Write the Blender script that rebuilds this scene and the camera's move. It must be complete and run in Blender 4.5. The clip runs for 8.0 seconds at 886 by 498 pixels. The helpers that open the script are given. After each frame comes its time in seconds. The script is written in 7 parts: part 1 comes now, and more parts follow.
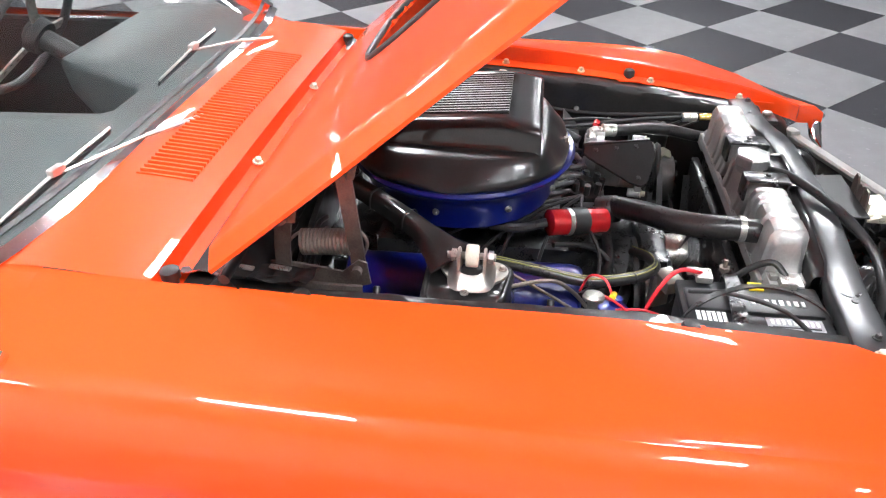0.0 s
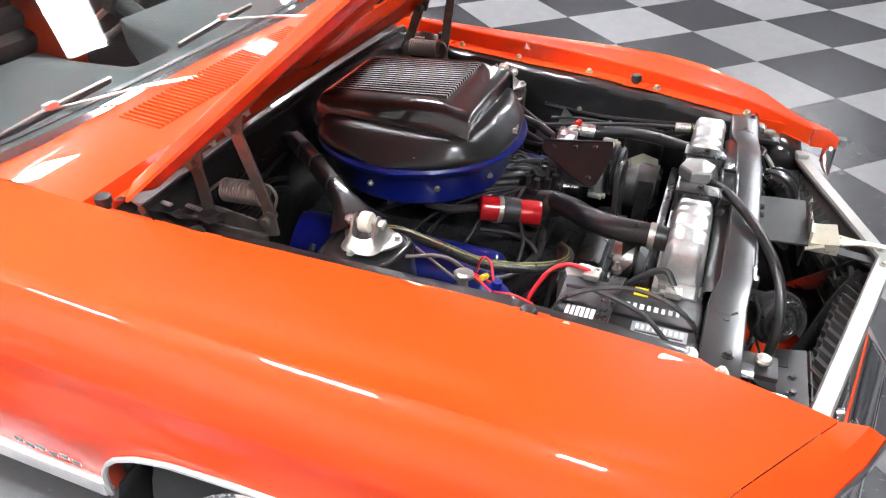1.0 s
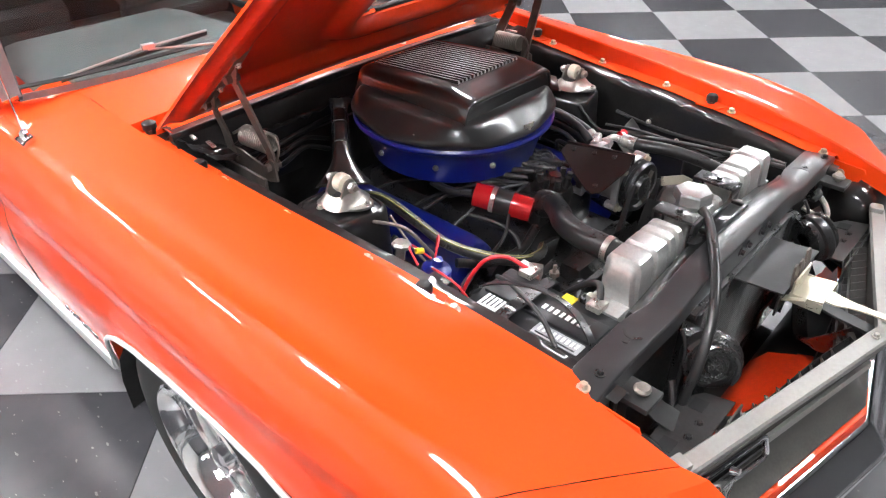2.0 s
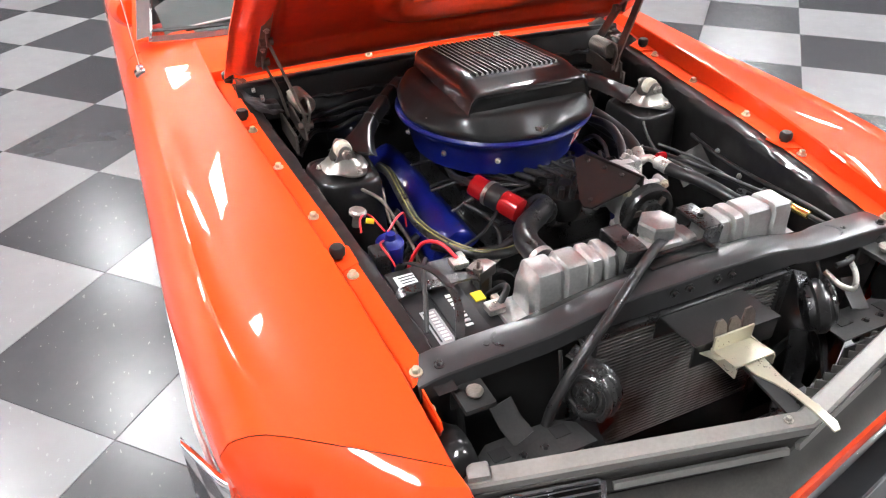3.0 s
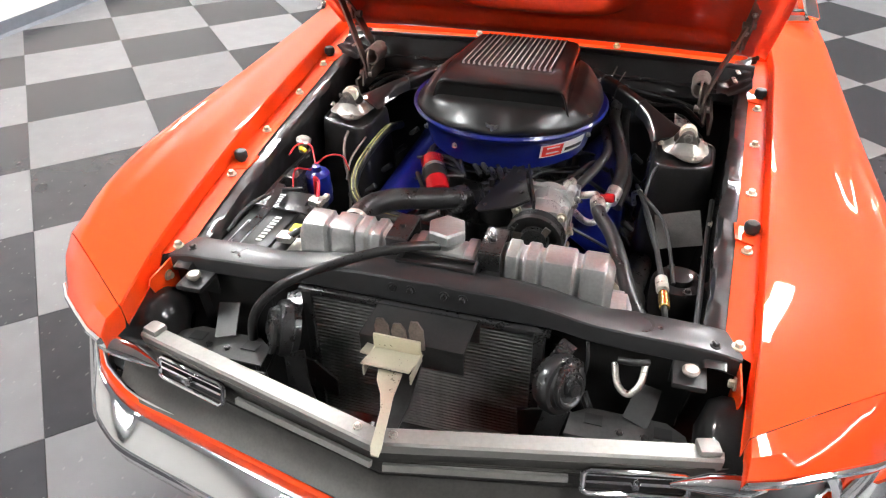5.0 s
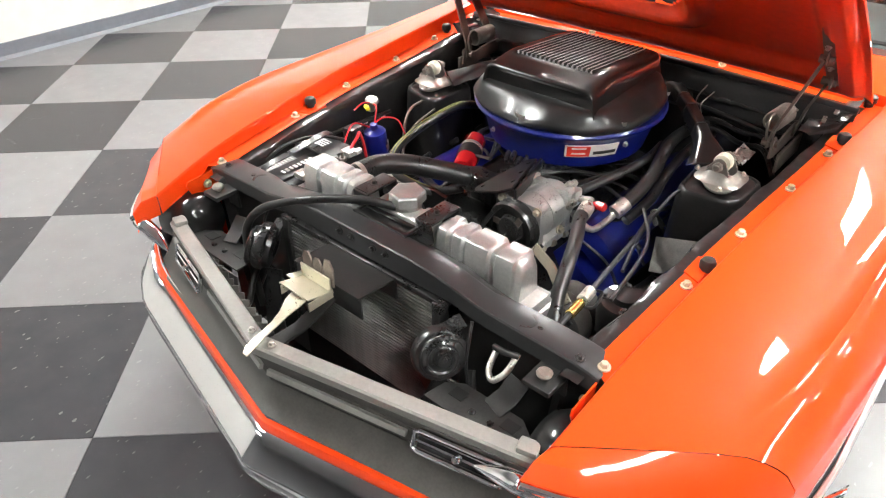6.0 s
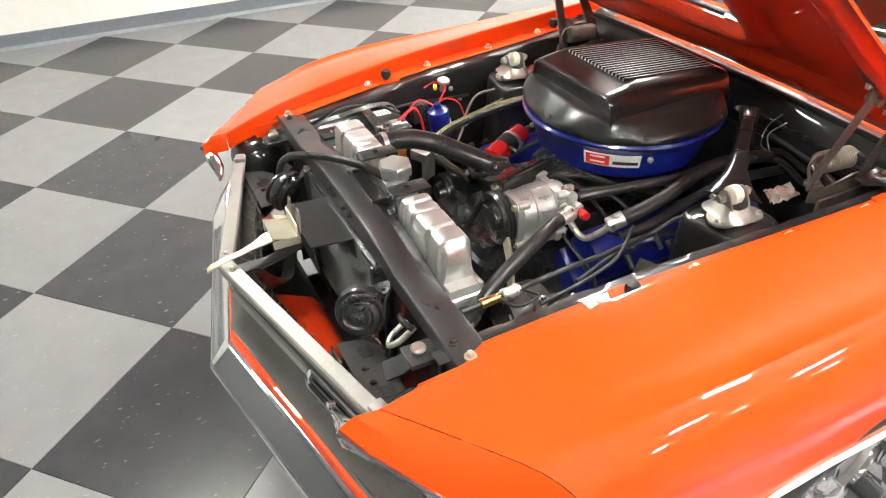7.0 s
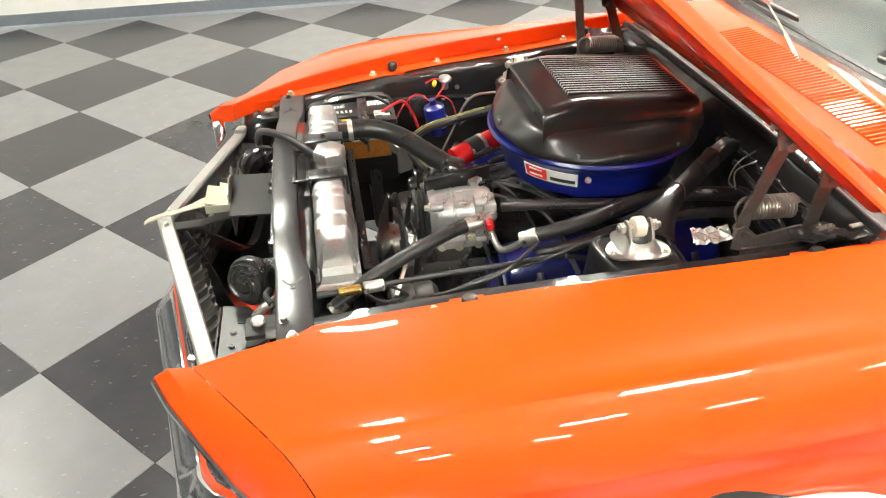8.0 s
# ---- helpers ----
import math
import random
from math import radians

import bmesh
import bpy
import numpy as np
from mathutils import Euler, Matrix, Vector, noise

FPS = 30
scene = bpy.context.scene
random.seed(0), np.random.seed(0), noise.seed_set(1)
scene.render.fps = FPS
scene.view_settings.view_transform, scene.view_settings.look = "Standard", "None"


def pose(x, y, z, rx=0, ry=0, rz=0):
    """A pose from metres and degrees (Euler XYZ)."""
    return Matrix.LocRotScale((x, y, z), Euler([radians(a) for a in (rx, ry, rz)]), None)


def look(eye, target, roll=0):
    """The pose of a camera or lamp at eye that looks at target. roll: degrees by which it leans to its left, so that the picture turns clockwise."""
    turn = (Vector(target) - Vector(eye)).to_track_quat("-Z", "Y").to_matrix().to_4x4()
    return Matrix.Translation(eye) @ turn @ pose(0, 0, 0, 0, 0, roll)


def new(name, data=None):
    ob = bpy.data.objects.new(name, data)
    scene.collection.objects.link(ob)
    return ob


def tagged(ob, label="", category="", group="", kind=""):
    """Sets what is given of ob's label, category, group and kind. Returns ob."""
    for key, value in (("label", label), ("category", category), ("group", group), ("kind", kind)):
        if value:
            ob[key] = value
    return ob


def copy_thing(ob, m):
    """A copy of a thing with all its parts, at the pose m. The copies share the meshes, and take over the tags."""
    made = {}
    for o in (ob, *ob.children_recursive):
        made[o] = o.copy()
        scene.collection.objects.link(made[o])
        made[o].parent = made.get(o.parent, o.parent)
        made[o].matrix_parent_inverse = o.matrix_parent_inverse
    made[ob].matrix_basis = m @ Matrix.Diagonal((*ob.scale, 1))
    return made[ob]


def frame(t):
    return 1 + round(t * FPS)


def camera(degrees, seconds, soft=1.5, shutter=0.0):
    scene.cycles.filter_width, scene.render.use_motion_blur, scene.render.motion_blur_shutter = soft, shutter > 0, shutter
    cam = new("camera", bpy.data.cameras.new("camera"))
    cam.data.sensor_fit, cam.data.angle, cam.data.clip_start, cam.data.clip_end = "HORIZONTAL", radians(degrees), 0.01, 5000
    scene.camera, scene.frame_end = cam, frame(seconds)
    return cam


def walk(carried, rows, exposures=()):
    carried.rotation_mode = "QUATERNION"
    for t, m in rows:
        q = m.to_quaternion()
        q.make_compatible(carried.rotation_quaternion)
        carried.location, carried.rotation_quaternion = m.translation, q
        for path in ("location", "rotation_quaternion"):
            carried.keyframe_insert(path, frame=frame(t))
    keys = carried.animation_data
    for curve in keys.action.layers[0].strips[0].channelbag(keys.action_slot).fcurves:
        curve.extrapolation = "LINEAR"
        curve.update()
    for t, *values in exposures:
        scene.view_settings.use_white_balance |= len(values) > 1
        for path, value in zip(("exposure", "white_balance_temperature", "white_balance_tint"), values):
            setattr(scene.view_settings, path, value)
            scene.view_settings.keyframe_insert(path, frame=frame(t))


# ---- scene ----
cam = camera(64.4, 8.0, soft=1.2)
PATH = [
    (0, (-1.446, 0.588, 1.556), (0.171, 0.807, 0.4), -0.4),
    (0.5, (-1.448, 0.354, 1.563), (0.136, 0.741, 0.405), -0.5),
    (1, (-1.437, 0.112, 1.564), (0.077, 0.72, 0.408), -0.5),
    (1.5, (-1.372, -0.127, 1.565), (0.02, 0.724, 0.408), -0.6),
    (2, (-1.244, -0.36, 1.561), (-0.043, 0.748, 0.409), -0.7),
    (2.2, (-1.178, -0.445, 1.56), (-0.068, 0.756, 0.409), -0.7),
    (3.3, (-0.663, -0.842, 1.567), (-0.174, 0.722, 0.421), -1.5),
    (3.5, (-0.557, -0.885, 1.559), (-0.172, 0.714, 0.42), -1.3),
    (4, (-0.262, -0.964, 1.556), (-0.16, 0.68, 0.421), -1.5),
    (4.5, (0.031, -0.989, 1.552), (-0.153, 0.651, 0.422), -1.2),
    (4.7, (0.147, -0.986, 1.551), (-0.155, 0.636, 0.421), -1.2),
    (5.8, (0.799, -0.849, 1.581), (-0.187, 0.451, 0.424), -1.5),
    (6, (0.897, -0.794, 1.57), (-0.194, 0.426, 0.421), -1.1),
    (6.5, (1.123, -0.633, 1.58), (-0.19, 0.336, 0.424), -1.6),
    (7, (1.299, -0.407, 1.577), (-0.175, 0.294, 0.422), -1.9),
    (7.5, (1.42, -0.143, 1.573), (-0.148, 0.317, 0.42), -2.2),
    (8, (1.496, 0.123, 1.569), (-0.123, 0.376, 0.421), -2.2),
]
walk(cam, [(t, look(eye, target, roll)) for t, eye, target, roll in PATH],
     exposures=((0.0, 0.08, 5950, 10), (2.2, 0.06, 6050, 10), (4.6, 0.10, 6150, 9), (6.0, 0.22, 6350, 6), (7.0, 0.32, 6550, 3), (8.0, 0.38, 6750, 1)))

# ---- light ----
world = bpy.data.worlds.new("world")
scene.world = world
world.use_nodes = True
world.node_tree.nodes["Background"].inputs[0].default_value = (0.9, 0.95, 1.0, 1)
world.node_tree.nodes["Background"].inputs[1].default_value = 0.02
LAMP_POWER = 119.0        # emission of the ceiling light diffusers
CEILING = 3.0


# ---- materials ----
def mat(name, color, rough=0.5, metal=0.0, coat=0.0, coat_rough=0.05, var=0.0, scale=20.0, bump=0.0, bump_scale=80.0,
        rough_var=0.0, emit=0.0, ior=1.5, tint=None, spec=0.5, bump_detail=4.0):
    """A principled material with two scales of noise in colour, roughness and relief."""
    m = bpy.data.materials.new(name)
    m.use_nodes = True
    nt = m.node_tree
    b = nt.nodes["Principled BSDF"]
    b.inputs["Base Color"].default_value = (*color, 1)
    b.inputs["Roughness"].default_value = rough
    b.inputs["Metallic"].default_value = metal
    b.inputs["Coat Weight"].default_value = coat
    b.inputs["Coat Roughness"].default_value = coat_rough
    b.inputs["IOR"].default_value = ior
    b.inputs["Specular IOR Level"].default_value = spec
    if emit:
        b.inputs["Emission Color"].default_value = (*color, 1)
        b.inputs["Emission Strength"].default_value = emit
    tc = nt.nodes.new("ShaderNodeTexCoord")
    if var or rough_var:
        n1 = nt.nodes.new("ShaderNodeTexNoise")
        n1.inputs["Scale"].default_value = scale
        n1.inputs["Detail"].default_value = 6
        n2 = nt.nodes.new("ShaderNodeTexNoise")
        n2.inputs["Scale"].default_value = scale * 9
        n2.inputs["Detail"].default_value = 3
        add = nt.nodes.new("ShaderNodeMath")
        add.operation = "ADD"
        for n in (n1, n2):
            nt.links.new(tc.outputs["Object"], n.inputs["Vector"])
        nt.links.new(n1.outputs["Fac"], add.inputs[0])
        nt.links.new(n2.outputs["Fac"], add.inputs[1])
        if var:
            ramp = nt.nodes.new("ShaderNodeValToRGB")
            t = tint or tuple(c * (1 - var) for c in color)
            ramp.color_ramp.elements[0].position, ramp.color_ramp.elements[1].position = 0.36, 0.62
            ramp.color_ramp.elements[0].color = (*t, 1)
            ramp.color_ramp.elements[1].color = (*[min(1, c * (1 + var * 0.4)) for c in color], 1)
            half = nt.nodes.new("ShaderNodeMath")
            half.operation = "MULTIPLY"
            half.inputs[1].default_value = 0.5
            nt.links.new(add.outputs[0], half.inputs[0])
            nt.links.new(half.outputs[0], ramp.inputs["Fac"])
            nt.links.new(ramp.outputs["Color"], b.inputs["Base Color"])
        if rough_var:
            mr = nt.nodes.new("ShaderNodeMapRange")
            mr.inputs["From Min"].default_value, mr.inputs["From Max"].default_value = 0.7, 1.3
            mr.inputs["To Min"].default_value = max(0.02, rough - rough_var)
            mr.inputs["To Max"].default_value = min(1, rough + rough_var)
            nt.links.new(add.outputs[0], mr.inputs["Value"])
            nt.links.new(mr.outputs["Result"], b.inputs["Roughness"])
    if bump:
        nb = nt.nodes.new("ShaderNodeTexNoise")
        nb.inputs["Scale"].default_value = bump_scale
        nb.inputs["Detail"].default_value = bump_detail
        bp = nt.nodes.new("ShaderNodeBump")
        bp.inputs["Strength"].default_value = bump
        bp.inputs["Distance"].default_value = 0.004
        nt.links.new(tc.outputs["Object"], nb.inputs["Vector"])
        nt.links.new(nb.outputs["Fac"], bp.inputs["Height"])
        nt.links.new(bp.outputs["Normal"], b.inputs["Normal"])
    return m


def tile_mat(name, base, dark, light, flecks):
    """Waxed vinyl tile: mottled base, small chips of two tones, faint scuffs."""
    m = bpy.data.materials.new(name)
    m.use_nodes = True
    nt = m.node_tree
    b = nt.nodes["Principled BSDF"]
    tc = nt.nodes.new("ShaderNodeTexCoord")
    geo = nt.nodes.new("ShaderNodeNewGeometry")
    info = nt.nodes.new("ShaderNodeObjectInfo")
    cloud = nt.nodes.new("ShaderNodeTexNoise")
    cloud.inputs["Scale"].default_value, cloud.inputs["Detail"].default_value = 9.0, 2.0
    nt.links.new(geo.outputs["Position"], cloud.inputs["Vector"])
    ramp = nt.nodes.new("ShaderNodeValToRGB")
    ramp.color_ramp.elements[0].position, ramp.color_ramp.elements[1].position = 0.32, 0.7
    ramp.color_ramp.elements[0].color, ramp.color_ramp.elements[1].color = (*dark, 1), (*base, 1)
    nt.links.new(cloud.outputs["Fac"], ramp.inputs["Fac"])
    last = ramp.outputs["Color"]
    for sc, lo, hi, col in ((70.0, flecks, flecks + 0.02, light), (110.0, flecks + 0.03, flecks + 0.05, dark)):
        n = nt.nodes.new("ShaderNodeTexNoise")
        n.inputs["Scale"].default_value, n.inputs["Detail"].default_value = sc, 1.5
        stretch = nt.nodes.new("ShaderNodeMapping")
        stretch.inputs["Scale"].default_value = (1, 0.45, 1)
        stretch.inputs["Rotation"].default_value = (0, 0, 0.6 if sc < 100 else 2.0)
        nt.links.new(geo.outputs["Position"], stretch.inputs["Vector"])
        nt.links.new(stretch.outputs["Vector"], n.inputs["Vector"])
        mr = nt.nodes.new("ShaderNodeMapRange")
        mr.inputs["From Min"].default_value, mr.inputs["From Max"].default_value = lo, hi
        nt.links.new(n.outputs["Fac"], mr.inputs["Value"])
        mx = nt.nodes.new("ShaderNodeMix")
        mx.data_type = "RGBA"
        mx.inputs[7].default_value = (*col, 1)
        nt.links.new(mr.outputs["Result"], mx.inputs[0])
        nt.links.new(last, mx.inputs[6])
        last = mx.outputs[2]
    hsv = nt.nodes.new("ShaderNodeHueSaturation")
    val = nt.nodes.new("ShaderNodeMapRange")
    val.inputs["To Min"].default_value, val.inputs["To Max"].default_value = 0.88, 1.1
    nt.links.new(info.outputs["Random"], val.inputs["Value"])
    nt.links.new(val.outputs["Result"], hsv.inputs["Value"])
    nt.links.new(last, hsv.inputs["Color"])
    nt.links.new(hsv.outputs["Color"], b.inputs["Base Color"])
    b.inputs["Specular IOR Level"].default_value = 0.35
    b.inputs["Roughness"].default_value = 0.27
    nb = nt.nodes.new("ShaderNodeTexNoise")
    nb.inputs["Scale"].default_value = 14.0
    nt.links.new(geo.outputs["Position"], nb.inputs["Vector"])
    bp = nt.nodes.new("ShaderNodeBump")
    bp.inputs["Strength"].default_value, bp.inputs["Distance"].default_value = 0.012, 0.01
    nt.links.new(nb.outputs["Fac"], bp.inputs["Height"])
    nt.links.new(bp.outputs["Normal"], b.inputs["Normal"])
    return m


def glass_mat(name, color, rough=0.0):
    m = bpy.data.materials.new(name)
    m.use_nodes = True
    b = m.node_tree.nodes["Principled BSDF"]
    b.inputs["Base Color"].default_value = (*color, 1)
    b.inputs["Transmission Weight"].default_value = 1.0
    b.inputs["Roughness"].default_value = rough
    b.inputs["IOR"].default_value = 1.45
    return m


M = {}
M["orange"] = mat("orange_car_paint", (0.88, 0.064, 0.006), 0.4, 0.0, 0.8, 0.02, var=0.05, scale=300, bump=0.004, bump_scale=500, spec=0.12)
M["wavy_black"] = mat("brushed_on_gloss_black", (0.016, 0.015, 0.015), 0.36, 0, 1.0, 0.04, var=0.3, scale=20, bump=0.9, bump_scale=20, spec=0.3, bump_detail=0.8)
# the car's orange again, redder: underside shade is put into the colour
M["orange_shaded"] = mat("orange_paint_in_shade", (0.84, 0.050, 0.007), 0.40, 0.0, 1.0, 0.05, var=0.12, scale=60, bump=0.03, bump_scale=30, spec=0.45)
M["black"] = mat("semigloss_black_paint", (0.018, 0.0175, 0.0175), 0.40, 0, 0.9, 0.09, var=0.3, scale=16, rough_var=0.08, bump=0.06, bump_scale=30, spec=0.3)
M["gloss_black"] = mat("gloss_black_paint", (0.013, 0.0125, 0.0125), 0.30, 0, 1.0, 0.025, var=0.3, scale=30, bump=0.05, bump_scale=22, spec=0.2)
# also blackens the engine block, intake and one head in place of shade
M["satin_black"] = mat("satin_black_steel_and_shade", (0.020, 0.0195, 0.0195), 0.32, 0.0, 0.5, 0.08, var=0.35, scale=30, rough_var=0.1, bump=0.06)
M["rubber"] = mat("black_rubber", (0.018, 0.0175, 0.0175), 0.42, 0, var=0.3, scale=40, rough_var=0.1, bump=0.1, bump_scale=120)
M["hose"] = mat("hose_rubber", (0.022, 0.021, 0.021), 0.33, 0, var=0.35, scale=25, rough_var=0.08, bump=0.05)
M["blue"] = mat("engine_blue_paint", (0.006, 0.013, 0.16), 0.28, 0, 0.7, 0.08, var=0.2, scale=12, bump=0.05, bump_scale=60)
M["alu"] = mat("cast_aluminium", (0.58, 0.575, 0.56), 0.36, 0.8, var=0.14, scale=18, rough_var=0.08, bump=0.03, bump_scale=160)
M["alu_cast"] = mat("rough_aluminium", (0.52, 0.52, 0.51), 0.34, 0.60, var=0.16, scale=40, rough_var=0.08, bump=0.08, bump_scale=220)
M["chrome"] = mat("chrome_plate", (0.86, 0.86, 0.87), 0.07, 1.0, var=0.06, scale=20, rough_var=0.04)
M["bumper"] = mat("bumper_chrome", (0.80, 0.80, 0.81), 0.09, 1.0, var=0.03, scale=4)
M["trim"] = mat("satin_bright_trim", (0.82, 0.82, 0.81), 0.34, 0.6, var=0.06, scale=12, rough_var=0.05)
M["lid"] = mat("crumpled_black_rubber", (0.014, 0.014, 0.014), 0.33, 0, 0.2, 0.10, var=0.3, scale=20, bump=0.7, bump_scale=14, spec=0.5, bump_detail=1.2)
M["bracket"] = mat("satin_grey_black_bracket", (0.050, 0.049, 0.048), 0.36, 0.3, var=0.25, scale=18, rough_var=0.06, bump=0.03)
M["support"] = mat("semi_gloss_support_black", (0.026, 0.026, 0.027), 0.36, 0, 0.35, 0.20, var=0.2, scale=6, bump=0.18, bump_scale=10, spec=0.55, bump_detail=0.5)
M["steel"] = mat("zinc_steel", (0.62, 0.60, 0.55), 0.34, 0.9, var=0.3, scale=60, rough_var=0.12, bump=0.1)
M["zinc"] = mat("yellow_zinc_plate", (0.60, 0.56, 0.44), 0.36, 0.6, var=0.07, scale=30, rough_var=0.1, bump=0.06)
M["cream"] = mat("bare_cast_metal", (0.40, 0.38, 0.345), 0.36, 0.85, var=0.12, scale=14, rough_var=0.06, bump=0.02)
M["matt_black"] = mat("matt_black_paint", (0.026, 0.0255, 0.025), 0.42, 0, var=0.3, scale=24, rough_var=0.05, bump=0.05, spec=0.35)
M["hinge"] = mat("phosphate_steel", (0.20, 0.165, 0.145), 0.45, 0.6, var=0.35, scale=35, rough_var=0.12, bump=0.08)
M["spring"] = mat("spring_steel", (0.34, 0.31, 0.27), 0.38, 0.8, var=0.2, scale=40)
M["nylon"] = mat("cream_nylon", (0.78, 0.73, 0.60), 0.45, 0, var=0.12, scale=40)
M["red"] = mat("red_anodised", (0.55, 0.012, 0.016), 0.22, 0.35, 0.5, 0.05, var=0.1, scale=30)
M["red_wire"] = mat("red_wire_jacket", (0.65, 0.02, 0.03), 0.4)
M["hose_stripe"] = mat("olive_hose_stripe", (0.26, 0.25, 0.07), 0.4, 0, var=0.3, scale=30)
M["yellow"] = mat("yellow_plastic", (0.80, 0.62, 0.02), 0.4)
M["white"] = mat("white_label", (0.80, 0.80, 0.79), 0.35, 0, var=0.05, scale=60)
M["sticker"] = mat("pale_grey_sticker", (0.36, 0.36, 0.37), 0.3, 0, var=0.15, scale=60)
M["label_red"] = mat("red_print", (0.72, 0.035, 0.02), 0.35)
M["print"] = mat("black_print", (0.015, 0.015, 0.018), 0.4)
M["copper"] = mat("copper_label", (0.55, 0.22, 0.05), 0.35, 0.3, var=0.4, scale=18)
M["battery"] = mat("battery_case", (0.016, 0.016, 0.017), 0.38, 0, var=0.3, scale=50, bump=0.06, bump_scale=150)
M["brass"] = mat("brass_fitting", (0.70, 0.50, 0.16), 0.25, 0.95, var=0.15, scale=40)
M["mould"] = mat("argent_moulding", (0.31, 0.30, 0.28), 0.42, 0.35, var=0.12, scale=14, rough_var=0.08, bump=0.03)
M["grille"] = mat("grey_grille_plastic", (0.085, 0.080, 0.074), 0.40, 0.1, var=0.2, scale=20, rough_var=0.08)
M["grille_rib"] = mat("grey_grille_back", (0.11, 0.105, 0.098), 0.40, 0.1, var=0.2, scale=20, rough_var=0.08)
M["fin"] = mat("condenser_fin", (0.16, 0.16, 0.155), 0.40, 0.4, var=0.3, scale=60)
M["fin_dark"] = mat("condenser_core", (0.018, 0.018, 0.018), 0.6)
M["vinyl"] = mat("black_vinyl", (0.020, 0.020, 0.020), 0.45, 0, var=0.3, scale=20, bump=0.25, bump_scale=300)
# black pad lifted to grey-green: the windshield's reflected haze is in its colour
M["dash"] = mat("dash_pad_with_haze", (0.060, 0.070, 0.070), 0.42, 0, var=0.15, scale=14, bump=0.04, bump_scale=400)
M["wiper"] = mat("wiper_metal", (0.55, 0.53, 0.50), 0.30, 0.8, var=0.1, scale=40)
M["plate"] = mat("dull_tin_plate", (0.085, 0.08, 0.075), 0.45, 0.4, var=0.3, scale=40)
M["rib"] = mat("polished_rib_edge", (0.50, 0.50, 0.50), 0.40, 0.5, var=0.1, scale=60)
M["tyre"] = mat("tyre_rubber", (0.022, 0.022, 0.022), 0.6, 0, var=0.3, scale=30, bump=0.1)
M["lens"] = mat("headlamp_glass", (0.55, 0.56, 0.57), 0.10, 0.6, 1.0, 0.02, bump=0.3, bump_scale=60)
M["wall"] = mat("wall_paint", (0.70, 0.69, 0.66), 0.7, 0, var=0.06, scale=1.2, bump=0.04, bump_scale=90)
# for the added unseen walls: dark, so that gloss black reflects little
M["unseen_dark_wall"] = mat("unseen_wall_dark", (0.10, 0.10, 0.105), 0.7, 0, var=0.1, scale=1.2, bump=0.04, bump_scale=90)
M["base"] = mat("baseboard_vinyl", (0.15, 0.165, 0.19), 0.4, 0, var=0.12, scale=3)
M["ceil"] = mat("ceiling_board", (0.50, 0.50, 0.505), 0.9, 0, var=0.08, scale=6, bump=0.2, bump_scale=120)
M["lamp_frame"] = mat("lamp_frame_white", (0.75, 0.75, 0.75), 0.5)
M["lamp"] = mat("lamp_diffuser", (1.0, 0.975, 0.93), 0.5, emit=LAMP_POWER)
M["slab"] = mat("floor_joint", (0.07, 0.068, 0.065), 0.6, 0, var=0.3, scale=6)
M["tile_light"] = tile_mat("light_grey_tile", (0.198, 0.195, 0.199), (0.184, 0.181, 0.185), (0.235, 0.233, 0.236), 0.69)
M["tile_dark"] = tile_mat("charcoal_tile", (0.043, 0.042, 0.046), (0.036, 0.035, 0.039), (0.12, 0.118, 0.118), 0.70)
M["glass"] = glass_mat("windshield_glass", (0.93, 0.97, 0.95))


# ---- builders ----
def part(name, bm, material, parent, label="", smooth=40.0):
    """Links a bmesh as one mesh object under a thing or a part."""
    me = bpy.data.meshes.new(name)
    bmesh.ops.recalc_face_normals(bm, faces=bm.faces)
    for f in bm.faces:
        f.smooth = smooth > 0
    bm.to_mesh(me)
    bm.free()
    if smooth > 0:
        me.set_sharp_from_angle(angle=radians(smooth))
    if material:
        me.materials.append(M[material])
    ob = new(name, me)
    ob.parent = parent
    if label:
        ob["label"] = label
    return ob


def twin(name, mesh, m, parent, label=""):
    """One more object on a mesh that is already there."""
    ob = new(name, mesh)
    ob.parent, ob.matrix_basis = parent, m
    if label:
        ob["label"] = label
    return ob


def thing(name, place, label, category, group="", kind=""):
    ob = new(name)
    ob.location = place
    return tagged(ob, label, category, group, kind)


def box(bm, c, size, bevel=0.004, turn=(0, 0, 0), seg=2):
    made = bmesh.ops.create_cube(bm, size=1.0)["verts"]
    edges = list({e for v in made for e in v.link_edges})
    bmesh.ops.scale(bm, vec=size, verts=made)
    if bevel > 0:
        out = bmesh.ops.bevel(bm, geom=edges + made, offset=min(bevel, min(size) * 0.45), segments=seg, affect="EDGES", profile=0.6)
        made = list({v for f in out["faces"] for v in f.verts} | {v for v in made if v.is_valid})
    bmesh.ops.transform(bm, matrix=pose(*c, *turn), verts=made)
    return made


def ring(bm, pts):
    return [bm.verts.new(p) for p in pts]


def skin(bm, rows, closed=False, caps=False):
    """Faces between rows of vertices; closed: each row is a ring."""
    for a, b in zip(rows, rows[1:]):
        n = len(a)
        for i in range(n if closed else n - 1):
            j = (i + 1) % n
            bm.faces.new((a[i], a[j], b[j], b[i]))
    if caps:
        bm.faces.new(list(reversed(rows[0])))
        bm.faces.new(rows[-1])


def axes(d):
    d = Vector(d).normalized()
    u = d.orthogonal().normalized()
    return d, u, d.cross(u)


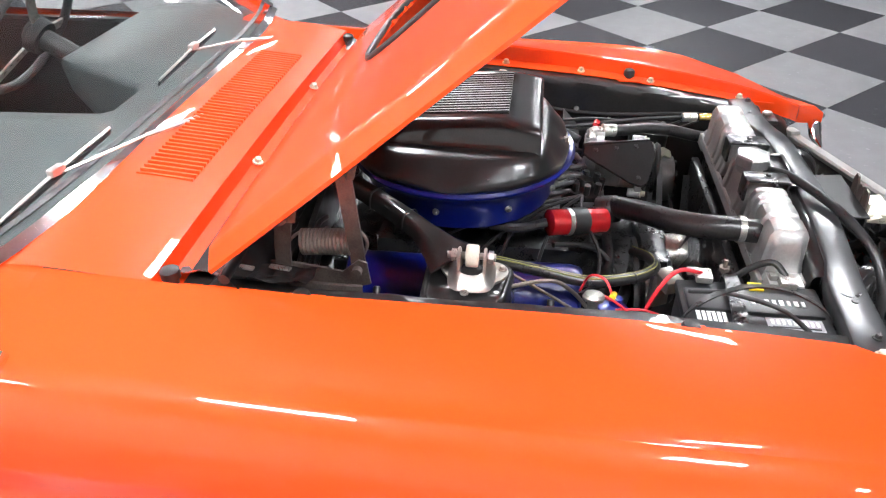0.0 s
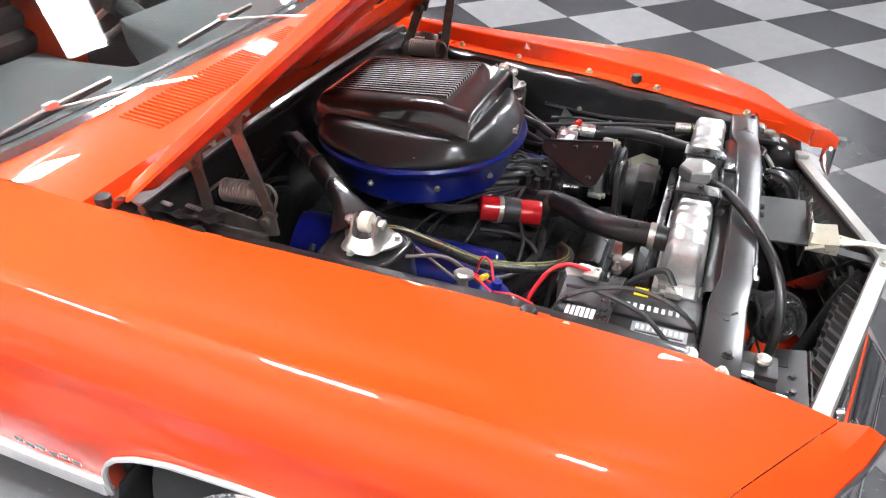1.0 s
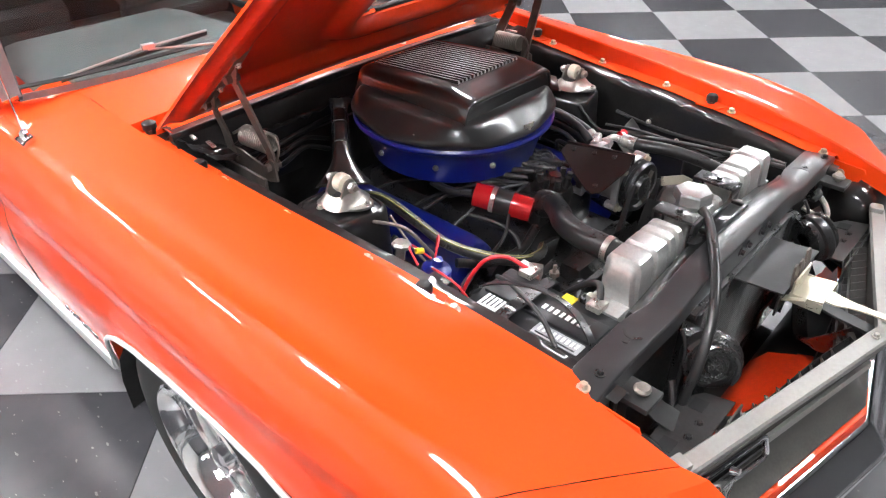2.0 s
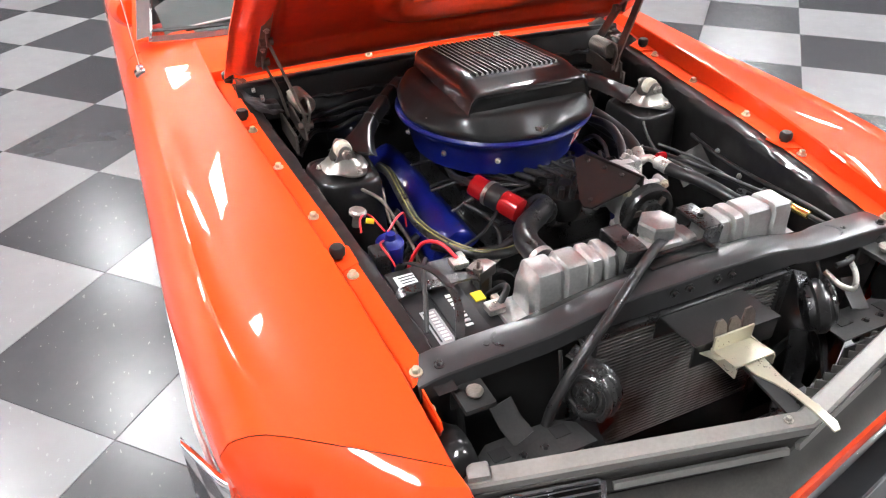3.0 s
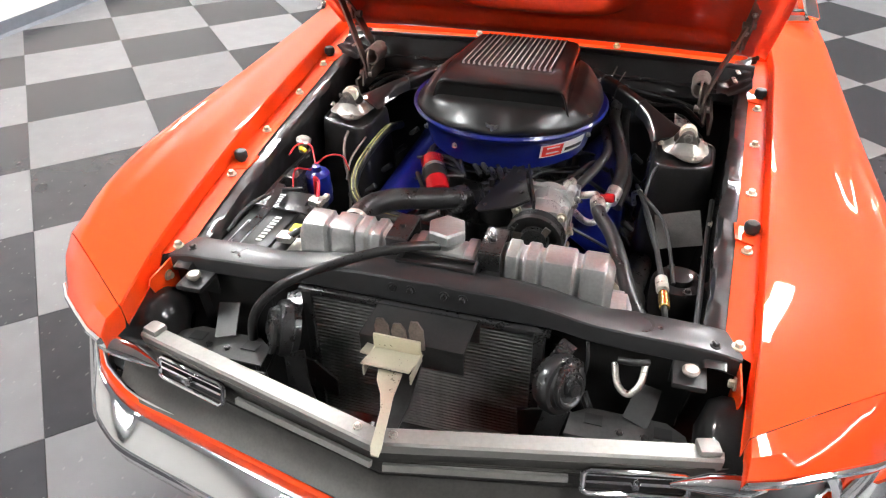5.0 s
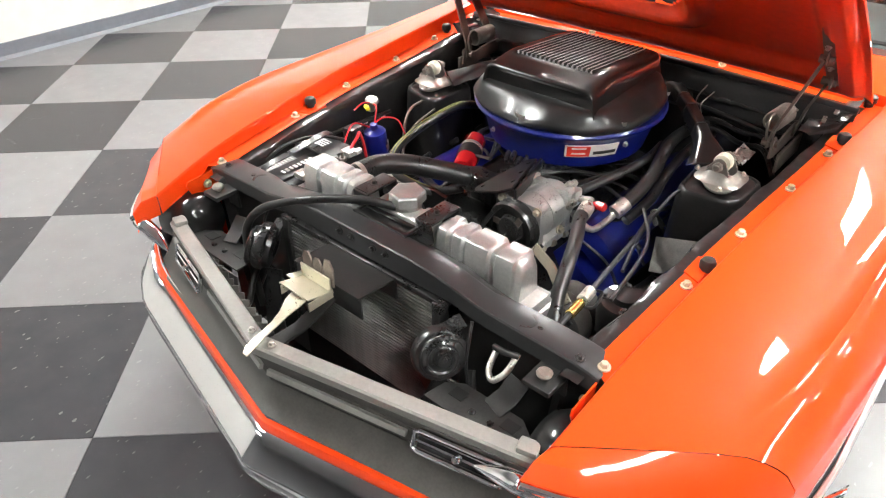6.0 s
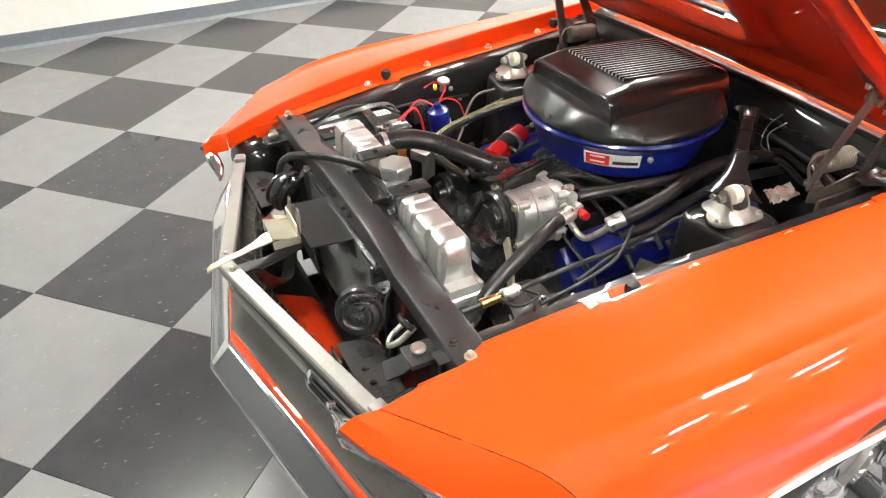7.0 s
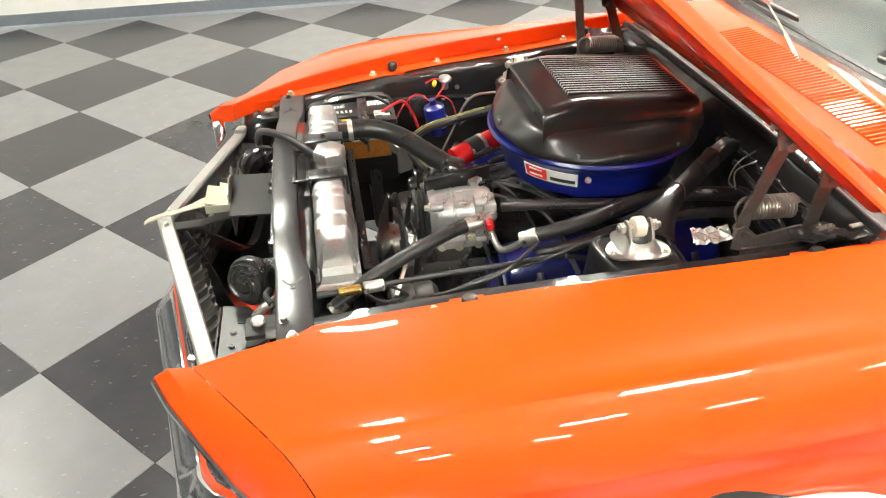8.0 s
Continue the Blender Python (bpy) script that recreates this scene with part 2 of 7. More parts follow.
def lathe(bm, origin, direction, profile, n=24, caps=True):
    """profile: rows of (radius, distance along the axis)."""
    d, u, v = axes(direction)
    o = Vector(origin)
    rows = [ring(bm, [o + d * h + (u * math.cos(2 * math.pi * k / n) + v * math.sin(2 * math.pi * k / n)) * max(r, 1e-4) for k in range(n)]) for r, h in profile]
    skin(bm, rows, closed=True, caps=caps)


def cyl(bm, a, b, r, r2=None, n=16, soft=0.0):
    a, b = Vector(a), Vector(b)
    h = (b - a).length
    r2 = r if r2 is None else r2
    s = min(soft, r * 0.4, h * 0.3)
    prof = [(r - s, 0), (r, s), (r2, h - s), (r2 - s, h)] if s > 0 else [(r, 0), (r2, h)]
    lathe(bm, a, b - a, prof, n)


def smooth_path(pts, per=8):
    """A Catmull-Rom line through the points."""
    p = [Vector(q) for q in pts]
    p = [p[0] * 2 - p[1]] + p + [p[-1] * 2 - p[-2]]
    out = []
    for i in range(1, len(p) - 2):
        for k in range(per):
            t = k / per
            a, b, c, d = p[i - 1 : i + 3]
            out.append(0.5 * ((2 * b) + (c - a) * t + (2 * a - 5 * b + 4 * c - d) * t * t + (3 * b - a - 3 * c + d) * t ** 3))
    return out + [p[-2]]


def tube(bm, pts, r, n=10, per=8, smooth=True):
    """A round hose or wire along the points; r may be a list, one radius a point."""
    line = smooth_path(pts, per) if smooth else [Vector(q) for q in pts]
    d = (line[1] - line[0]).normalized()
    u = d.orthogonal().normalized()
    rows = []
    for i, p in enumerate(line):
        d = (line[min(i + 1, len(line) - 1)] - line[max(i - 1, 0)]).normalized()
        u = (u - d * u.dot(d)).normalized()
        v = d.cross(u)
        rr = r if not isinstance(r, (list, tuple)) else float(np.interp(i / (len(line) - 1) * (len(r) - 1), range(len(r)), r))
        rows.append(ring(bm, [p + (u * math.cos(2 * math.pi * k / n) + v * math.sin(2 * math.pi * k / n)) * rr for k in range(n)]))
    skin(bm, rows, closed=True, caps=True)


def coil(bm, a, b, r, wire, turns, n=8, per=16):
    d, u, v = axes(Vector(b) - Vector(a))
    h = (Vector(b) - Vector(a)).length
    steps = int(turns * per)
    pts = [Vector(a) + d * h * k / steps + (u * math.cos(2 * math.pi * k / per) + v * math.sin(2 * math.pi * k / per)) * r for k in range(steps + 1)]
    tube(bm, pts, wire, n, smooth=False)


def plate(bm, outline, thick, m=None, bevel=0.0):
    """A flat outline (x, y) given thickness along z, then moved by m."""
    a = ring(bm, [(x, y, 0) for x, y in outline])
    b = ring(bm, [(x, y, thick) for x, y in outline])
    skin(bm, [a, b], closed=True, caps=True)
    if bevel > 0:
        vs = set(a + b)
        edges = [e for e in bm.edges if e.verts[0] in vs and e.verts[1] in vs]
        out = bmesh.ops.bevel(bm, geom=edges, offset=bevel, segments=2, affect="EDGES")
        vs = {v for v in vs if v.is_valid} | {v for f in out["faces"] for v in f.verts}
    else:
        vs = set(a + b)
    if m is not None:
        bmesh.ops.transform(bm, matrix=m, verts=list(vs))


def basis(o, x, y):
    """A matrix with origin o and axes x, y, and x cross y."""
    x = Vector(x).normalized()
    z = x.cross(Vector(y)).normalized()
    y = z.cross(x)
    m = Matrix.Identity(4)
    for i, c in enumerate((x, y, z)):
        m[0][i], m[1][i], m[2][i] = c
    m.translation = Vector(o)
    return m


def strip(bm, pts, w, t, up=(0, 0, 1)):
    """A bar of width w and thickness t along straight pieces."""
    up = Vector(up)
    rows = []
    p = [Vector(q) for q in pts]
    for i, q in enumerate(p):
        d = (p[min(i + 1, len(p) - 1)] - p[max(i - 1, 0)]).normalized()
        s = d.cross(up).normalized()
        k = s.cross(d).normalized()
        rows.append(ring(bm, [q + s * w / 2 + k * t / 2, q - s * w / 2 + k * t / 2, q - s * w / 2 - k * t / 2, q + s * w / 2 - k * t / 2]))
    skin(bm, rows, closed=True, caps=True)


def lerp(x, xs, ys):
    return float(np.interp(x, xs, ys))


def glide(x, xs, ys):
    """A smooth line through the rows, with no overshoot."""
    n = len(xs)
    if x <= xs[0]:
        return ys[0]
    if x >= xs[-1]:
        return ys[-1]
    i = max(k for k in range(n - 1) if xs[k] <= x)
    d = [(ys[k + 1] - ys[k]) / (xs[k + 1] - xs[k]) for k in range(n - 1)]

    def grade(k):
        if k == 0 or k == n - 1:
            return d[min(k, n - 2)]
        return 0.0 if d[k - 1] * d[k] <= 0 else 2 * d[k - 1] * d[k] / (d[k - 1] + d[k])

    h = xs[i + 1] - xs[i]
    t = (x - xs[i]) / h
    return ys[i] * (1 + 2 * t) * (1 - t) ** 2 + h * grade(i) * t * (1 - t) ** 2 + ys[i + 1] * t * t * (3 - 2 * t) + h * grade(i + 1) * t * t * (t - 1)


def bolt_mesh(name, r, h, material, washer=1.5):
    bm = bmesh.new()
    lathe(bm, (0, 0, 0), (0, 0, 1), [(r * washer, 0), (r * washer, h * 0.25), (r * 0.95, h * 0.26)], 16)
    lathe(bm, (0, 0, h * 0.25), (0, 0, 1), [(r, 0), (r, h * 0.6), (r * 0.8, h * 0.75)], 6)
    me = bpy.data.meshes.new(name)
    bm.to_mesh(me)
    bm.free()
    me.materials.append(M[material])
    return me


BOLT = bolt_mesh("bolt", 0.0075, 0.012, "zinc")
BOLT_SMALL = bolt_mesh("bolt", 0.005, 0.008, "steel")
BOLT_BLACK = bolt_mesh("bolt", 0.006, 0.009, "satin_black")


def bolt(parent, place, direction=(0, 0, 1), mesh=None, label=""):
    d, u, v = axes(direction)
    m = basis(place, u, v)
    return twin("bolt", mesh or BOLT, m, parent, label)


# ---- room ----
TURN = 43.660             # the tiles' angle to the car
SIDE = 0.6096
PARITY = 1
ORIGIN = Vector((0.5585, -0.0664, 0))
WALL_TURN = -1.34        # walls stand square to the tiles' diagonals
floor = thing("floor", (0, 0, 0), "waxed vinyl floor in grey and charcoal checks", "floor", kind="structure")
X0, X1, Y0, Y1 = -4.2, 11.6, -5.2, 8.8


def room_box(name, c, size, material, label, category, kind="structure"):
    bm = bmesh.new()
    box(bm, (0, 0, 0), size, 0)
    ob = part(name, bm, material, None, smooth=0)
    ob.matrix_basis = pose(0, 0, 0, 0, 0, WALL_TURN) @ pose(*c)
    return tagged(ob, label, category, kind=kind)


cx, cy = (X0 + X1) / 2, (Y0 + Y1) / 2
room_box("wall_west", (X0 - 0.1, cy, CEILING / 2), (0.2, Y1 - Y0 + 0.4, CEILING), "wall", "plain off-white painted wall", "wall")
# the other three walls are unseen, added dark to keep reflections dark
room_box("wall_east", (X1 + 0.1, cy, CEILING / 2), (0.2, Y1 - Y0 + 0.4, CEILING), "unseen_dark_wall", "unseen wall, made dark grey to darken reflections", "wall")
room_box("wall_north", (cx, Y1 + 0.1, CEILING / 2), (X1 - X0, 0.2, CEILING), "unseen_dark_wall", "unseen wall, made dark grey to darken reflections", "wall")
room_box("wall_south", (cx, Y0 - 0.1, CEILING / 2), (X1 - X0, 0.2, CEILING), "unseen_dark_wall", "unseen wall, made dark grey to darken reflections", "wall")
room_box("ceiling", (cx, cy, CEILING + 0.1), (X1 - X0 + 0.4, Y1 - Y0 + 0.4, 0.2), "ceil", "white ceiling of mineral board", "ceiling")


def baseboard(a, b, inward):
    bm = bmesh.new()
    prof = [(0, 0), (0.022, 0), (0.016, 0.012), (0.007, 0.022), (0.006, 0.098), (0.003, 0.102), (0, 0.102)]
    a, b, inward = Vector(a), Vector(b), Vector(inward)
    skin(bm, [ring(bm, [p + inward * u + Vector((0, 0, w)) for u, w in prof]) for p in (a, b)], closed=True, caps=True)
    ob = part("baseboard", bm, "base", None, smooth=30)
    ob.matrix_basis = pose(0, 0, 0, 0, 0, WALL_TURN)
    return tagged(ob, "blue-grey vinyl cove baseboard along the wall", "baseboard", kind="structure")


baseboard((X0, Y0, 0), (X0, Y1, 0), (1, 0, 0))
baseboard((X1, Y0, 0), (X1, Y1, 0), (-1, 0, 0))
baseboard((X0 + 0.03, Y1, 0), (X1 - 0.03, Y1, 0), (0, -1, 0))
baseboard((X0 + 0.03, Y0, 0), (X1 - 0.03, Y0, 0), (0, 1, 0))


def ceiling_light(c, size=(0.40, 0.68), turn=0.0):
    """A flat fluorescent panel under the ceiling."""
    w, l = size
    t = thing("ceiling_light", (0, 0, 0), "white fluorescent troffer light with a glowing diffuser", "ceiling light", "ceiling lights")
    bm = bmesh.new()
    for x, y, sx, sy in ((-w / 2, 0, 0.03, l + 0.03), (w / 2, 0, 0.03, l + 0.03), (0, -l / 2, w - 0.03, 0.03), (0, l / 2, w - 0.03, 0.03)):
        box(bm, (x, y, -0.02), (sx, sy, 0.04), 0.003)
    part("frame", bm, "lamp_frame", t)
    bm = bmesh.new()
    box(bm, (0, 0, -0.012), (w - 0.031, l - 0.031, 0.012), 0)
    part("diffuser", bm, "lamp", t, "glowing white diffuser", smooth=0)
    t.matrix_basis = pose(c[0], c[1], CEILING, 0, 0, turn)
    return t


# grid from reflections; column 7.2 is added to light the floor on that side
LX, LY = (-1.5, 1.4, 4.3, 7.2), (-1.0, 1.5, 4.0, 6.5)
first = ceiling_light((-1.75, -0.6), turn=WALL_TURN)
for x in LX:
    for y in LY[1:]:
        copy_thing(first, pose(x, y, CEILING, 0, 0, WALL_TURN))
# the front row, shifted to fit the camera's view, and the lamps by the wall stand off the grid
# (-2.9, -3.6) is added only to brighten the wall that the bumper reflects
for x, y in ((2.0, LY[0]), (4.3, LY[0]), (7.2, LY[0]), (-2.7, 3.4), (-2.9, -3.6)):
    copy_thing(first, pose(x, y, CEILING, 0, 0, WALL_TURN))


# ---- car body ----
car = thing("car", (0, 0, 0.004), "orange two-door muscle car with its hood raised over a V8", "car")
# the body is leaned to fit the camera's view; the wheels stand upright on the floor
LEAN = Matrix.Translation((0, 0, 0.784)) @ pose(0, 0, 0, 0, 0.78, 0) @ Matrix.Translation((0, 0, -0.780))
car.matrix_basis = LEAN

# lines of the fender, by the distance y behind the radiator support


def bolt_x(y):
    return 0.538 + 0.075 * y


def bolt_z(y):
    return glide(y, [-0.2, 0.0, 0.25, 0.45, 0.67, 0.9, 1.1, 1.4], [0.722, 0.750, 0.779, 0.796, 0.806, 0.820, 0.838, 0.850])


def edge_z(y):
    return glide(y, [-0.26, -0.18, -0.1, 0.0, 0.12, 0.25, 0.45, 0.67, 0.9, 1.1, 1.4], [0.699, 0.723, 0.7475, 0.773, 0.793, 0.811, 0.832, 0.846, 0.858, 0.868, 0.882])


def fender_profile(y):
    """Points (x, z) from the hood gap outward and down to the wheel arch."""
    xe, ze = bolt_x(y) + 0.030, edge_z(y)
    if y > 1.05:
        xe = bolt_x(1.05) + 0.030
    cxx = glide(y, [-0.2, 0.03, 0.15, 0.35, 1.0, 1.4], [0.740, 0.772, 0.800, 0.814, 0.818, 0.822])
    cz = glide(y, [-0.2, -0.08, 0.03, 0.15, 0.30, 0.45, 0.8, 1.1, 1.4], [0.690, 0.725, 0.754, 0.780, 0.795, 0.800, 0.807, 0.818, 0.829])
    wide = glide(y, [-0.2, 0.03, 0.2, 0.45, 0.9, 1.4], [0.832, 0.858, 0.876, 0.889, 0.886, 0.882])
    low = glide(y, [-0.2, 0.05, 0.3, 1.4], [-0.04, -0.02, 0, 0])
    # a long valley runs along the inner side of the crease and fades at both ends
    dip = glide(y, [-0.02, 0.12, 0.35, 0.75, 1.10], [0.0, 0.0045, 0.0070, 0.0060, 0.0])
    bow = glide(y, [-0.1, 0.2, 0.5, 0.8], [1.12, 1.10, 1.0, 1.0])
    # the panel's inner edge rolls down towards the hood gap
    roll = glide(y, [0.02, 0.20, 0.9, 1.2], [0.0, 0.0035, 0.0035, 0.0])
    mid = [(xe + (cxx - xe) * f, ze + (cz - ze) * f ** bow + roll * (1 - math.exp(-f / 0.10)) * (1 - f) - dip * math.exp(-((f - 0.84) / 0.13) ** 2)) for f in (0.0, 0.03, 0.08, 0.15, 0.22, 0.3, 0.45, 0.6, 0.70, 0.78, 0.85, 0.91, 0.96)]
    run, fall = wide - cxx, cz - 0.690 - low
    side = [(cxx - 0.003, cz - 0.0004), (cxx + 0.003, cz - 0.0022), (cxx + run * 0.22, cz - fall * 0.085), (cxx + run * 0.45, cz - fall * 0.245), (cxx + run * 0.64, cz - fall * 0.43), (cxx + run * 0.78, cz - fall * 0.60),
            (wide - 0.004, 0.690 + low), (wide - 0.003, 0.676 + low), (wide - 0.010, 0.640 + low), (wide - 0.011, 0.612 + low), (wide - 0.006, 0.582 + low), (wide - 0.004, 0.565 + low)]
    return mid + side


def front_y(x):
    """The seam between the fender and its front extension."""
    return -0.178 + max(0.0, x - 0.55) * 0.70


def arch_z(y):
    """The wheel opening's edge."""
    return lerp(y, [0.13, 0.17, 0.22, 0.30, 0.40, 0.52, 0.70, 0.85, 0.93, 0.98, 1.02, 1.05, 1.07, 1.08], [0.24, 0.35, 0.44, 0.515, 0.545, 0.553, 0.551, 0.540, 0.520, 0.495, 0.455, 0.405, 0.350, 0.30])


def fender(s):
    label = "glossy orange front fender"
    bm = bmesh.new()
    n = 72
    rows = []
    count = len(fender_profile(0.5))
    for j in range(n + 1):
        t = j / n
        row = []
        for i in range(count):
            y = 0.5
            for _ in range(4):
                x = fender_profile(y)[i][0]
                y = front_y(x) + (1.50 - front_y(x)) * t
            x, z = fender_profile(y)[i]
            row.append(bm.verts.new((s * x, y, z)))
        # side down to the arch or the sill
        y = row[-1].co.y
        zb = arch_z(y) if 0.13 < y < 1.08 else (0.24 if y < 0.5 else 0.31)
        zt = row[-1].co.z
        xw = abs(row[-1].co.x)
        for f in (0.34, 0.67, 1.0):
            z = zt + (zb - zt) * f
            x = xw - 0.10 * max(0.0, (0.50 - z)) - 0.06 * max(0, 0.5 - z)
            row.append(bm.verts.new((s * x, y, z)))
        y2 = row[-1].co
        row.append(bm.verts.new((s * (abs(y2.x) - 0.035), y2.y, y2.z + 0.004)))
        # inner wall and bolt ledge
        y = row[0].co.y
        xe, ze = abs(row[0].co.x), row[0].co.z
        drop = min(ze - 0.010, bolt_z(y) - 0.004)
        if y < -0.03:
            drop = ze - 0.045
        inner = [(xe - 0.003, ze - 0.004), (xe - 0.006, drop), ((bolt_x(y) - 0.022) if y > -0.02 else xe - 0.008, drop - 0.002)]
        row = [bm.verts.new((s * a, y, b)) for a, b in reversed(inner)] + row
        rows.append(row)
    skin(bm, rows)
    fen = part("fender", bm, "orange", car, label, smooth=28)
    # thin bright lip along the wheel opening
    bm = bmesh.new()
    ys = np.linspace(0.15, 1.078, 60)
    tube(bm, [(s * (0.889 - 0.16 * max(0, 0.5 - arch_z(y))), y, arch_z(y)) for y in ys], 0.006, 6, per=2)
    part("wheel_lip", bm, "trim", fen, "chrome wheel-opening moulding")
    return fen


def ledge_bits(s, fen):
    for y in (0.0, 0.25, 0.45, 0.67, 0.86):
        bolt(fen, (s * bolt_x(y), y, bolt_z(y) - 0.005), (0, 0, 1))
    for y in (0.312, 0.93):
        bm = bmesh.new()
        x, z = bolt_x(y) + 0.004, bolt_z(y) - 0.006
        lathe(bm, (s * x, y, z), (0, 0, 1), [(0.010, 0), (0.0105, 0.006), (0.015, 0.008), (0.0155, 0.020), (0.012, 0.026), (0.004, 0.028)], 16)
        part("rubber_bumper", bm, "rubber", fen, "black rubber hood bumper")
        bm = bmesh.new()
        plate(bm, [(-0.045, -0.022), (0.045, -0.022), (0.030, 0.012), (-0.030, 0.012)], 0.003, basis((s * (x - 0.018), y, z - 0.001), (0, 1, 0), (-s, 0, 0)))
        part("tab", bm, "orange", fen)


def extension(s):
    """The nose piece in front of the fender seam: cap, gills, lamp opening."""
    bm = bmesh.new()
    top = []
    prof_n = len(fender_profile(0.0))
    back, mid, front, under = [], [], [], []
    for i in range(prof_n):
        y = 0.0
        for _ in range(6):
            x = fender_profile(y)[i][0]
            y = front_y(x) - 0.0018
        x, z = fender_profile(y)[i]
        f = i / (prof_n - 1)
        back.append((x, y, z))
        # the front edge curves from the inner tip round to the outer side
        fx = lerp(i, [0, 3, 6, 11, 14, prof_n - 1], [0.548, 0.60, 0.68, 0.755, 0.815, 0.838])
        fy = lerp(i, [0, 3, 6, 11, 14, prof_n - 1], [-0.243, -0.215, -0.160, -0.105, -0.050, 0.0])
        fz = lerp(i, [0, 3, 6, 11, 14, prof_n - 1], [0.708, 0.695, 0.676, 0.655, 0.635, 0.545])
        front.append((fx, fy, fz))
        mid.append(((x + fx) / 2 + 0.004 * (i > 10), (y + fy) / 2 - 0.006, (z + fz) / 2 + 0.010))
    for pts in (back, mid, front):
        top.append(ring(bm, [(s * x, y, z) for x, y, z in pts]))
    lip = ring(bm, [(s * x, y + 0.004, z - 0.012) for x, y, z in front])
    ret = ring(bm, [(s * x, y + 0.05, z - 0.016) for x, y, z in front])
    skin(bm, top + [lip, ret])
    ext = part("fender_extension", bm, "orange", car, "orange fender nose extension", smooth=35)
    bm = bmesh.new()
    tube(bm, [(s * x, y - 0.002, z - 0.010) for x, y, z in front[:15]], 0.007, 8, per=4)
    part("trim", bm, "chrome", ext, "chrome edge trim")
    # inner side wall of the nose
    bm = bmesh.new()
    edge = [front[0], mid[0], back[0]]
    skin(bm, [ring(bm, [(s * (x - d), y, z - h) for x, y, z in edge]) for d, h in ((0.0, 0.0), (0.003, 0.004), (0.005, 0.030), (0.001, 0.052))])
    part("inner_wall", bm, "orange", ext)
    # gill slats and lamp
    bm = bmesh.new()
    skin(bm, [ring(bm, [(s * 0.850, 0.0, 0.63), (s * 0.74, -0.045, 0.645), (s * 0.70, -0.07, 0.65)]), ring(bm, [(s * 0.845, 0.05, 0.46), (s * 0.745, -0.03, 0.46), (s * 0.70, -0.06, 0.46)])])
    part("gill_panel", bm, "orange", ext)
    for k in range(3):
        bm = bmesh.new()
        z = 0.605 - 0.042 * k
        strip(bm, [(s * 0.838, 0.010, z), (s * 0.79, -0.025, z), (s * 0.735, -0.062, z)], 0.026, 0.012)
        part("gill", bm, "orange", ext)
    lamp = bmesh.new()
    c, d = Vector((s * 0.635, -0.075, 0.540)), Vector((0, -1, 0.02))
    lathe(lamp, c, d, [(0.100, 0.0), (0.104, 0.02), (0.098, 0.035), (0.086, 0.035), (0.082, 0.012)], 32, caps=False)
    lring = part("headlamp_ring", lamp, "chrome", car, "chrome headlamp ring")
    lens = bmesh.new()
    lathe(lens, c, d, [(0.083, 0.010), (0.075, 0.022), (0.05, 0.033), (0.02, 0.038), (0.0, 0.039)], 32)
    part("headlamp_lens", lens, "lens", lring, "ribbed glass headlamp lens")
    bk = bmesh.new()
    box(bk, (s * 0.63, -0.045, 0.545), (0.19, 0.02, 0.24), 0.01)
    part("lamp_bucket", bk, "grille", lring)
    bk = bmesh.new()
    lathe(bk, (s * 0.60, -0.105, 0.628), (-s, 0.15, 0.05), [(0.066, 0), (0.068, 0.05), (0.064, 0.085), (0.050, 0.105), (0.0, 0.115)], 28)
    part("bucket_back", bk, "gloss_black", lring, "glossy black round headlamp bucket", smooth=60)
    # orange gusset between the fender and the nose, with its bolt
    bm = bmesh.new()
    plate(bm, [(-0.012, 0.738), (-0.012, 0.655), (-0.045, 0.640), (-0.085, 0.668), (-0.105, 0.722), (-0.100, 0.732)], 0.003, basis((s * 0.541, 0, 0), (0, 1, 0), (0, 0, 1)))
    gus = part("gusset", bm, "orange", ext)
    bolt(gus, (s * 0.540, -0.050, 0.708), (-s, 0, 0))
    # chrome lamp bezel that runs in under the grille moulding
    bm = bmesh.new()
    rows = []
    for x, y, z, w, h in ((0.585, -0.215, 0.672, 0.010, 0.008), (0.560, -0.228, 0.676, 0.016, 0.016), (0.535, -0.226, 0.668, 0.019, 0.020), (0.505, -0.222, 0.656, 0.017, 0.018), (0.475, -0.224, 0.647, 0.010, 0.011), (0.452, -0.228, 0.642, 0.003, 0.004)):
        rows.append(ring(bm, [(s * x, y + w * math.cos(q), z + h * math.sin(q) * (1 if math.sin(q) > 0 else 0.6)) for q in np.linspace(0, 2 * math.pi, 17)[:-1]]))
    skin(bm, rows, closed=True, caps=True)
    part("lamp_bezel", bm, "chrome", lring, "chrome lamp bezel corner", smooth=60)


for side in (-1, 1):
    ledge_bits(side, fender(side))
    extension(side)


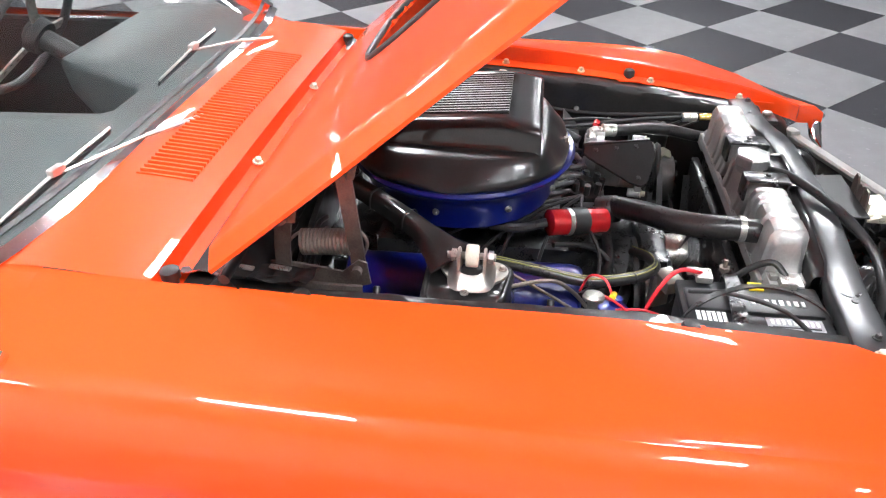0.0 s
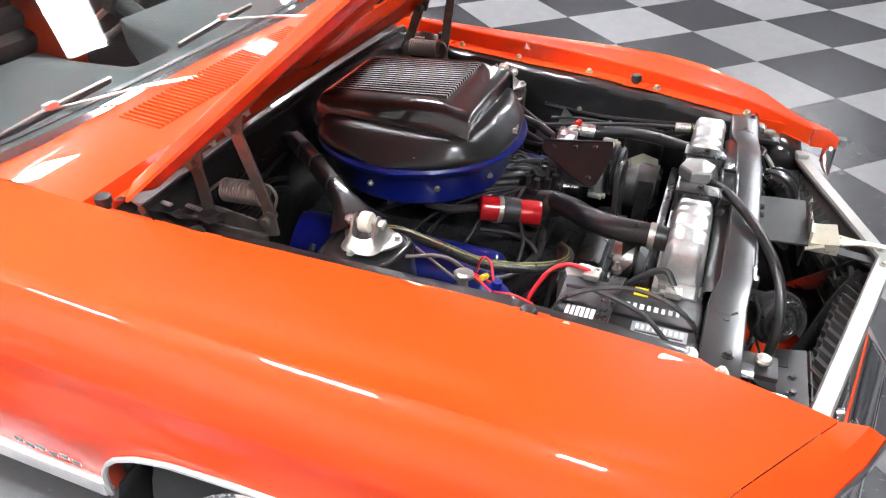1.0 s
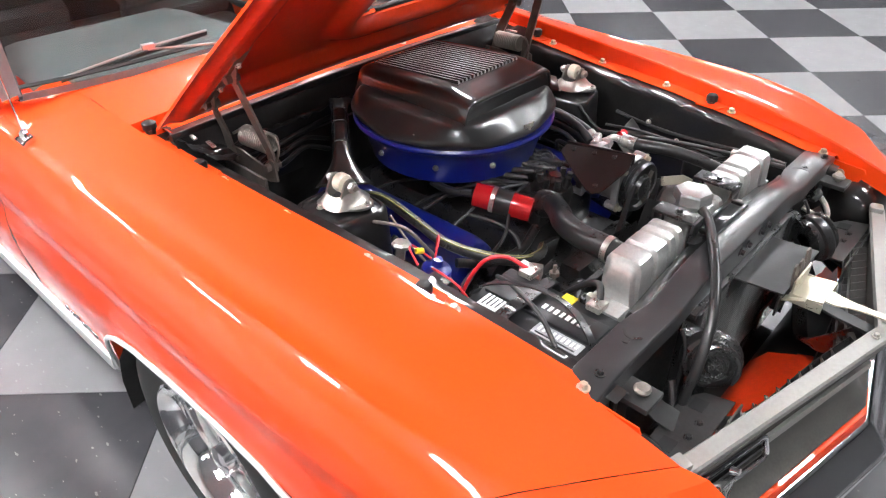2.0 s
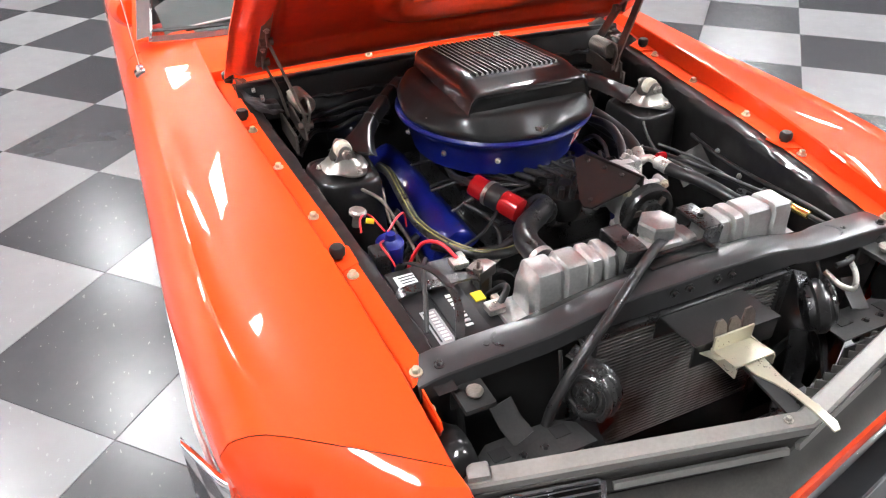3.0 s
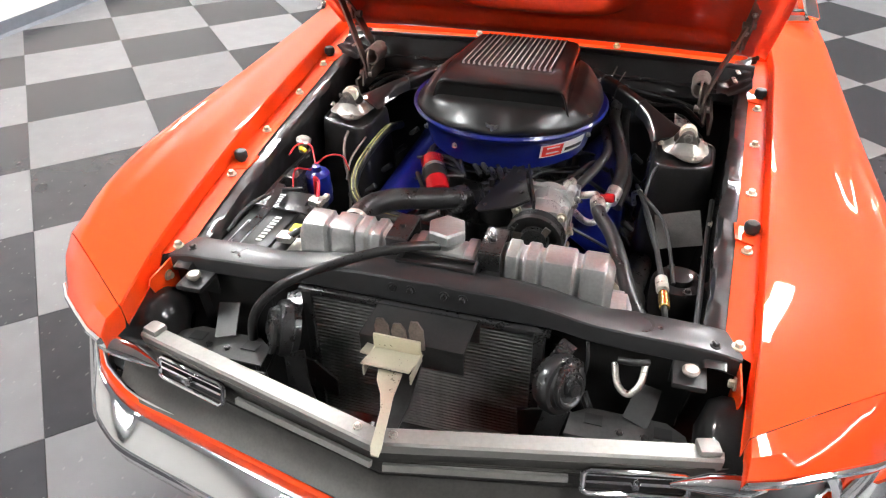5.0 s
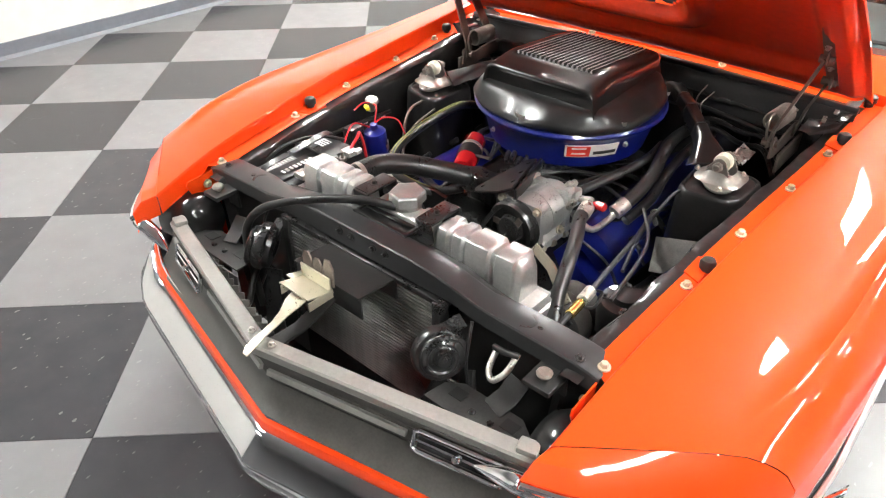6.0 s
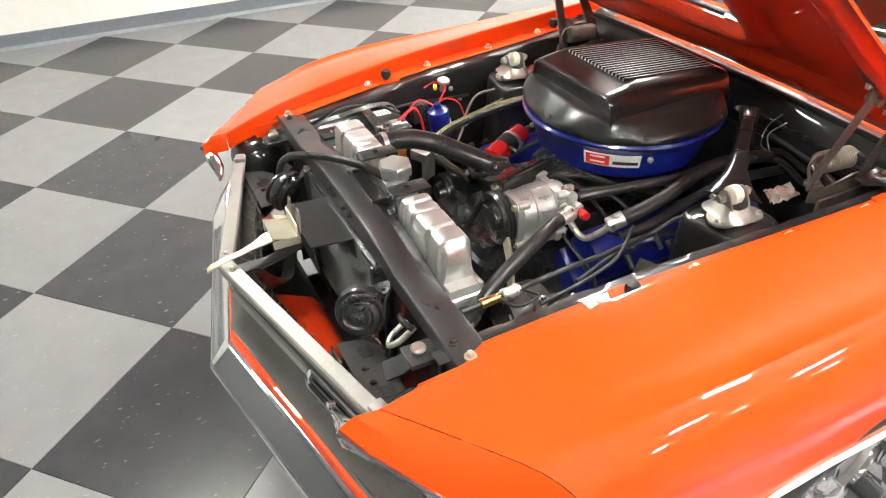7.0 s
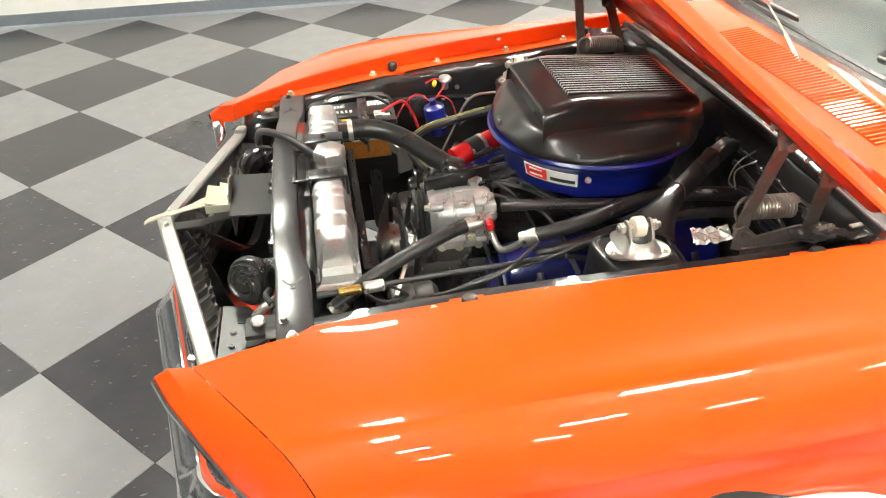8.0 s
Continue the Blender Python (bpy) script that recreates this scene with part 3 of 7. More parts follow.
# rear quarter of the fender line, doors, roof and tail close the car behind
def body_side(s):
    bm = bmesh.new()
    prof = fender_profile(1.4)[11:] + [(0.880, 0.52), (0.860, 0.36), (0.835, 0.24)]
    rows = []
    for y, k, dz in ((1.504, 1.0, 0.0), (1.7, 1.0, 0.004), (2.2, 1.0, 0.006), (2.55, 1.0, 0.01)):
        rows.append(ring(bm, [(s * (0.745 + (x - 0.745) * k), y, z + (dz if z > 0.6 else 0)) for x, z in [(0.745, 0.858), (0.78, 0.846)] + prof]))
    skin(bm, rows)
    door = part("door", bm, "orange", car, "orange door with bright sill moulding", smooth=30)
    bm = bmesh.new()
    skin(bm, [ring(bm, [(s * 0.742, y, 0.845), (s * 0.70, y, 0.84), (s * 0.68, y, 0.70), (s * 0.67, y, 0.35)]) for y in (1.51, 2.0, 2.55)])
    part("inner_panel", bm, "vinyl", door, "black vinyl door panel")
    bm = bmesh.new()
    strip(bm, [(s * 0.716, 1.46, 0.850), (s * 0.716, 2.54, 0.850)], 0.05, 0.008)
    part("belt_trim", bm, "chrome", door, "bright belt moulding")
    bm = bmesh.new()
    box(bm, (s * 0.862, 1.81, 0.340), (0.026, 1.48, 0.044), 0.010)
    part("sill_moulding", bm, "trim", door, "bright rocker panel moulding")
    bm = bmesh.new()
    rows = []
    for y, k, h in ((2.556, 1.0, 0.85), (2.9, 1.0, 0.87), (3.3, 0.99, 0.88), (3.75, 0.97, 0.87), (4.18, 0.93, 0.84)):
        rows.append(ring(bm, [(s * 0.60, y, h + 0.02), (s * 0.72 * k, y, h)] + [(s * x * k, y, z) for x, z in prof]))
    skin(bm, rows)
    part("quarter_panel", bm, "orange", car, "orange rear quarter panel", smooth=30)
    # mirror
    if s < 0:
        bm = bmesh.new()
        lathe(bm, (s * 0.80, 1.66, 0.925), (0, -1, 0), [(0.0, -0.05), (0.045, -0.045), (0.056, -0.01), (0.052, 0.02), (0.035, 0.05), (0.0, 0.058)], 20)
        cyl(bm, (s * 0.775, 1.66, 0.83), (s * 0.795, 1.66, 0.89), 0.012, 0.010)
        part("door_mirror", bm, "orange", door, "orange bullet door mirror")
    # badge bars on the fender side
    badge = bmesh.new()
    for k in range(6):
        box(badge, (s * 0.872, 1.12 + 0.030 * k, 0.405 + 0.006 * (k % 2)), (0.006, 0.022, 0.014), 0.002)
    part("fender_badge", badge, "chrome", car, "chrome script badge as plain bars")


for side in (-1, 1):
    body_side(side)
    bm = bmesh.new()
    rows = []
    for y, k in ((1.34, 0.0), (1.37, 0.12), (1.41, 0.6), (1.44, 1.0), (1.50, 1.0), (1.62, 1.0)):
        pts = [(0.636, 0.878, 0.882), (0.66, 0.876, 0.884), (0.70, 0.864, 0.882), (0.745, 0.850, 0.874), (0.775, 0.841, 0.855), (0.800, 0.833, 0.838)]
        rows.append(ring(bm, [(side * x, y, a + (b - a) * k) for x, a, b in pts]))
    skin(bm, rows)
    part("pillar_base", bm, "orange", car, smooth=40)

bm = bmesh.new()
rows = []
for y, z, w in ((1.98, 1.315, 0.56), (2.15, 1.335, 0.58), (2.5, 1.34, 0.585), (2.9, 1.28, 0.575), (3.4, 1.12, 0.57), (3.85, 0.93, 0.60), (4.18, 0.86, 0.60)):
    rows.append(ring(bm, [(w * u, y, z + 0.02 * (1 - u * u)) for u in (-1, -0.6, -0.2, 0.2, 0.6, 1)]))
skin(bm, rows)
part("roof", bm, "orange", car, "orange fastback roof", smooth=30)
bm = bmesh.new()
skin(bm, [ring(bm, [(-0.84, 4.18, 0.25), (-0.83, 4.2, 0.6), (-0.60, 4.18, 0.86)]), ring(bm, [(0.84, 4.18, 0.25), (0.83, 4.2, 0.6), (0.60, 4.18, 0.86)])])
part("tail_panel", bm, "orange", car, smooth=0)
for s in (-1, 1):
    bm = bmesh.new()
    skin(bm, [ring(bm, [(s * 0.575, 2.9, 1.275), (s * 0.57, 3.4, 1.115), (s * 0.6, 3.85, 0.925)]), ring(bm, [(s * 0.72, 2.56, 0.85), (s * 0.72, 3.3, 0.88), (s * 0.69, 3.9, 0.86)])])
    part("rear_pillar", bm, "orange", car, smooth=0)

# ---- cowl, windshield, wipers ----
bm = bmesh.new()


def cowl_z(x, y):
    return 0.862 + 0.085 * (y - 1.165) + 0.012 * (1 - (x / 0.65) ** 2) + 0.008 * (1 - ((y - 1.2825) / 0.1175) ** 2)


xs = [-0.648, -0.55, -0.45, -0.352, -0.2, 0, 0.2, 0.352, 0.45, 0.55, 0.648]
ys = [1.165, 1.178, 1.19, 1.203, 1.216, 1.2435, 1.271, 1.2985, 1.326, 1.343, 1.36, 1.38, 1.400]
grid = [[bm.verts.new((x, y, cowl_z(x, y))) for x in xs] for y in ys]
for j in range(len(ys) - 1):
    for i in range(len(xs) - 1):
        if -0.36 < xs[i] and xs[i + 1] < 0.36 and ys[j] >= 1.216 and ys[j + 1] <= 1.326:
            continue
        bm.faces.new((grid[j][i], grid[j][i + 1], grid[j + 1][i + 1], grid[j + 1][i]))
front = grid[0]
low = ring(bm, [(v.co.x, 1.160, v.co.z - 0.030) for v in front])
gut = ring(bm, [(v.co.x, 1.132, v.co.z - 0.033) for v in front])
skin(bm, [front, low, gut])
cowl = part("cowl_panel", bm, "orange", car, "orange cowl panel with slotted air intake", smooth=35)
bm = bmesh.new()
box(bm, (0, 1.271, 0.815), (0.72, 0.13, 0.05), 0)
for f in [f for f in bm.faces if f.normal.z > 0.5]:
    bm.faces.remove(f)
part("intake_well", bm, "black", cowl, smooth=0)
bm = bmesh.new()
secs = [(-0.0036, 0), (-0.0026, 0.0035), (0.0026, 0.0035), (0.0036, 0), (0.003, -0.006), (-0.003, -0.006)]
skin(bm, [ring(bm, [(u, y, w) for u, w in secs]) for y in (-0.056, 0.056)], closed=True, caps=True)
SLAT = bpy.data.meshes.new("slat")
bm.to_mesh(SLAT)
bm.free()
SLAT.materials.append(M["orange"])
for k in range(46):
    x = -0.350 + 0.70 * k / 45
    twin("slat", SLAT, pose(x, 1.271, cowl_z(x, 1.271) - 0.001, 4.8), cowl)
for x in (-0.20, 0.22):
    bolt(cowl, (x, 1.148, cowl_z(x, 1.165) - 0.026), (0, -0.3, 1))
for s in (-1, 1):
    bm = bmesh.new()
    lathe(bm, (s * 0.603, 1.15, 0.832), (0, 0, 1), [(0.011, 0), (0.012, 0.012), (0.016, 0.014), (0.016, 0.028), (0.010, 0.032)], 16)
    part("rubber_bumper", bm, "rubber", cowl, "black rubber hood bumper")
# rubber seal on the firewall's top edge
bm = bmesh.new()
tube(bm, [(-0.60, 1.062, 0.846), (-0.3, 1.066, 0.854), (0, 1.066, 0.857), (0.3, 1.066, 0.854), (0.60, 1.062, 0.846)], 0.010, 10)
part("cowl_seal", bm, "rubber", cowl, "black rubber cowl seal")


def screen_point(u, v):
    """On the windshield: u across from -1 to 1, v from base to top."""
    w = 0.768 - 0.17 * v
    return Vector((u * w, 1.392 + 0.61 * v + 0.055 * abs(u) ** 4 * (1 + 1.2 * v), 0.884 + 0.455 * v + 0.012 * math.sin(math.pi * v) + 0.004 * (1 - u * u)))


bm = bmesh.new()
us = [k / 10 - 1 for k in range(21)]
vs = [k / 8 for k in range(9)]
outer = [ring(bm, [screen_point(u, v) for u in us]) for v in vs]
inner = [ring(bm, [screen_point(u, v) + Vector((0, 0.003, -0.005)) for u in us]) for v in vs]
skin(bm, outer)
skin(bm, inner)
rim = lambda g: g[0] + [r[-1] for r in g[1:]] + list(reversed(g[-1][:-1])) + [r[0] for r in reversed(g[1:-1])]
skin(bm, [rim(outer), rim(inner)], closed=True)
screen = part("windshield", bm, "glass", car, "clear laminated windshield", smooth=60)
screen.visible_shadow = False
bm = bmesh.new()
strip(bm, [screen_point(k / 10 - 1, 0) + Vector((0, -0.010, 0.003)) for k in range(21)], 0.024, 0.008, (0, -0.45, 0.9))
part("base_moulding", bm, "chrome", screen, "bright windshield moulding")
bm = bmesh.new()
strip(bm, [screen_point(k / 10 - 1, 0.035) + Vector((0, -0.004, 0.004)) for k in range(21)], 0.010, 0.004, (0, -0.5, 0.86))
part("rubber_seal", bm, "rubber", screen)
for s in (-1, 1):
    bm = bmesh.new()
    strip(bm, [screen_point(s * 1.0, v) + Vector((s * 0.012, -0.004, 0.006)) for v in vs], 0.046, 0.010, (s * 0.5, -0.5, 0.7))
    part("pillar_moulding", bm, "chrome", screen, "bright pillar moulding")
    bm = bmesh.new()
    rows = []
    for v in vs:
        p = screen_point(s, v)
        rows.append(ring(bm, [p + Vector((s * 0.014, 0.0, 0.0)), p + Vector((s * 0.045, 0.05, -0.01)), p + Vector((s * 0.03, 0.085, -0.02)), p + Vector((s * -0.01, 0.04, -0.02))]))
    skin(bm, rows, closed=True, caps=True)
    part("windshield_pillar", bm, "orange", car, "orange windshield pillar")


def wiper(pivot, elbow, tip):
    """Pivot cap, arm to the elbow, blade from the elbow both ways along the glass."""
    bm = bmesh.new()
    lathe(bm, Vector(pivot) - Vector((0, 0, 0.02)), (0, -0.2, 1), [(0.016, 0), (0.016, 0.014), (0.012, 0.024), (0.005, 0.028)], 16)
    w = part("wiper", bm, "wiper", car, "bright wiper arm and blade")
    bm = bmesh.new()
    p, e = Vector(pivot) + Vector((0, 0, 0.010)), Vector(elbow)
    mid = p.lerp(e, 0.45) + Vector((0, 0, 0.006))
    strip(bm, [p, mid], 0.009, 0.006, (0, -0.5, 0.86))
    strip(bm, [mid, e], 0.005, 0.004, (0, -0.5, 0.86))
    part("arm", bm, "wiper", w)
    bm = bmesh.new()
    d = Vector(tip) - e
    a, b = e - d * 0.75, Vector(tip)
    strip(bm, [a, e + Vector((0, -0.004, 0.008)), b], 0.005, 0.004, (0, -0.5, 0.86))
    box(bm, e + Vector((0, -0.004, 0.010)), (0.035, 0.016, 0.014), 0.004, (0, 0, math.degrees(math.atan2(d.y, d.x))))
    part("blade", bm, "wiper", w)
    bm = bmesh.new()
    strip(bm, [a + Vector((0, 0.002, -0.008)), b + Vector((0, 0.002, -0.008))], 0.005, 0.012, (0, -0.5, 0.86))
    part("rubber_edge", bm, "rubber", w)


wiper((-0.065, 1.31, 0.878), (-0.435, 1.43, 0.925), (-0.66, 1.45, 0.905))
wiper((0.494, 1.335, 0.872), (0.215, 1.455, 0.935), (0.02, 1.455, 0.925))

# antenna
bm = bmesh.new()
box(bm, (-0.812, 1.33, 0.832), (0.034, 0.046, 0.024), 0.006, (0, -24, 0))
lathe(bm, (-0.812, 1.33, 0.838), (0, 0, 1), [(0.012, 0), (0.011, 0.014), (0.006, 0.020)], 16)
ant = part("antenna", bm, "chrome", car, "chrome radio antenna on the fender")
bm = bmesh.new()
cyl(bm, (-0.812, 1.33, 0.855), (-0.822, 1.44, 1.55), 0.0022, 0.0016, 8)
part("mast", bm, "chrome", ant)

# ---- cabin ----
bm = bmesh.new()
rows = []
for x in np.linspace(-0.72, 0.72, 49):
    k = max(0.0, min(1.0, (abs(x) - 0.07) / 0.11))
    hump = k * k * (3 - 2 * k) * (1 - max(0.0, (abs(x) - 0.62) / 0.10) ** 2 * 0.3)
    top = 0.880 + 0.028 * hump
    back = 1.545 + 0.265 * hump
    rows.append(ring(bm, [(x, 1.41, 0.868), (x, 1.46, 0.872), (x, 1.50 + 0.06 * hump, top - 0.004), (x, back - 0.03, top + 0.003), (x, back - 0.008, top), (x, back, top - 0.016), (x, back - 0.01, 0.82), (x, back - 0.05, 0.76), (x, 1.66, 0.62)]))
skin(bm, rows)
part("dashboard", bm, "dash", car, "padded twin-cowl dashboard, windshield haze tinted grey into it", smooth=50)
bm = bmesh.new()
c = Vector((0.37, 2.02, 0.915))
wd = Vector((0, -0.86, -0.5)).normalized()
d, u, v = axes(wd)
tube(bm, [c + (u * math.cos(a) + v * math.sin(a)) * 0.19 for a in np.linspace(0, 2 * math.pi, 41)], 0.013, 10, smooth=False)
wheel = part("steering_wheel", bm, "vinyl", car, "black steering wheel with spokes")
bm = bmesh.new()
for a in (0.0, 2.09, 4.19):
    strip(bm, [c + wd * 0.03, c + (u * math.cos(a) + v * math.sin(a)) * 0.185], 0.03, 0.006, -wd)
part("spokes", bm, "steel", wheel)
bm = bmesh.new()
lathe(bm, c + wd * 0.05, -wd, [(0.05, 0), (0.055, 0.03), (0.03, 0.05)], 20)
cyl(bm, c + wd * 0.02, c + wd * 0.35, 0.03)
part("hub", bm, "vinyl", wheel)


def seat(x):
    bm = bmesh.new()
    box(bm, (x, 2.50, 0.46), (0.50, 0.50, 0.18), 0.06, (6, 0, 0), 3)
    s = part("seat", bm, "vinyl", car, "black vinyl bucket seat")
    bm = bmesh.new()
    for k in range(6):
        box(bm, (x, 2.77 + 0.035 * k, 0.62 + 0.085 * k), (0.49, 0.14, 0.098), 0.035, (20, 0, 0), 2)
    part("backrest", bm, "vinyl", s, "pleated black backrest")


seat(-0.36)
seat(0.36)
bm = bmesh.new()
skin(bm, [ring(bm, [(-0.70, 1.5, 0.28), (0.70, 1.5, 0.28)]), ring(bm, [(-0.70, 4.1, 0.28), (0.70, 4.1, 0.28)])])
part("cabin_floor", bm, "vinyl", car, smooth=0)
bm = bmesh.new()
box(bm, (0, 3.35, 0.62), (1.30, 0.14, 0.55), 0.06, (15, 0, 0), 3)
box(bm, (0, 3.10, 0.42), (1.30, 0.46, 0.18), 0.06, (0, 0, 0), 3)
part("rear_seat", bm, "vinyl", car, "black vinyl rear bench")


# ---- wheels ----
def road_wheel(x, y, s):
    bm = bmesh.new()
    lathe(bm, (x - s * 0.11, y, 0.318), (s, 0, 0), [(0.19, 0.0), (0.26, -0.005), (0.300, 0.012), (0.320, 0.035), (0.322, 0.11), (0.320, 0.185), (0.300, 0.208), (0.25, 0.222), (0.205, 0.214), (0.198, 0.20)], 48, caps=False)
    w = part("wheel", bm, "tyre", car, "black tyre on a bright five-spoke wheel")
    w.matrix_basis = LEAN.inverted()
    bm = bmesh.new()
    lathe(bm, (x - s * 0.11, y, 0.318), (s, 0, 0), [(0.20, 0.01), (0.182, 0.02), (0.175, 0.16), (0.19, 0.19), (0.206, 0.21), (0.208, 0.214), (0.202, 0.218), (0.188, 0.205), (0.178, 0.16), (0.172, 0.10), (0.10, 0.095), (0.0, 0.095)], 48, caps=False)
    part("rim", bm, "chrome", w, "polished rim")
    for k in range(5):
        a = 2 * math.pi * k / 5 + 0.3
        d = Vector((0, math.cos(a), math.sin(a)))
        e = Vector((0, -math.sin(a), math.cos(a)))
        o = Vector((x - s * 0.11, y, 0.318))
        ax = Vector((s, 0, 0))
        bm = bmesh.new()
        rows = [ring(bm, [o + d * r + e * wd_ + ax * h, o + d * r - e * wd_ + ax * h, o + d * r - e * wd_ * 1.2 + ax * (h - 0.03), o + d * r + e * wd_ * 1.2 + ax * (h - 0.03)]) for r, wd_, h in ((0.04, 0.026, 0.165), (0.10, 0.022, 0.158), (0.15, 0.028, 0.145), (0.178, 0.036, 0.135))]
        skin(bm, rows, closed=True, caps=True)
        part("spoke", bm, "alu", w)
    bm = bmesh.new()
    lathe(bm, (x - s * 0.11, y, 0.318), (s, 0, 0), [(0.055, 0.12), (0.055, 0.165), (0.036, 0.172), (0.034, 0.195), (0.015, 0.202), (0.0, 0.202)], 24, caps=False)
    part("hub_cap", bm, "chrome", w)


for s in (-1, 1):
    road_wheel(s * 0.77, 0.66, s)
    road_wheel(s * 0.77, 3.40, s)
    bm = bmesh.new()
    rows = []
    for a in np.linspace(-0.2, math.pi + 0.2, 13):
        y, z = 0.62 + 0.44 * math.cos(a), 0.26 + 0.32 * math.sin(a)
        rows.append(ring(bm, [(s * 0.868, y, z), (s * 0.56, y, z + 0.05)]))
    skin(bm, rows)
    part("wheel_well", bm, "black", car, "black inner wheel well")


# ---- hood ----
HY, HZ, HA = 1.085, 0.893, radians(39.9)
hd = Vector((0, -math.cos(HA), math.sin(HA)))
hn = Vector((0, math.sin(HA), math.cos(HA)))


def hood_w(v):
    return lerp(v, [0, 0.3, 0.9, 1.22], [0.622, 0.618, 0.585, 0.545])


def hood_at(u, v, h):
    """u across from -1 to 1, v metres from the rear edge, h out of the skin."""
    w = hood_w(v)
    crown = 0.030 * (1 - u * u) * min(1, 0.3 + v) - 0.02 * max(0, abs(u) - 0.93) / 0.07
    prow = 1 + 0.06 * (1 - abs(u)) * max(0, v - 0.9)
    return Vector((u * w, HY, HZ)) + hd * v * prow + hn * (crown + h)


def hole(u, v):
    x, y = u * 0.60, v - 0.475
    return (abs(x) / 0.19) ** 5 + (abs(y) / 0.242) ** 5 < 1


def rib(u, v):
    """How deep the inner panel stands below the skin."""
    x, y = abs(u) * 0.60, v
    e = min(0.60 - x, y, 1.20 - y)
    ringd = max(0.0, ((x / 0.19) ** 5 + (abs(y - 0.475) / 0.242) ** 5) ** 0.2 - 1)
    s = lambda a, b, t: max(0, min(1, (t - a) / (b - a))) ** 2 * (3 - 2 * max(0, min(1, (t - a) / (b - a))))
    depth = 0.010
    depth += 0.028 * (1 - s(0.075, 0.12, e)) * s(0.012, 0.040, e)
    depth += 0.026 * s(0.02, 0.12, ringd) * (1 - s(0.20, 0.42, ringd)) * (1 if e > 0.05 else 0)
    diag = abs(y - 0.95 - 0.25 * (x - 0.3))
    depth += 0.02 * (1 - s(0.03, 0.06, diag)) * s(0.1, 0.14, e)
    return min(depth, 0.044)


bm = bmesh.new()
NU, NV = 120, 96
us = [-1 + 2 * i / NU for i in range(NU + 1)]
vs = [1.22 * j / NV for j in range(NV + 1)]
top = [[bm.verts.new(hood_at(u, v, 0)) for u in us] for v in vs]
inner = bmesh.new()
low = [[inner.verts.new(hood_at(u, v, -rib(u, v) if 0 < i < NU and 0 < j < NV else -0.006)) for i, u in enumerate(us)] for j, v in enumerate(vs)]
bot = [[bm.verts.new(hood_at(u, v, -rib(u, v) if 0 < i < NU and 0 < j < NV else -0.006)) for i, u in enumerate(us)] for j, v in enumerate(vs)]
gone = set()
for j in range(NV):
    for i in range(NU):
        if hole((us[i] + us[i + 1]) / 2, (vs[j] + vs[j + 1]) / 2):
            gone.add((i, j))
for j in range(NV):
    for i in range(NU):
        if (i, j) in gone:
            for di, dj, a, b in ((-1, 0, (i, j), (i, j + 1)), (1, 0, (i + 1, j), (i + 1, j + 1)), (0, -1, (i, j), (i + 1, j)), (0, 1, (i, j + 1), (i + 1, j + 1))):
                if (i + di, j + dj) not in gone:
                    bm.faces.new((top[a[1]][a[0]], top[b[1]][b[0]], bot[b[1]][b[0]], bot[a[1]][a[0]]))
            continue
        g = top
        bm.faces.new((g[j][i], g[j][i + 1], g[j + 1][i + 1], g[j + 1][i]))
rimv = lambda g: g[0] + [r[-1] for r in g[1:]] + list(reversed(g[-1][:-1])) + [r[0] for r in reversed(g[1:-1])]
skin(bm, [rimv(top), rimv(bot)], closed=True)
bmesh.ops.remove_doubles(bm, verts=bm.verts, dist=0.0004)
hood = part("hood", bm, "orange", car, "raised orange hood with a shaker cut-out", smooth=50)
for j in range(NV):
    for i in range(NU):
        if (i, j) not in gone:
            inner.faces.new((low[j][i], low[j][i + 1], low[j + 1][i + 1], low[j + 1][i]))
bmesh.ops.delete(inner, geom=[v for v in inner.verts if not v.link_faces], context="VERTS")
# the underside takes the orange that has shade mixed into it
part("inner_panel", inner, "orange_shaded", hood, "pressed inner hood panel, orange with underside shade tinted in", smooth=50)
bm = bmesh.new()
loop = []
for k in range(48):
    a = 2 * math.pi * k / 48
    c, s = math.cos(a), math.sin(a)
    r = (abs(c) ** 5 + abs(s) ** 5) ** -0.2
    loop.append(hood_at(0.192 * c * r / 0.60, 0.475 + 0.244 * s * r, 0.002))
tube(bm, loop + [loop[0]], 0.007, 8, smooth=False)
part("cutout_seal", bm, "rubber", hood, "black rubber seal round the cut-out")

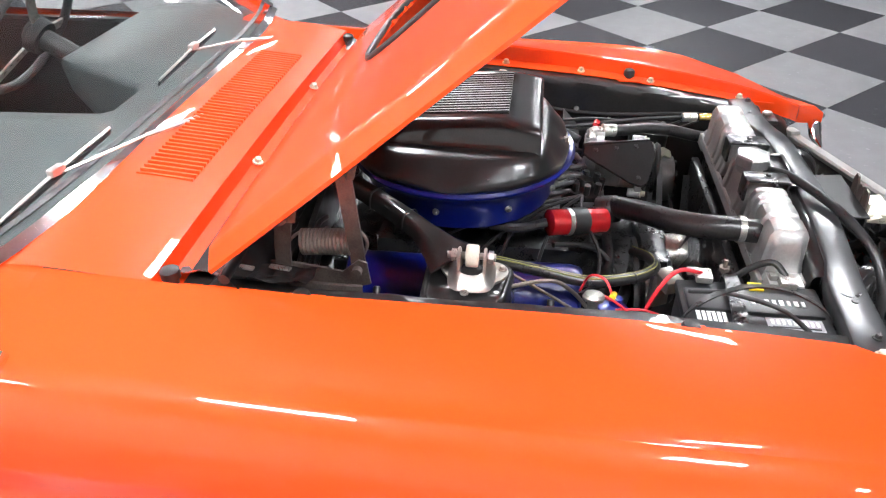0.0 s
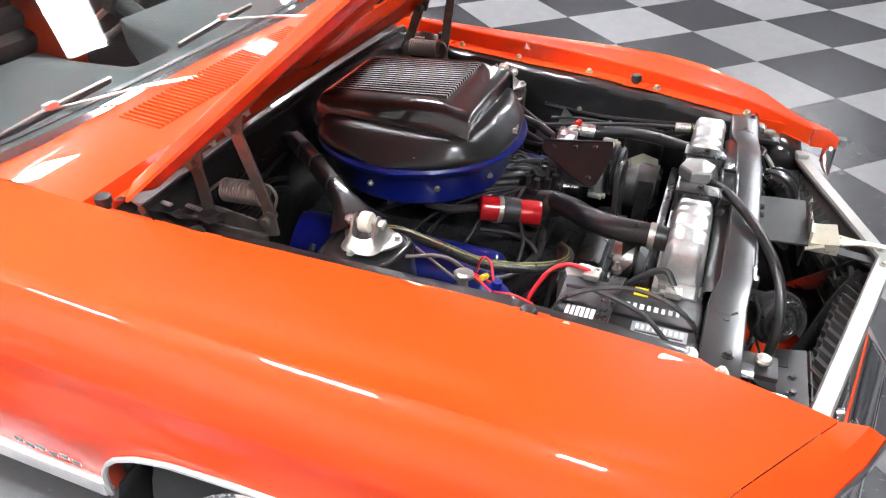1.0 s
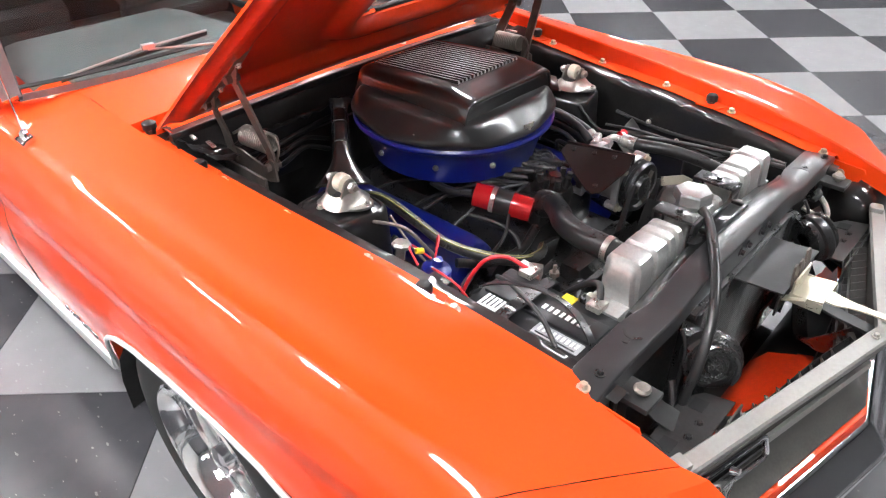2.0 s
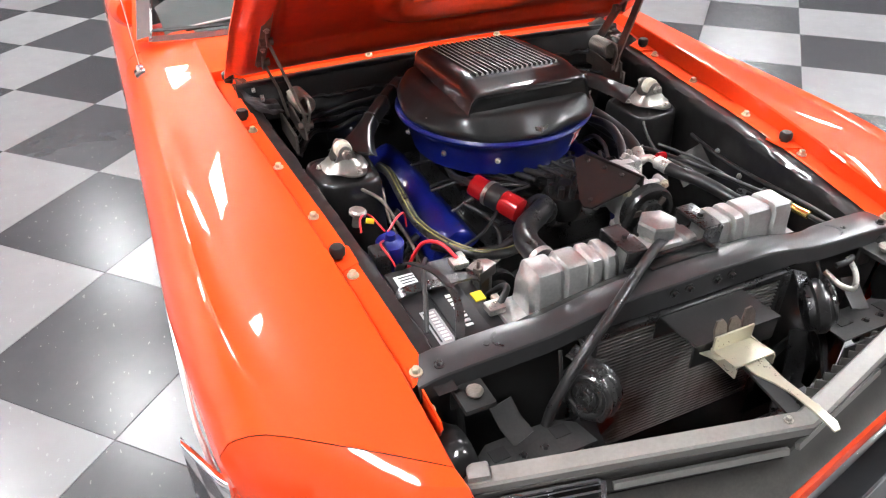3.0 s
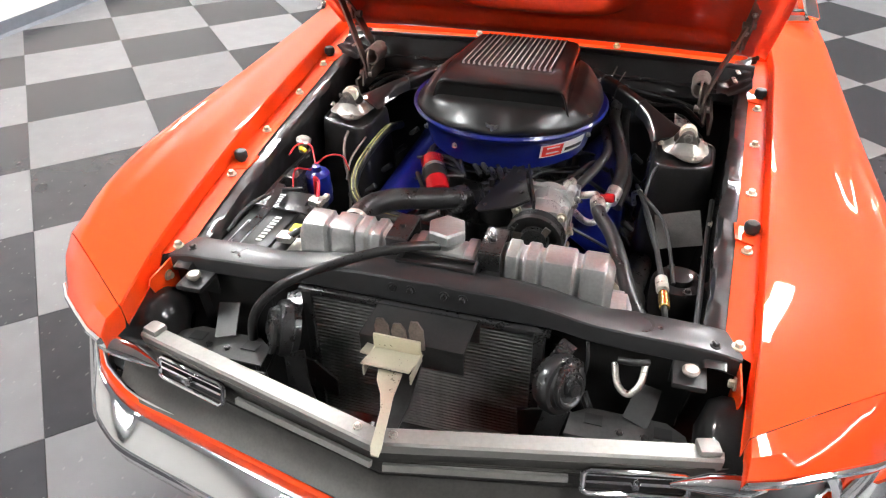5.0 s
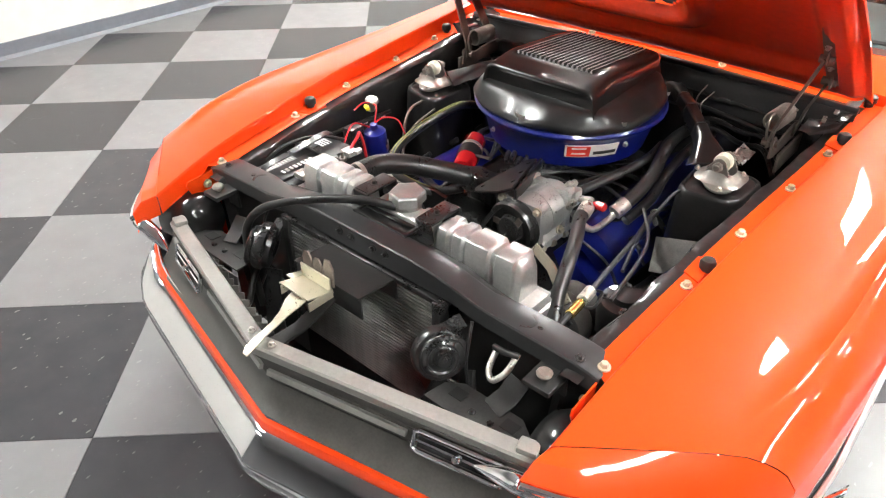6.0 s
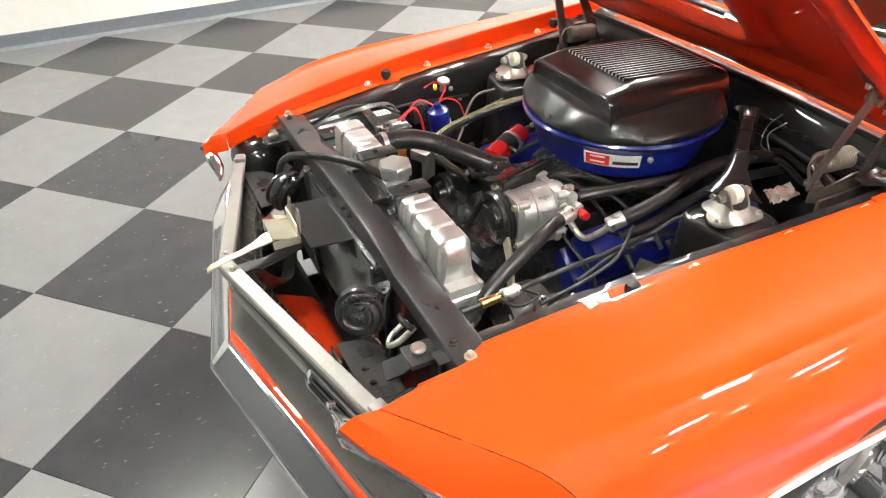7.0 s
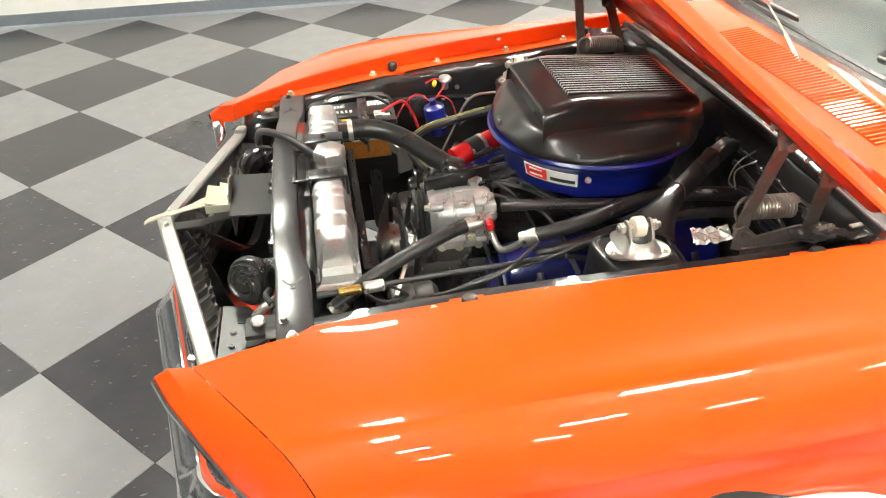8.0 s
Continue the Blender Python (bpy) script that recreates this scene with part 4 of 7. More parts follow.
def hinge(s):
    """Spring hinge: base, two arms, bracket on the hood, coil spring."""
    x = s * 0.505
    bm = bmesh.new()
    box(bm, (s * 0.500, 0.94, 0.752), (0.008, 0.16, 0.050), 0.003)
    h = part("hood_hinge", bm, "hinge", car, "grey-brown phosphated steel hood hinge")
    bm = bmesh.new()
    strip(bm, [(s * 0.467, 0.872, 0.785), (s * 0.472, 0.872, 0.83), (s * 0.535, 0.866, 1.022)], 0.026, 0.006, (s, 0, 0))
    cyl(bm, (s * 0.452, 0.872, 0.795), (s * 0.49, 0.872, 0.795), 0.009)
    cyl(bm, (s * 0.522, 0.866, 1.020), (s * 0.553, 0.866, 1.020), 0.009)
    part("front_arm", bm, "hinge", h)
    bm = bmesh.new()
    strip(bm, [(s * 0.485, 1.005, 0.775), (s * 0.50, 0.995, 0.85), (s * 0.533, 0.972, 0.936)], 0.028, 0.006, (s, 0, 0))
    cyl(bm, (s * 0.518, 0.972, 0.936), (s * 0.551, 0.972, 0.936), 0.010)
    part("rear_arm", bm, "hinge", h)
    bm = bmesh.new()
    xb = s * 0.540
    low = lambda y, d: (xb, y, HZ + (HY - y) * math.tan(HA) - d)
    strip(bm, [low(1.035, 0.030), low(0.985, 0.048), low(0.93, 0.046), low(0.86, 0.046), low(0.80, 0.040), low(0.755, 0.030)], 0.024, 0.004, -hn)
    plate(bm, [(0.952, 0.925), (0.992, 0.925), (1.000, 0.955), (0.975, 0.975), (0.945, 0.96)], 0.004, basis(Vector((xb, 0.0, 0.0)), (0, 1, 0), (0, 0, 1)))
    plate(bm, [(0.848, 1.012), (0.884, 1.008), (0.890, 1.030), (0.865, 1.048), (0.838, 1.050)], 0.004, basis(Vector((xb, 0.0, 0.0)), (0, 1, 0), (0, 0, 1)))
    part("hood_bracket", bm, "hinge", h)
    bm = bmesh.new()
    coil(bm, (s * 0.460, 0.884, 0.842), (s * 0.464, 0.972, 0.838), 0.0215, 0.0032, 13)
    tube(bm, [(s * 0.460, 0.884, 0.8635), (s * 0.459, 0.866, 0.862), (s * 0.459, 0.856, 0.842), (s * 0.460, 0.862, 0.820), (s * 0.462, 0.870, 0.802)], 0.0032, 8)
    tube(bm, [(s * 0.464, 0.972, 0.8595), (s * 0.466, 0.985, 0.850), (s * 0.480, 1.000, 0.838)], 0.0032, 8)
    part("coil_spring", bm, "spring", h, "steel coil spring")
    bm = bmesh.new()
    plate(bm, [(0.85, 0.765), (0.88, 0.755), (1.04, 0.760), (1.05, 0.80), (0.98, 0.80), (0.90, 0.788), (0.87, 0.815), (0.855, 0.81)], 0.005, basis(Vector((s * 0.478, 0, 0)), (0, 1, 0), (0, 0, 1)))
    part("link", bm, "hinge", h)
    for y in (0.83, 0.915):
        bolt(h, (s * 0.540, y, HZ + (HY - y) * math.tan(HA) - 0.048), -hn, BOLT_SMALL)


hinge(-1)
hinge(1)

# ---- engine bay shell ----
bm = bmesh.new()
rows = []
for x in np.linspace(-0.60, 0.60, 25):
    k = 1 - (x / 0.6) ** 2
    rows.append(ring(bm, [(x, 1.134, 0.832 + 0.011 * k), (x, 1.090, 0.832 + 0.011 * k), (x, 1.074, 0.848 + 0.009 * k), (x, 1.052, 0.844 + 0.009 * k), (x, 1.036, 0.822), (x, 1.025, 0.76), (x, 1.04, 0.745), (x, 1.045, 0.62), (x, 1.10, 0.40), (x, 1.15, 0.25)]))
skin(bm, rows)
fire = part("firewall", bm, "wavy_black", car, "glossy black firewall", smooth=40)
for s in (-1, 1):
    bm = bmesh.new()
    rows = []
    for y in np.linspace(-0.05, 1.05, 67):
        x0 = bolt_x(y) - 0.020
        z0 = bolt_z(y) - 0.010
        w = 0.0010 * math.sin(y * 31 + s) + 0.0006 * math.sin(y * 83 + 1.3) + 0.0020 * noise.noise((y * 9, s, 0.4))
        v = 0.004 * noise.noise((y * 14, s, 2.4))
        rows.append(ring(bm, [(s * (x0 + 0.006), y, z0 - 0.001), (s * (x0 - 0.012), y, z0 + w), (s * (x0 - 0.028), y, z0 - 0.001 - w), (s * (x0 - 0.036 + v), y, z0 - 0.009 + w), (s * (x0 - 0.038 + v), y, z0 - 0.024), (s * (x0 - 0.036), y, z0 - 0.05), (s * (x0 - 0.045), y, 0.60), (s * (x0 - 0.065), y, 0.45), (s * (x0 - 0.09), y, 0.33)]))
    skin(bm, rows)
    ap = part("inner_fender", bm, "wavy_black", car, "glossy black inner fender apron", smooth=40)
    # shock tower
    bm = bmesh.new()
    corners = [(-0.068, -0.082), (0.070, -0.060), (0.078, 0.085), (-0.080, 0.088)]
    outline = []
    for k in range(4):
        p, q, r = (Vector((*corners[(k + d) % 4], 0)) for d in (-1, 0, 1))
        e0, e1 = q + (p - q).normalized() * 0.040, q + (r - q).normalized() * 0.040
        outline += [tuple((e0 * (1 - t) ** 2 + q * 2 * t * (1 - t) + e1 * t * t).xy) for t in (0, 0.2, 0.4, 0.6, 0.8, 1.0)]
    rows = []
    for k, z in ((1.40, 0.36), (1.15, 0.60), (1.06, 0.715), (1.04, 0.738), (1.02, 0.748), (0.985, 0.7545), (0.94, 0.757), (0.90, 0.757), (0.87, 0.7535), (0.83, 0.7535), (0.72, 0.758), (0.25, 0.768)):
        rows.append(ring(bm, [(s * (0.437 + x * k), 0.675 + y * k, z) for x, y in outline]))
    skin(bm, rows, closed=True, caps=True)
    part("shock_tower", bm, "wavy_black", ap, "black shock tower", smooth=40)
    # upper shock mount: three-eared base, square skirt, two uprights, bushing along the car
    mx, my = s * 0.437, 0.672
    bm = bmesh.new()
    lobes = [((0.044 + 0.024 * max(0, math.cos(1.5 * (a - 0.9))) ** 2), a) for a in np.linspace(0, 2 * math.pi, 49)[:-1]]
    plate(bm, [(r * math.cos(a), r * math.sin(a)) for r, a in lobes], 0.005, pose(mx, my, 0.7685))
    rows = []
    for w, z in ((0.054, 0.7735), (0.050, 0.776), (0.043, 0.784), (0.036, 0.793), (0.031, 0.800)):
        pts = []
        for a in np.linspace(0, 2 * math.pi, 33)[:-1]:
            c, q = math.cos(a), math.sin(a)
            r = w * (abs(c) ** 3.5 + abs(q) ** 3.5) ** (-1 / 3.5)
            dip = 0.006 * max(0.0, abs(c) - 0.55) / 0.45 if z > 0.775 else 0.0
            pts.append((mx + r * c, my + r * q * 0.80, z - dip * (z - 0.772) / 0.026))
        rows.append(ring(bm, pts))
    skin(bm, rows, closed=True)
    cap = part("shock_mount", bm, "cream", car, "bare cast metal shock mount with cream bushing", smooth=35)
    # black disc added to darken the shaded inside of the mount
    bm = bmesh.new()
    lathe(bm, (mx, my, 0.778), (0, 0, 1), [(0.0, 0.0), (0.024, 0.0), (0.024, 0.004), (0.0, 0.005)], 16)
    part("dark_base_disc", bm, "rubber", cap)
    for dy in (-0.023, 0.023):
        bm = bmesh.new()
        arc = [(0.016 * math.cos(a), 0.020 + 0.016 * math.sin(a)) for a in np.linspace(0, math.pi, 9)]
        plate(bm, [(-0.032, -0.018), (0.032, -0.018), (0.026, 0.004)] + arc + [(-0.026, 0.004)], 0.005, basis((mx, my + dy + 0.0025, 0.794), (1, 0, 0), (0, 0, 1)), 0.001)
        part("ear", bm, "cream", cap)
    bm = bmesh.new()
    lathe(bm, (mx, my - 0.012, 0.814), (0, 1, 0), [(0.010, 0), (0.019, 0.001), (0.0205, 0.004), (0.0205, 0.020), (0.019, 0.023), (0.010, 0.024)], 28)
    part("bushing", bm, "nylon", cap, "cream nylon bushing")
    bm = bmesh.new()
    cyl(bm, (mx, my - 0.042, 0.814), (mx, my + 0.044, 0.814), 0.0065, n=12)
    part("stud", bm, "cream", cap)
    for dy in (-0.038, 0.028):
        bm = bmesh.new()
        lathe(bm, (mx, my + dy, 0.814), (0, 1, 0), [(0.0115, 0), (0.0115, 0.009)], 6)
        part("nut", bm, "steel", cap)
    for k in range(3):
        a = 0.9 + k * 2 * math.pi / 3
        bolt(cap, (mx + 0.058 * math.cos(a), my + 0.058 * math.sin(a), 0.7735), (0, 0, 1), BOLT_SMALL)
    # export brace
    bm = bmesh.new()
    rows = []
    a, b = Vector((s * 0.135, 1.035, 0.800)), Vector((s * 0.405, 0.705, 0.780))
    dd = (b - a).normalized()
    side = dd.cross(Vector((0, 0, 1))).normalized()
    for f, w, h in ((0.0, 0.042, 0.010), (0.07, 0.026, 0.024), (0.16, 0.021, 0.030), (0.4, 0.020, 0.031), (0.66, 0.021, 0.030), (0.80, 0.026, 0.026), (0.91, 0.044, 0.016), (1.0, 0.064, 0.007)):
        p = a.lerp(b, f) + Vector((0, 0, 0.012 * math.sin(math.pi * f)))
        rows.append(ring(bm, [p + side * w * u + Vector((0, 0, h * v)) for u, v in ((1, 0), (0.92, 0.12), (0.80, 0.62), (0.62, 0.90), (0.36, 1.0), (0, 0.94), (-0.36, 1.0), (-0.62, 0.90), (-0.80, 0.62), (-0.92, 0.12), (-1, 0))]))
    skin(bm, rows, closed=True, caps=True)
    brace = part("export_brace", bm, "gloss_black", car, "glossy black pressed-steel brace", smooth=50)
    for f in (0.30, 0.47, 0.70):
        bm = bmesh.new()
        p = a.lerp(b, f) + Vector((0, 0, 0.012 * math.sin(math.pi * f)))
        tube(bm, [p + side * 0.0215 * u + Vector((0, 0, 0.0325 * v)) for u, v in ((1, -0.1), (0.9, 0.55), (0.6, 0.95), (0, 1.02), (-0.6, 0.95), (-0.9, 0.55), (-1, -0.1))], 0.0018, 6, per=3)
        part("cable_tie", bm, "rubber", brace)

# bay floor closing it below
bm = bmesh.new()
box(bm, (0, 0.50, 0.20), (1.0, 1.24, 0.02), 0)
part("underbody", bm, "black", car, smooth=0)

# ---- radiator support ----
def support_z(x):
    """The support's top: arched over the radiator, low at both ends."""
    return glide(abs(x), [0, 0.13, 0.20, 0.28, 0.35, 0.42, 0.50, 0.545], [0.793, 0.792, 0.785, 0.770, 0.759, 0.756, 0.752, 0.742])


bm = bmesh.new()
rows = []
for x in np.linspace(-0.545, 0.545, 45):
    a = abs(x)
    yb = lerp(a, [0, 0.30, 0.36, 0.545], [0.020, 0.020, 0.035, 0.038])
    yf = lerp(a, [0, 0.30, 0.36, 0.545], [-0.038, -0.036, -0.032, -0.030])
    z = support_z(x) + 0.0022 * noise.noise((x * 16, 0.1, 3.0))
    foot = max(0.040, z - 0.738)
    rows.append(ring(bm, [(x, yb, z - 0.028), (x, yb, z - 0.005), (x, yb - 0.002, z - 0.0015), (x, yb - 0.006, z), (x, yf + 0.008, z), (x, yf + 0.003, z - 0.0012), (x, yf + 0.0006, z - 0.004), (x, yf, z - 0.010), (x, yf - 0.002, z - foot + 0.006), (x, yf + 0.004, z - foot), (x, yb - 0.004, z - foot)]))
skin(bm, rows, closed=True, caps=True)
support = part("radiator_support", bm, "support", car, "black pressed-steel radiator support", smooth=30)
for s in (-1, 1):
    bm = bmesh.new()
    lathe(bm, (s * 0.380, 0.002, 0.7545), (0, 0, 1), [(0.021, 0), (0.021, 0.003), (0.015, 0.003), (0.013, -0.004), (0.0, -0.004)], 20, caps=False)
    part("ring", bm, "satin_black", support)
    for dx in (-0.03, 0.03):
        bm = bmesh.new()
        cyl(bm, (s * 0.380 + dx, 0.002, 0.754), (s * 0.380 + dx, 0.002, 0.758), 0.006, n=12)
        part("rivet", bm, "satin_black", support)
    # side panels of the support
    bm = bmesh.new()
    skin(bm, [ring(bm, [(s * 0.545, -0.02, 0.72), (s * 0.40, -0.022, 0.72), (s * 0.25, -0.024, 0.725)]), ring(bm, [(s * 0.545, -0.02, 0.30), (s * 0.40, -0.022, 0.30), (s * 0.25, -0.024, 0.30)])])
    part("side_panel", bm, "black", support, smooth=0)
    # adjustable hood bumper
    bm = bmesh.new()
    box(bm, (s * 0.465, -0.060, 0.716), (0.055, 0.060, 0.012), 0.004)
    box(bm, (s * 0.465, -0.032, 0.695), (0.055, 0.006, 0.05), 0.002)
    hb = part("hood_stop", bm, "matt_black", support)
    bm = bmesh.new()
    lathe(bm, (s * 0.465, -0.064, 0.716), (0, 0, 1), [(0.006, 0), (0.006, 0.012), (0.013, 0.013), (0.0145, 0.018), (0.011, 0.022), (0.0, 0.023)], 18)
    part("stop_bolt", bm, "spring", support, "dull steel adjusting bolt")
    # lower lamp bracket
    bm = bmesh.new()
    plate(bm, [(-0.105, -0.040), (0.100, -0.040), (0.092, 0.012), (0.060, 0.036), (-0.070, 0.036), (-0.100, 0.012)], 0.004, pose(s * 0.385, -0.122, 0.622, -6))
    box(bm, (s * 0.375, -0.170, 0.600), (0.205, 0.004, 0.045), 0.001)
    br = part("lamp_bracket", bm, "bracket", support, smooth=20)
    bm = bmesh.new()
    strip(bm, [(s * 0.408, -0.048, 0.664), (s * 0.402, -0.075, 0.640), (s * 0.392, -0.105, 0.6265)], 0.044, 0.004, (0, -0.6, 0.8))
    part("arm", bm, "matt_black", br)
    # dark plates laid on the bracket stand in for its shaded openings
    for dx in (-0.060, 0.055):
        bm = bmesh.new()
        box(bm, (s * 0.385 + dx, -0.116, 0.6272), (0.030, 0.026, 0.0012), 0, (-6, 0, 0))
        part("slot_dark_plate", bm, "fin_dark", br, smooth=0)
    for dx in (-0.02, 0.02):
        bolt(br, (s * 0.390 + dx, -0.136, 0.625), (0, 0, 1), BOLT_BLACK)

# condenser in front of the radiator
bm = bmesh.new()
box(bm, (-0.01, -0.026, 0.575), (0.44, 0.016, 0.32), 0)
cond = part("condenser", bm, "fin_dark", car, "dark finned condenser core", smooth=0)
for k in range(36):
    bm = bmesh.new() if k == 0 else bm
    if k == 0:
        box(bm, (0, 0, 0), (0.428, 0.012, 0.0032), 0.0008, seg=1)
        FIN = bpy.data.meshes.new("fin")
        bm.to_mesh(FIN)
        bm.free()
        FIN.materials.append(M["fin"])
    twin("fin", FIN, pose(-0.01, -0.040, 0.425 + 0.0084 * k), cond)
bm = bmesh.new()
for x in (-0.232, 0.212):
    box(bm, (x, -0.038, 0.575), (0.020, 0.030, 0.32), 0.004)
box(bm, (-0.01, -0.036, 0.732), (0.48, 0.024, 0.012), 0.003)
part("frame", bm, "satin_black", cond)

# latch bracket, hood latch and release handle
bm = bmesh.new()
plate(bm, [(-0.098, -0.052), (0.090, -0.052), (0.090, 0.05), (-0.098, 0.05)], 0.004, pose(0, -0.088, 0.728, -4))
box(bm, (-0.004, -0.134, 0.705), (0.188, 0.004, 0.046), 0.001)
box(bm, (-0.004, -0.046, 0.705), (0.20, 0.004, 0.05), 0.001)
lb = part("latch_bracket", bm, "matt_black", car, "black steel latch bracket", smooth=25)
for dx in (-0.060, -0.026, 0.037, 0.071):
    bolt(support, (dx, -0.0385, 0.774), (0, -1, 0), BOLT_BLACK)
bm = bmesh.new()
plate(bm, [(-0.045, -0.030), (0.040, -0.030), (0.045, 0.03), (-0.040, 0.03)], 0.003, pose(-0.025, -0.172, 0.722, -12))
box(bm, (-0.070, -0.155, 0.718), (0.028, 0.040, 0.003), 0.001, (-20, 10, 0))
box(bm, (-0.025, -0.146, 0.735), (0.085, 0.004, 0.030), 0.001)
box(bm, (-0.066, -0.172, 0.714), (0.003, 0.06, 0.02), 0.001)
box(bm, (0.017, -0.172, 0.714), (0.003, 0.06, 0.02), 0.001)
latch = part("hood_latch", bm, "zinc", lb, "pale zinc-plated hood latch")
bm = bmesh.new()
for x, h in ((-0.050, 0.050), (-0.020, 0.046), (0.012, 0.056)):
    plate(bm, [(-0.012, 0), (0.012, 0), (0.014, h * 0.7), (0.006, h), (-0.006, h), (-0.012, h * 0.7)], 0.004, basis((x, -0.140, 0.728), (1, 0, 0.15), (0, 0.1, 1)))
part("latch_hook", bm, "hinge", lb, "brownish steel latch hook")
bm = bmesh.new()
rows = []
for (x, y, z, w) in ((-0.020, -0.195, 0.716, 0.021), (-0.018, -0.215, 0.712, 0.019), (-0.010, -0.240, 0.709, 0.011), (-0.002, -0.270, 0.706, 0.008), (0.003, -0.305, 0.703, 0.008), (0.007, -0.335, 0.697, 0.009), (0.008, -0.345, 0.691, 0.006)):
    rows.append(ring(bm, [(x - w, y, z), (x - w, y, z + 0.003), (x + w, y, z + 0.003), (x + w, y, z)]))
skin(bm, rows, closed=True, caps=True)
part("release_lever", bm, "zinc", lb, "pale release lever")
lb.location = (0.010, 0, 0.005)


def horn(s):
    c = Vector((s * 0.265, -0.098, 0.675))
    d = Vector((s * 0.85, -0.55, 0.28)).normalized()
    bm = bmesh.new()
    lathe(bm, c - d * 0.012, d, [(0.020, -0.020), (0.046, -0.016), (0.048, -0.004), (0.054, 0.0), (0.054, 0.014), (0.050, 0.020), (0.043, 0.022), (0.040, 0.030), (0.030, 0.034), (0.026, 0.030), (0.016, 0.030), (0.012, 0.042), (0.0, 0.042)], 36, caps=False)
    h = part("horn", bm, "satin_black", car, "satin black round horn", smooth=35)
    dd, u, v = axes(d)
    bm = bmesh.new()
    spiral = [c + d * 0.020 + (u * math.cos(a) + v * math.sin(a)) * (0.045 - 0.004 * a) for a in np.linspace(0, 8.5, 50)]
    tube(bm, spiral, 0.006, 8, smooth=False)
    part("trumpet", bm, "satin_black", h)
    bm = bmesh.new()
    strip(bm, [c - d * 0.01, c - d * 0.02 + Vector((0, 0.02, 0.035)), (c.x, -0.034, 0.715)], 0.03, 0.004, (0, -0.7, 0.7))
    part("bracket", bm, "satin_black", h)
    bm = bmesh.new()
    tube(bm, [(c.x + s * 0.03, -0.045, 0.735), (c.x + s * 0.035, -0.06, 0.70), (c.x + s * 0.03, -0.06, 0.62), (c.x + s * 0.06, -0.07, 0.54), (c.x + s * 0.09, -0.08, 0.48)], 0.0035, 6)
    part("wire", bm, "rubber", h)


horn(-1)
horn(1)

# ---- grille, header moulding, bumper ----


def nose(x, f=0.0):
    """The nose in plan and height: f = 0 along the moulding, 1 along the filler strip."""
    a = abs(x)
    top = Vector((x, -0.322 + 0.282 * a, 0.694 - 0.068 * a))
    low = Vector((x, -0.325 + 0.215 * a, 0.514 - 0.03 * a))
    return top.lerp(low, f)


bm = bmesh.new()
xs = np.linspace(-0.53, 0.53, 41)
rows = []
for x in xs:
    p = nose(x)
    rows.append(ring(bm, [p + Vector((0, a, b)) for a, b in ((0, -0.004), (0.004, 0.0), (0.032, 0.001), (0.036, -0.005), (0.030, -0.018), (0.004, -0.026))]))
skin(bm, rows, closed=True, caps=True)
mould = part("header_moulding", bm, "mould", car, "satin argent moulding over the grille", smooth=30)
for s in (-1, 1):
    bm = bmesh.new()
    p = nose(s * 0.505)
    box(bm, p + Vector((0, 0.022, 0.005)), (0.036, 0.030, 0.014), 0.005, (0, s * 4, s * 17))
    part("end_tab", bm, "mould", mould)
    bolt(mould, nose(s * 0.03) + Vector((0, 0.018, 0.001)), (0, 0, 1), BOLT_SMALL)
bm = bmesh.new()
rows = []
for x in np.linspace(-0.62, 0.62, 41):
    rows.append(ring(bm, [nose(x, f) + Vector((0, d, 0)) for f, d in ((0.14, 0.010), (0.35, 0.034), (0.60, 0.042), (0.85, 0.022), (0.98, 0.004), (1.0, -0.002))]))
skin(bm, rows)
gr = part("grille", bm, "grille", car, "dark grey honeycomb grille", smooth=40)
for k in range(15):
    bm = bmesh.new()
    f = 0.15 + 0.035 * k
    tube(bm, [nose(x, f) + Vector((0, lerp(f, [0.14, 0.35, 0.60, 0.85], [0.006, 0.028, 0.036, 0.018]), 0)) for x in np.linspace(-0.52, 0.52, 9)], 0.0024, 5, smooth=False)
    part("bar", bm, "grille", gr)
# egg-crate shelves and cross ribs on the back of the grille
bm = bmesh.new()
box(bm, (0, 0, 0), (0.003, 0.040, 0.026), 0.001, seg=1)
FINB = bpy.data.meshes.new("rib")
bm.to_mesh(FINB)
bm.free()
FINB.materials.append(M["grille_rib"])
for s in (-1, 1):
    for row in range(4):
        f = 0.34 + 0.17 * row
        off = Vector((0, 0.052 + 0.012 * (row % 2), 0))
        bm = bmesh.new()
        strip(bm, [nose(s * x, f + 0.09) + off for x in np.linspace(0.02, 0.50, 7)], 0.036, 0.003)
        part("shelf", bm, "grille_rib", gr)
        for k in range(16):
            x = s * (0.03 + 0.031 * k)
            twin("rib", FINB, Matrix.Translation(nose(x, f) + off) @ pose(0, 0, 0, 0, s * 20, s * 52), gr)
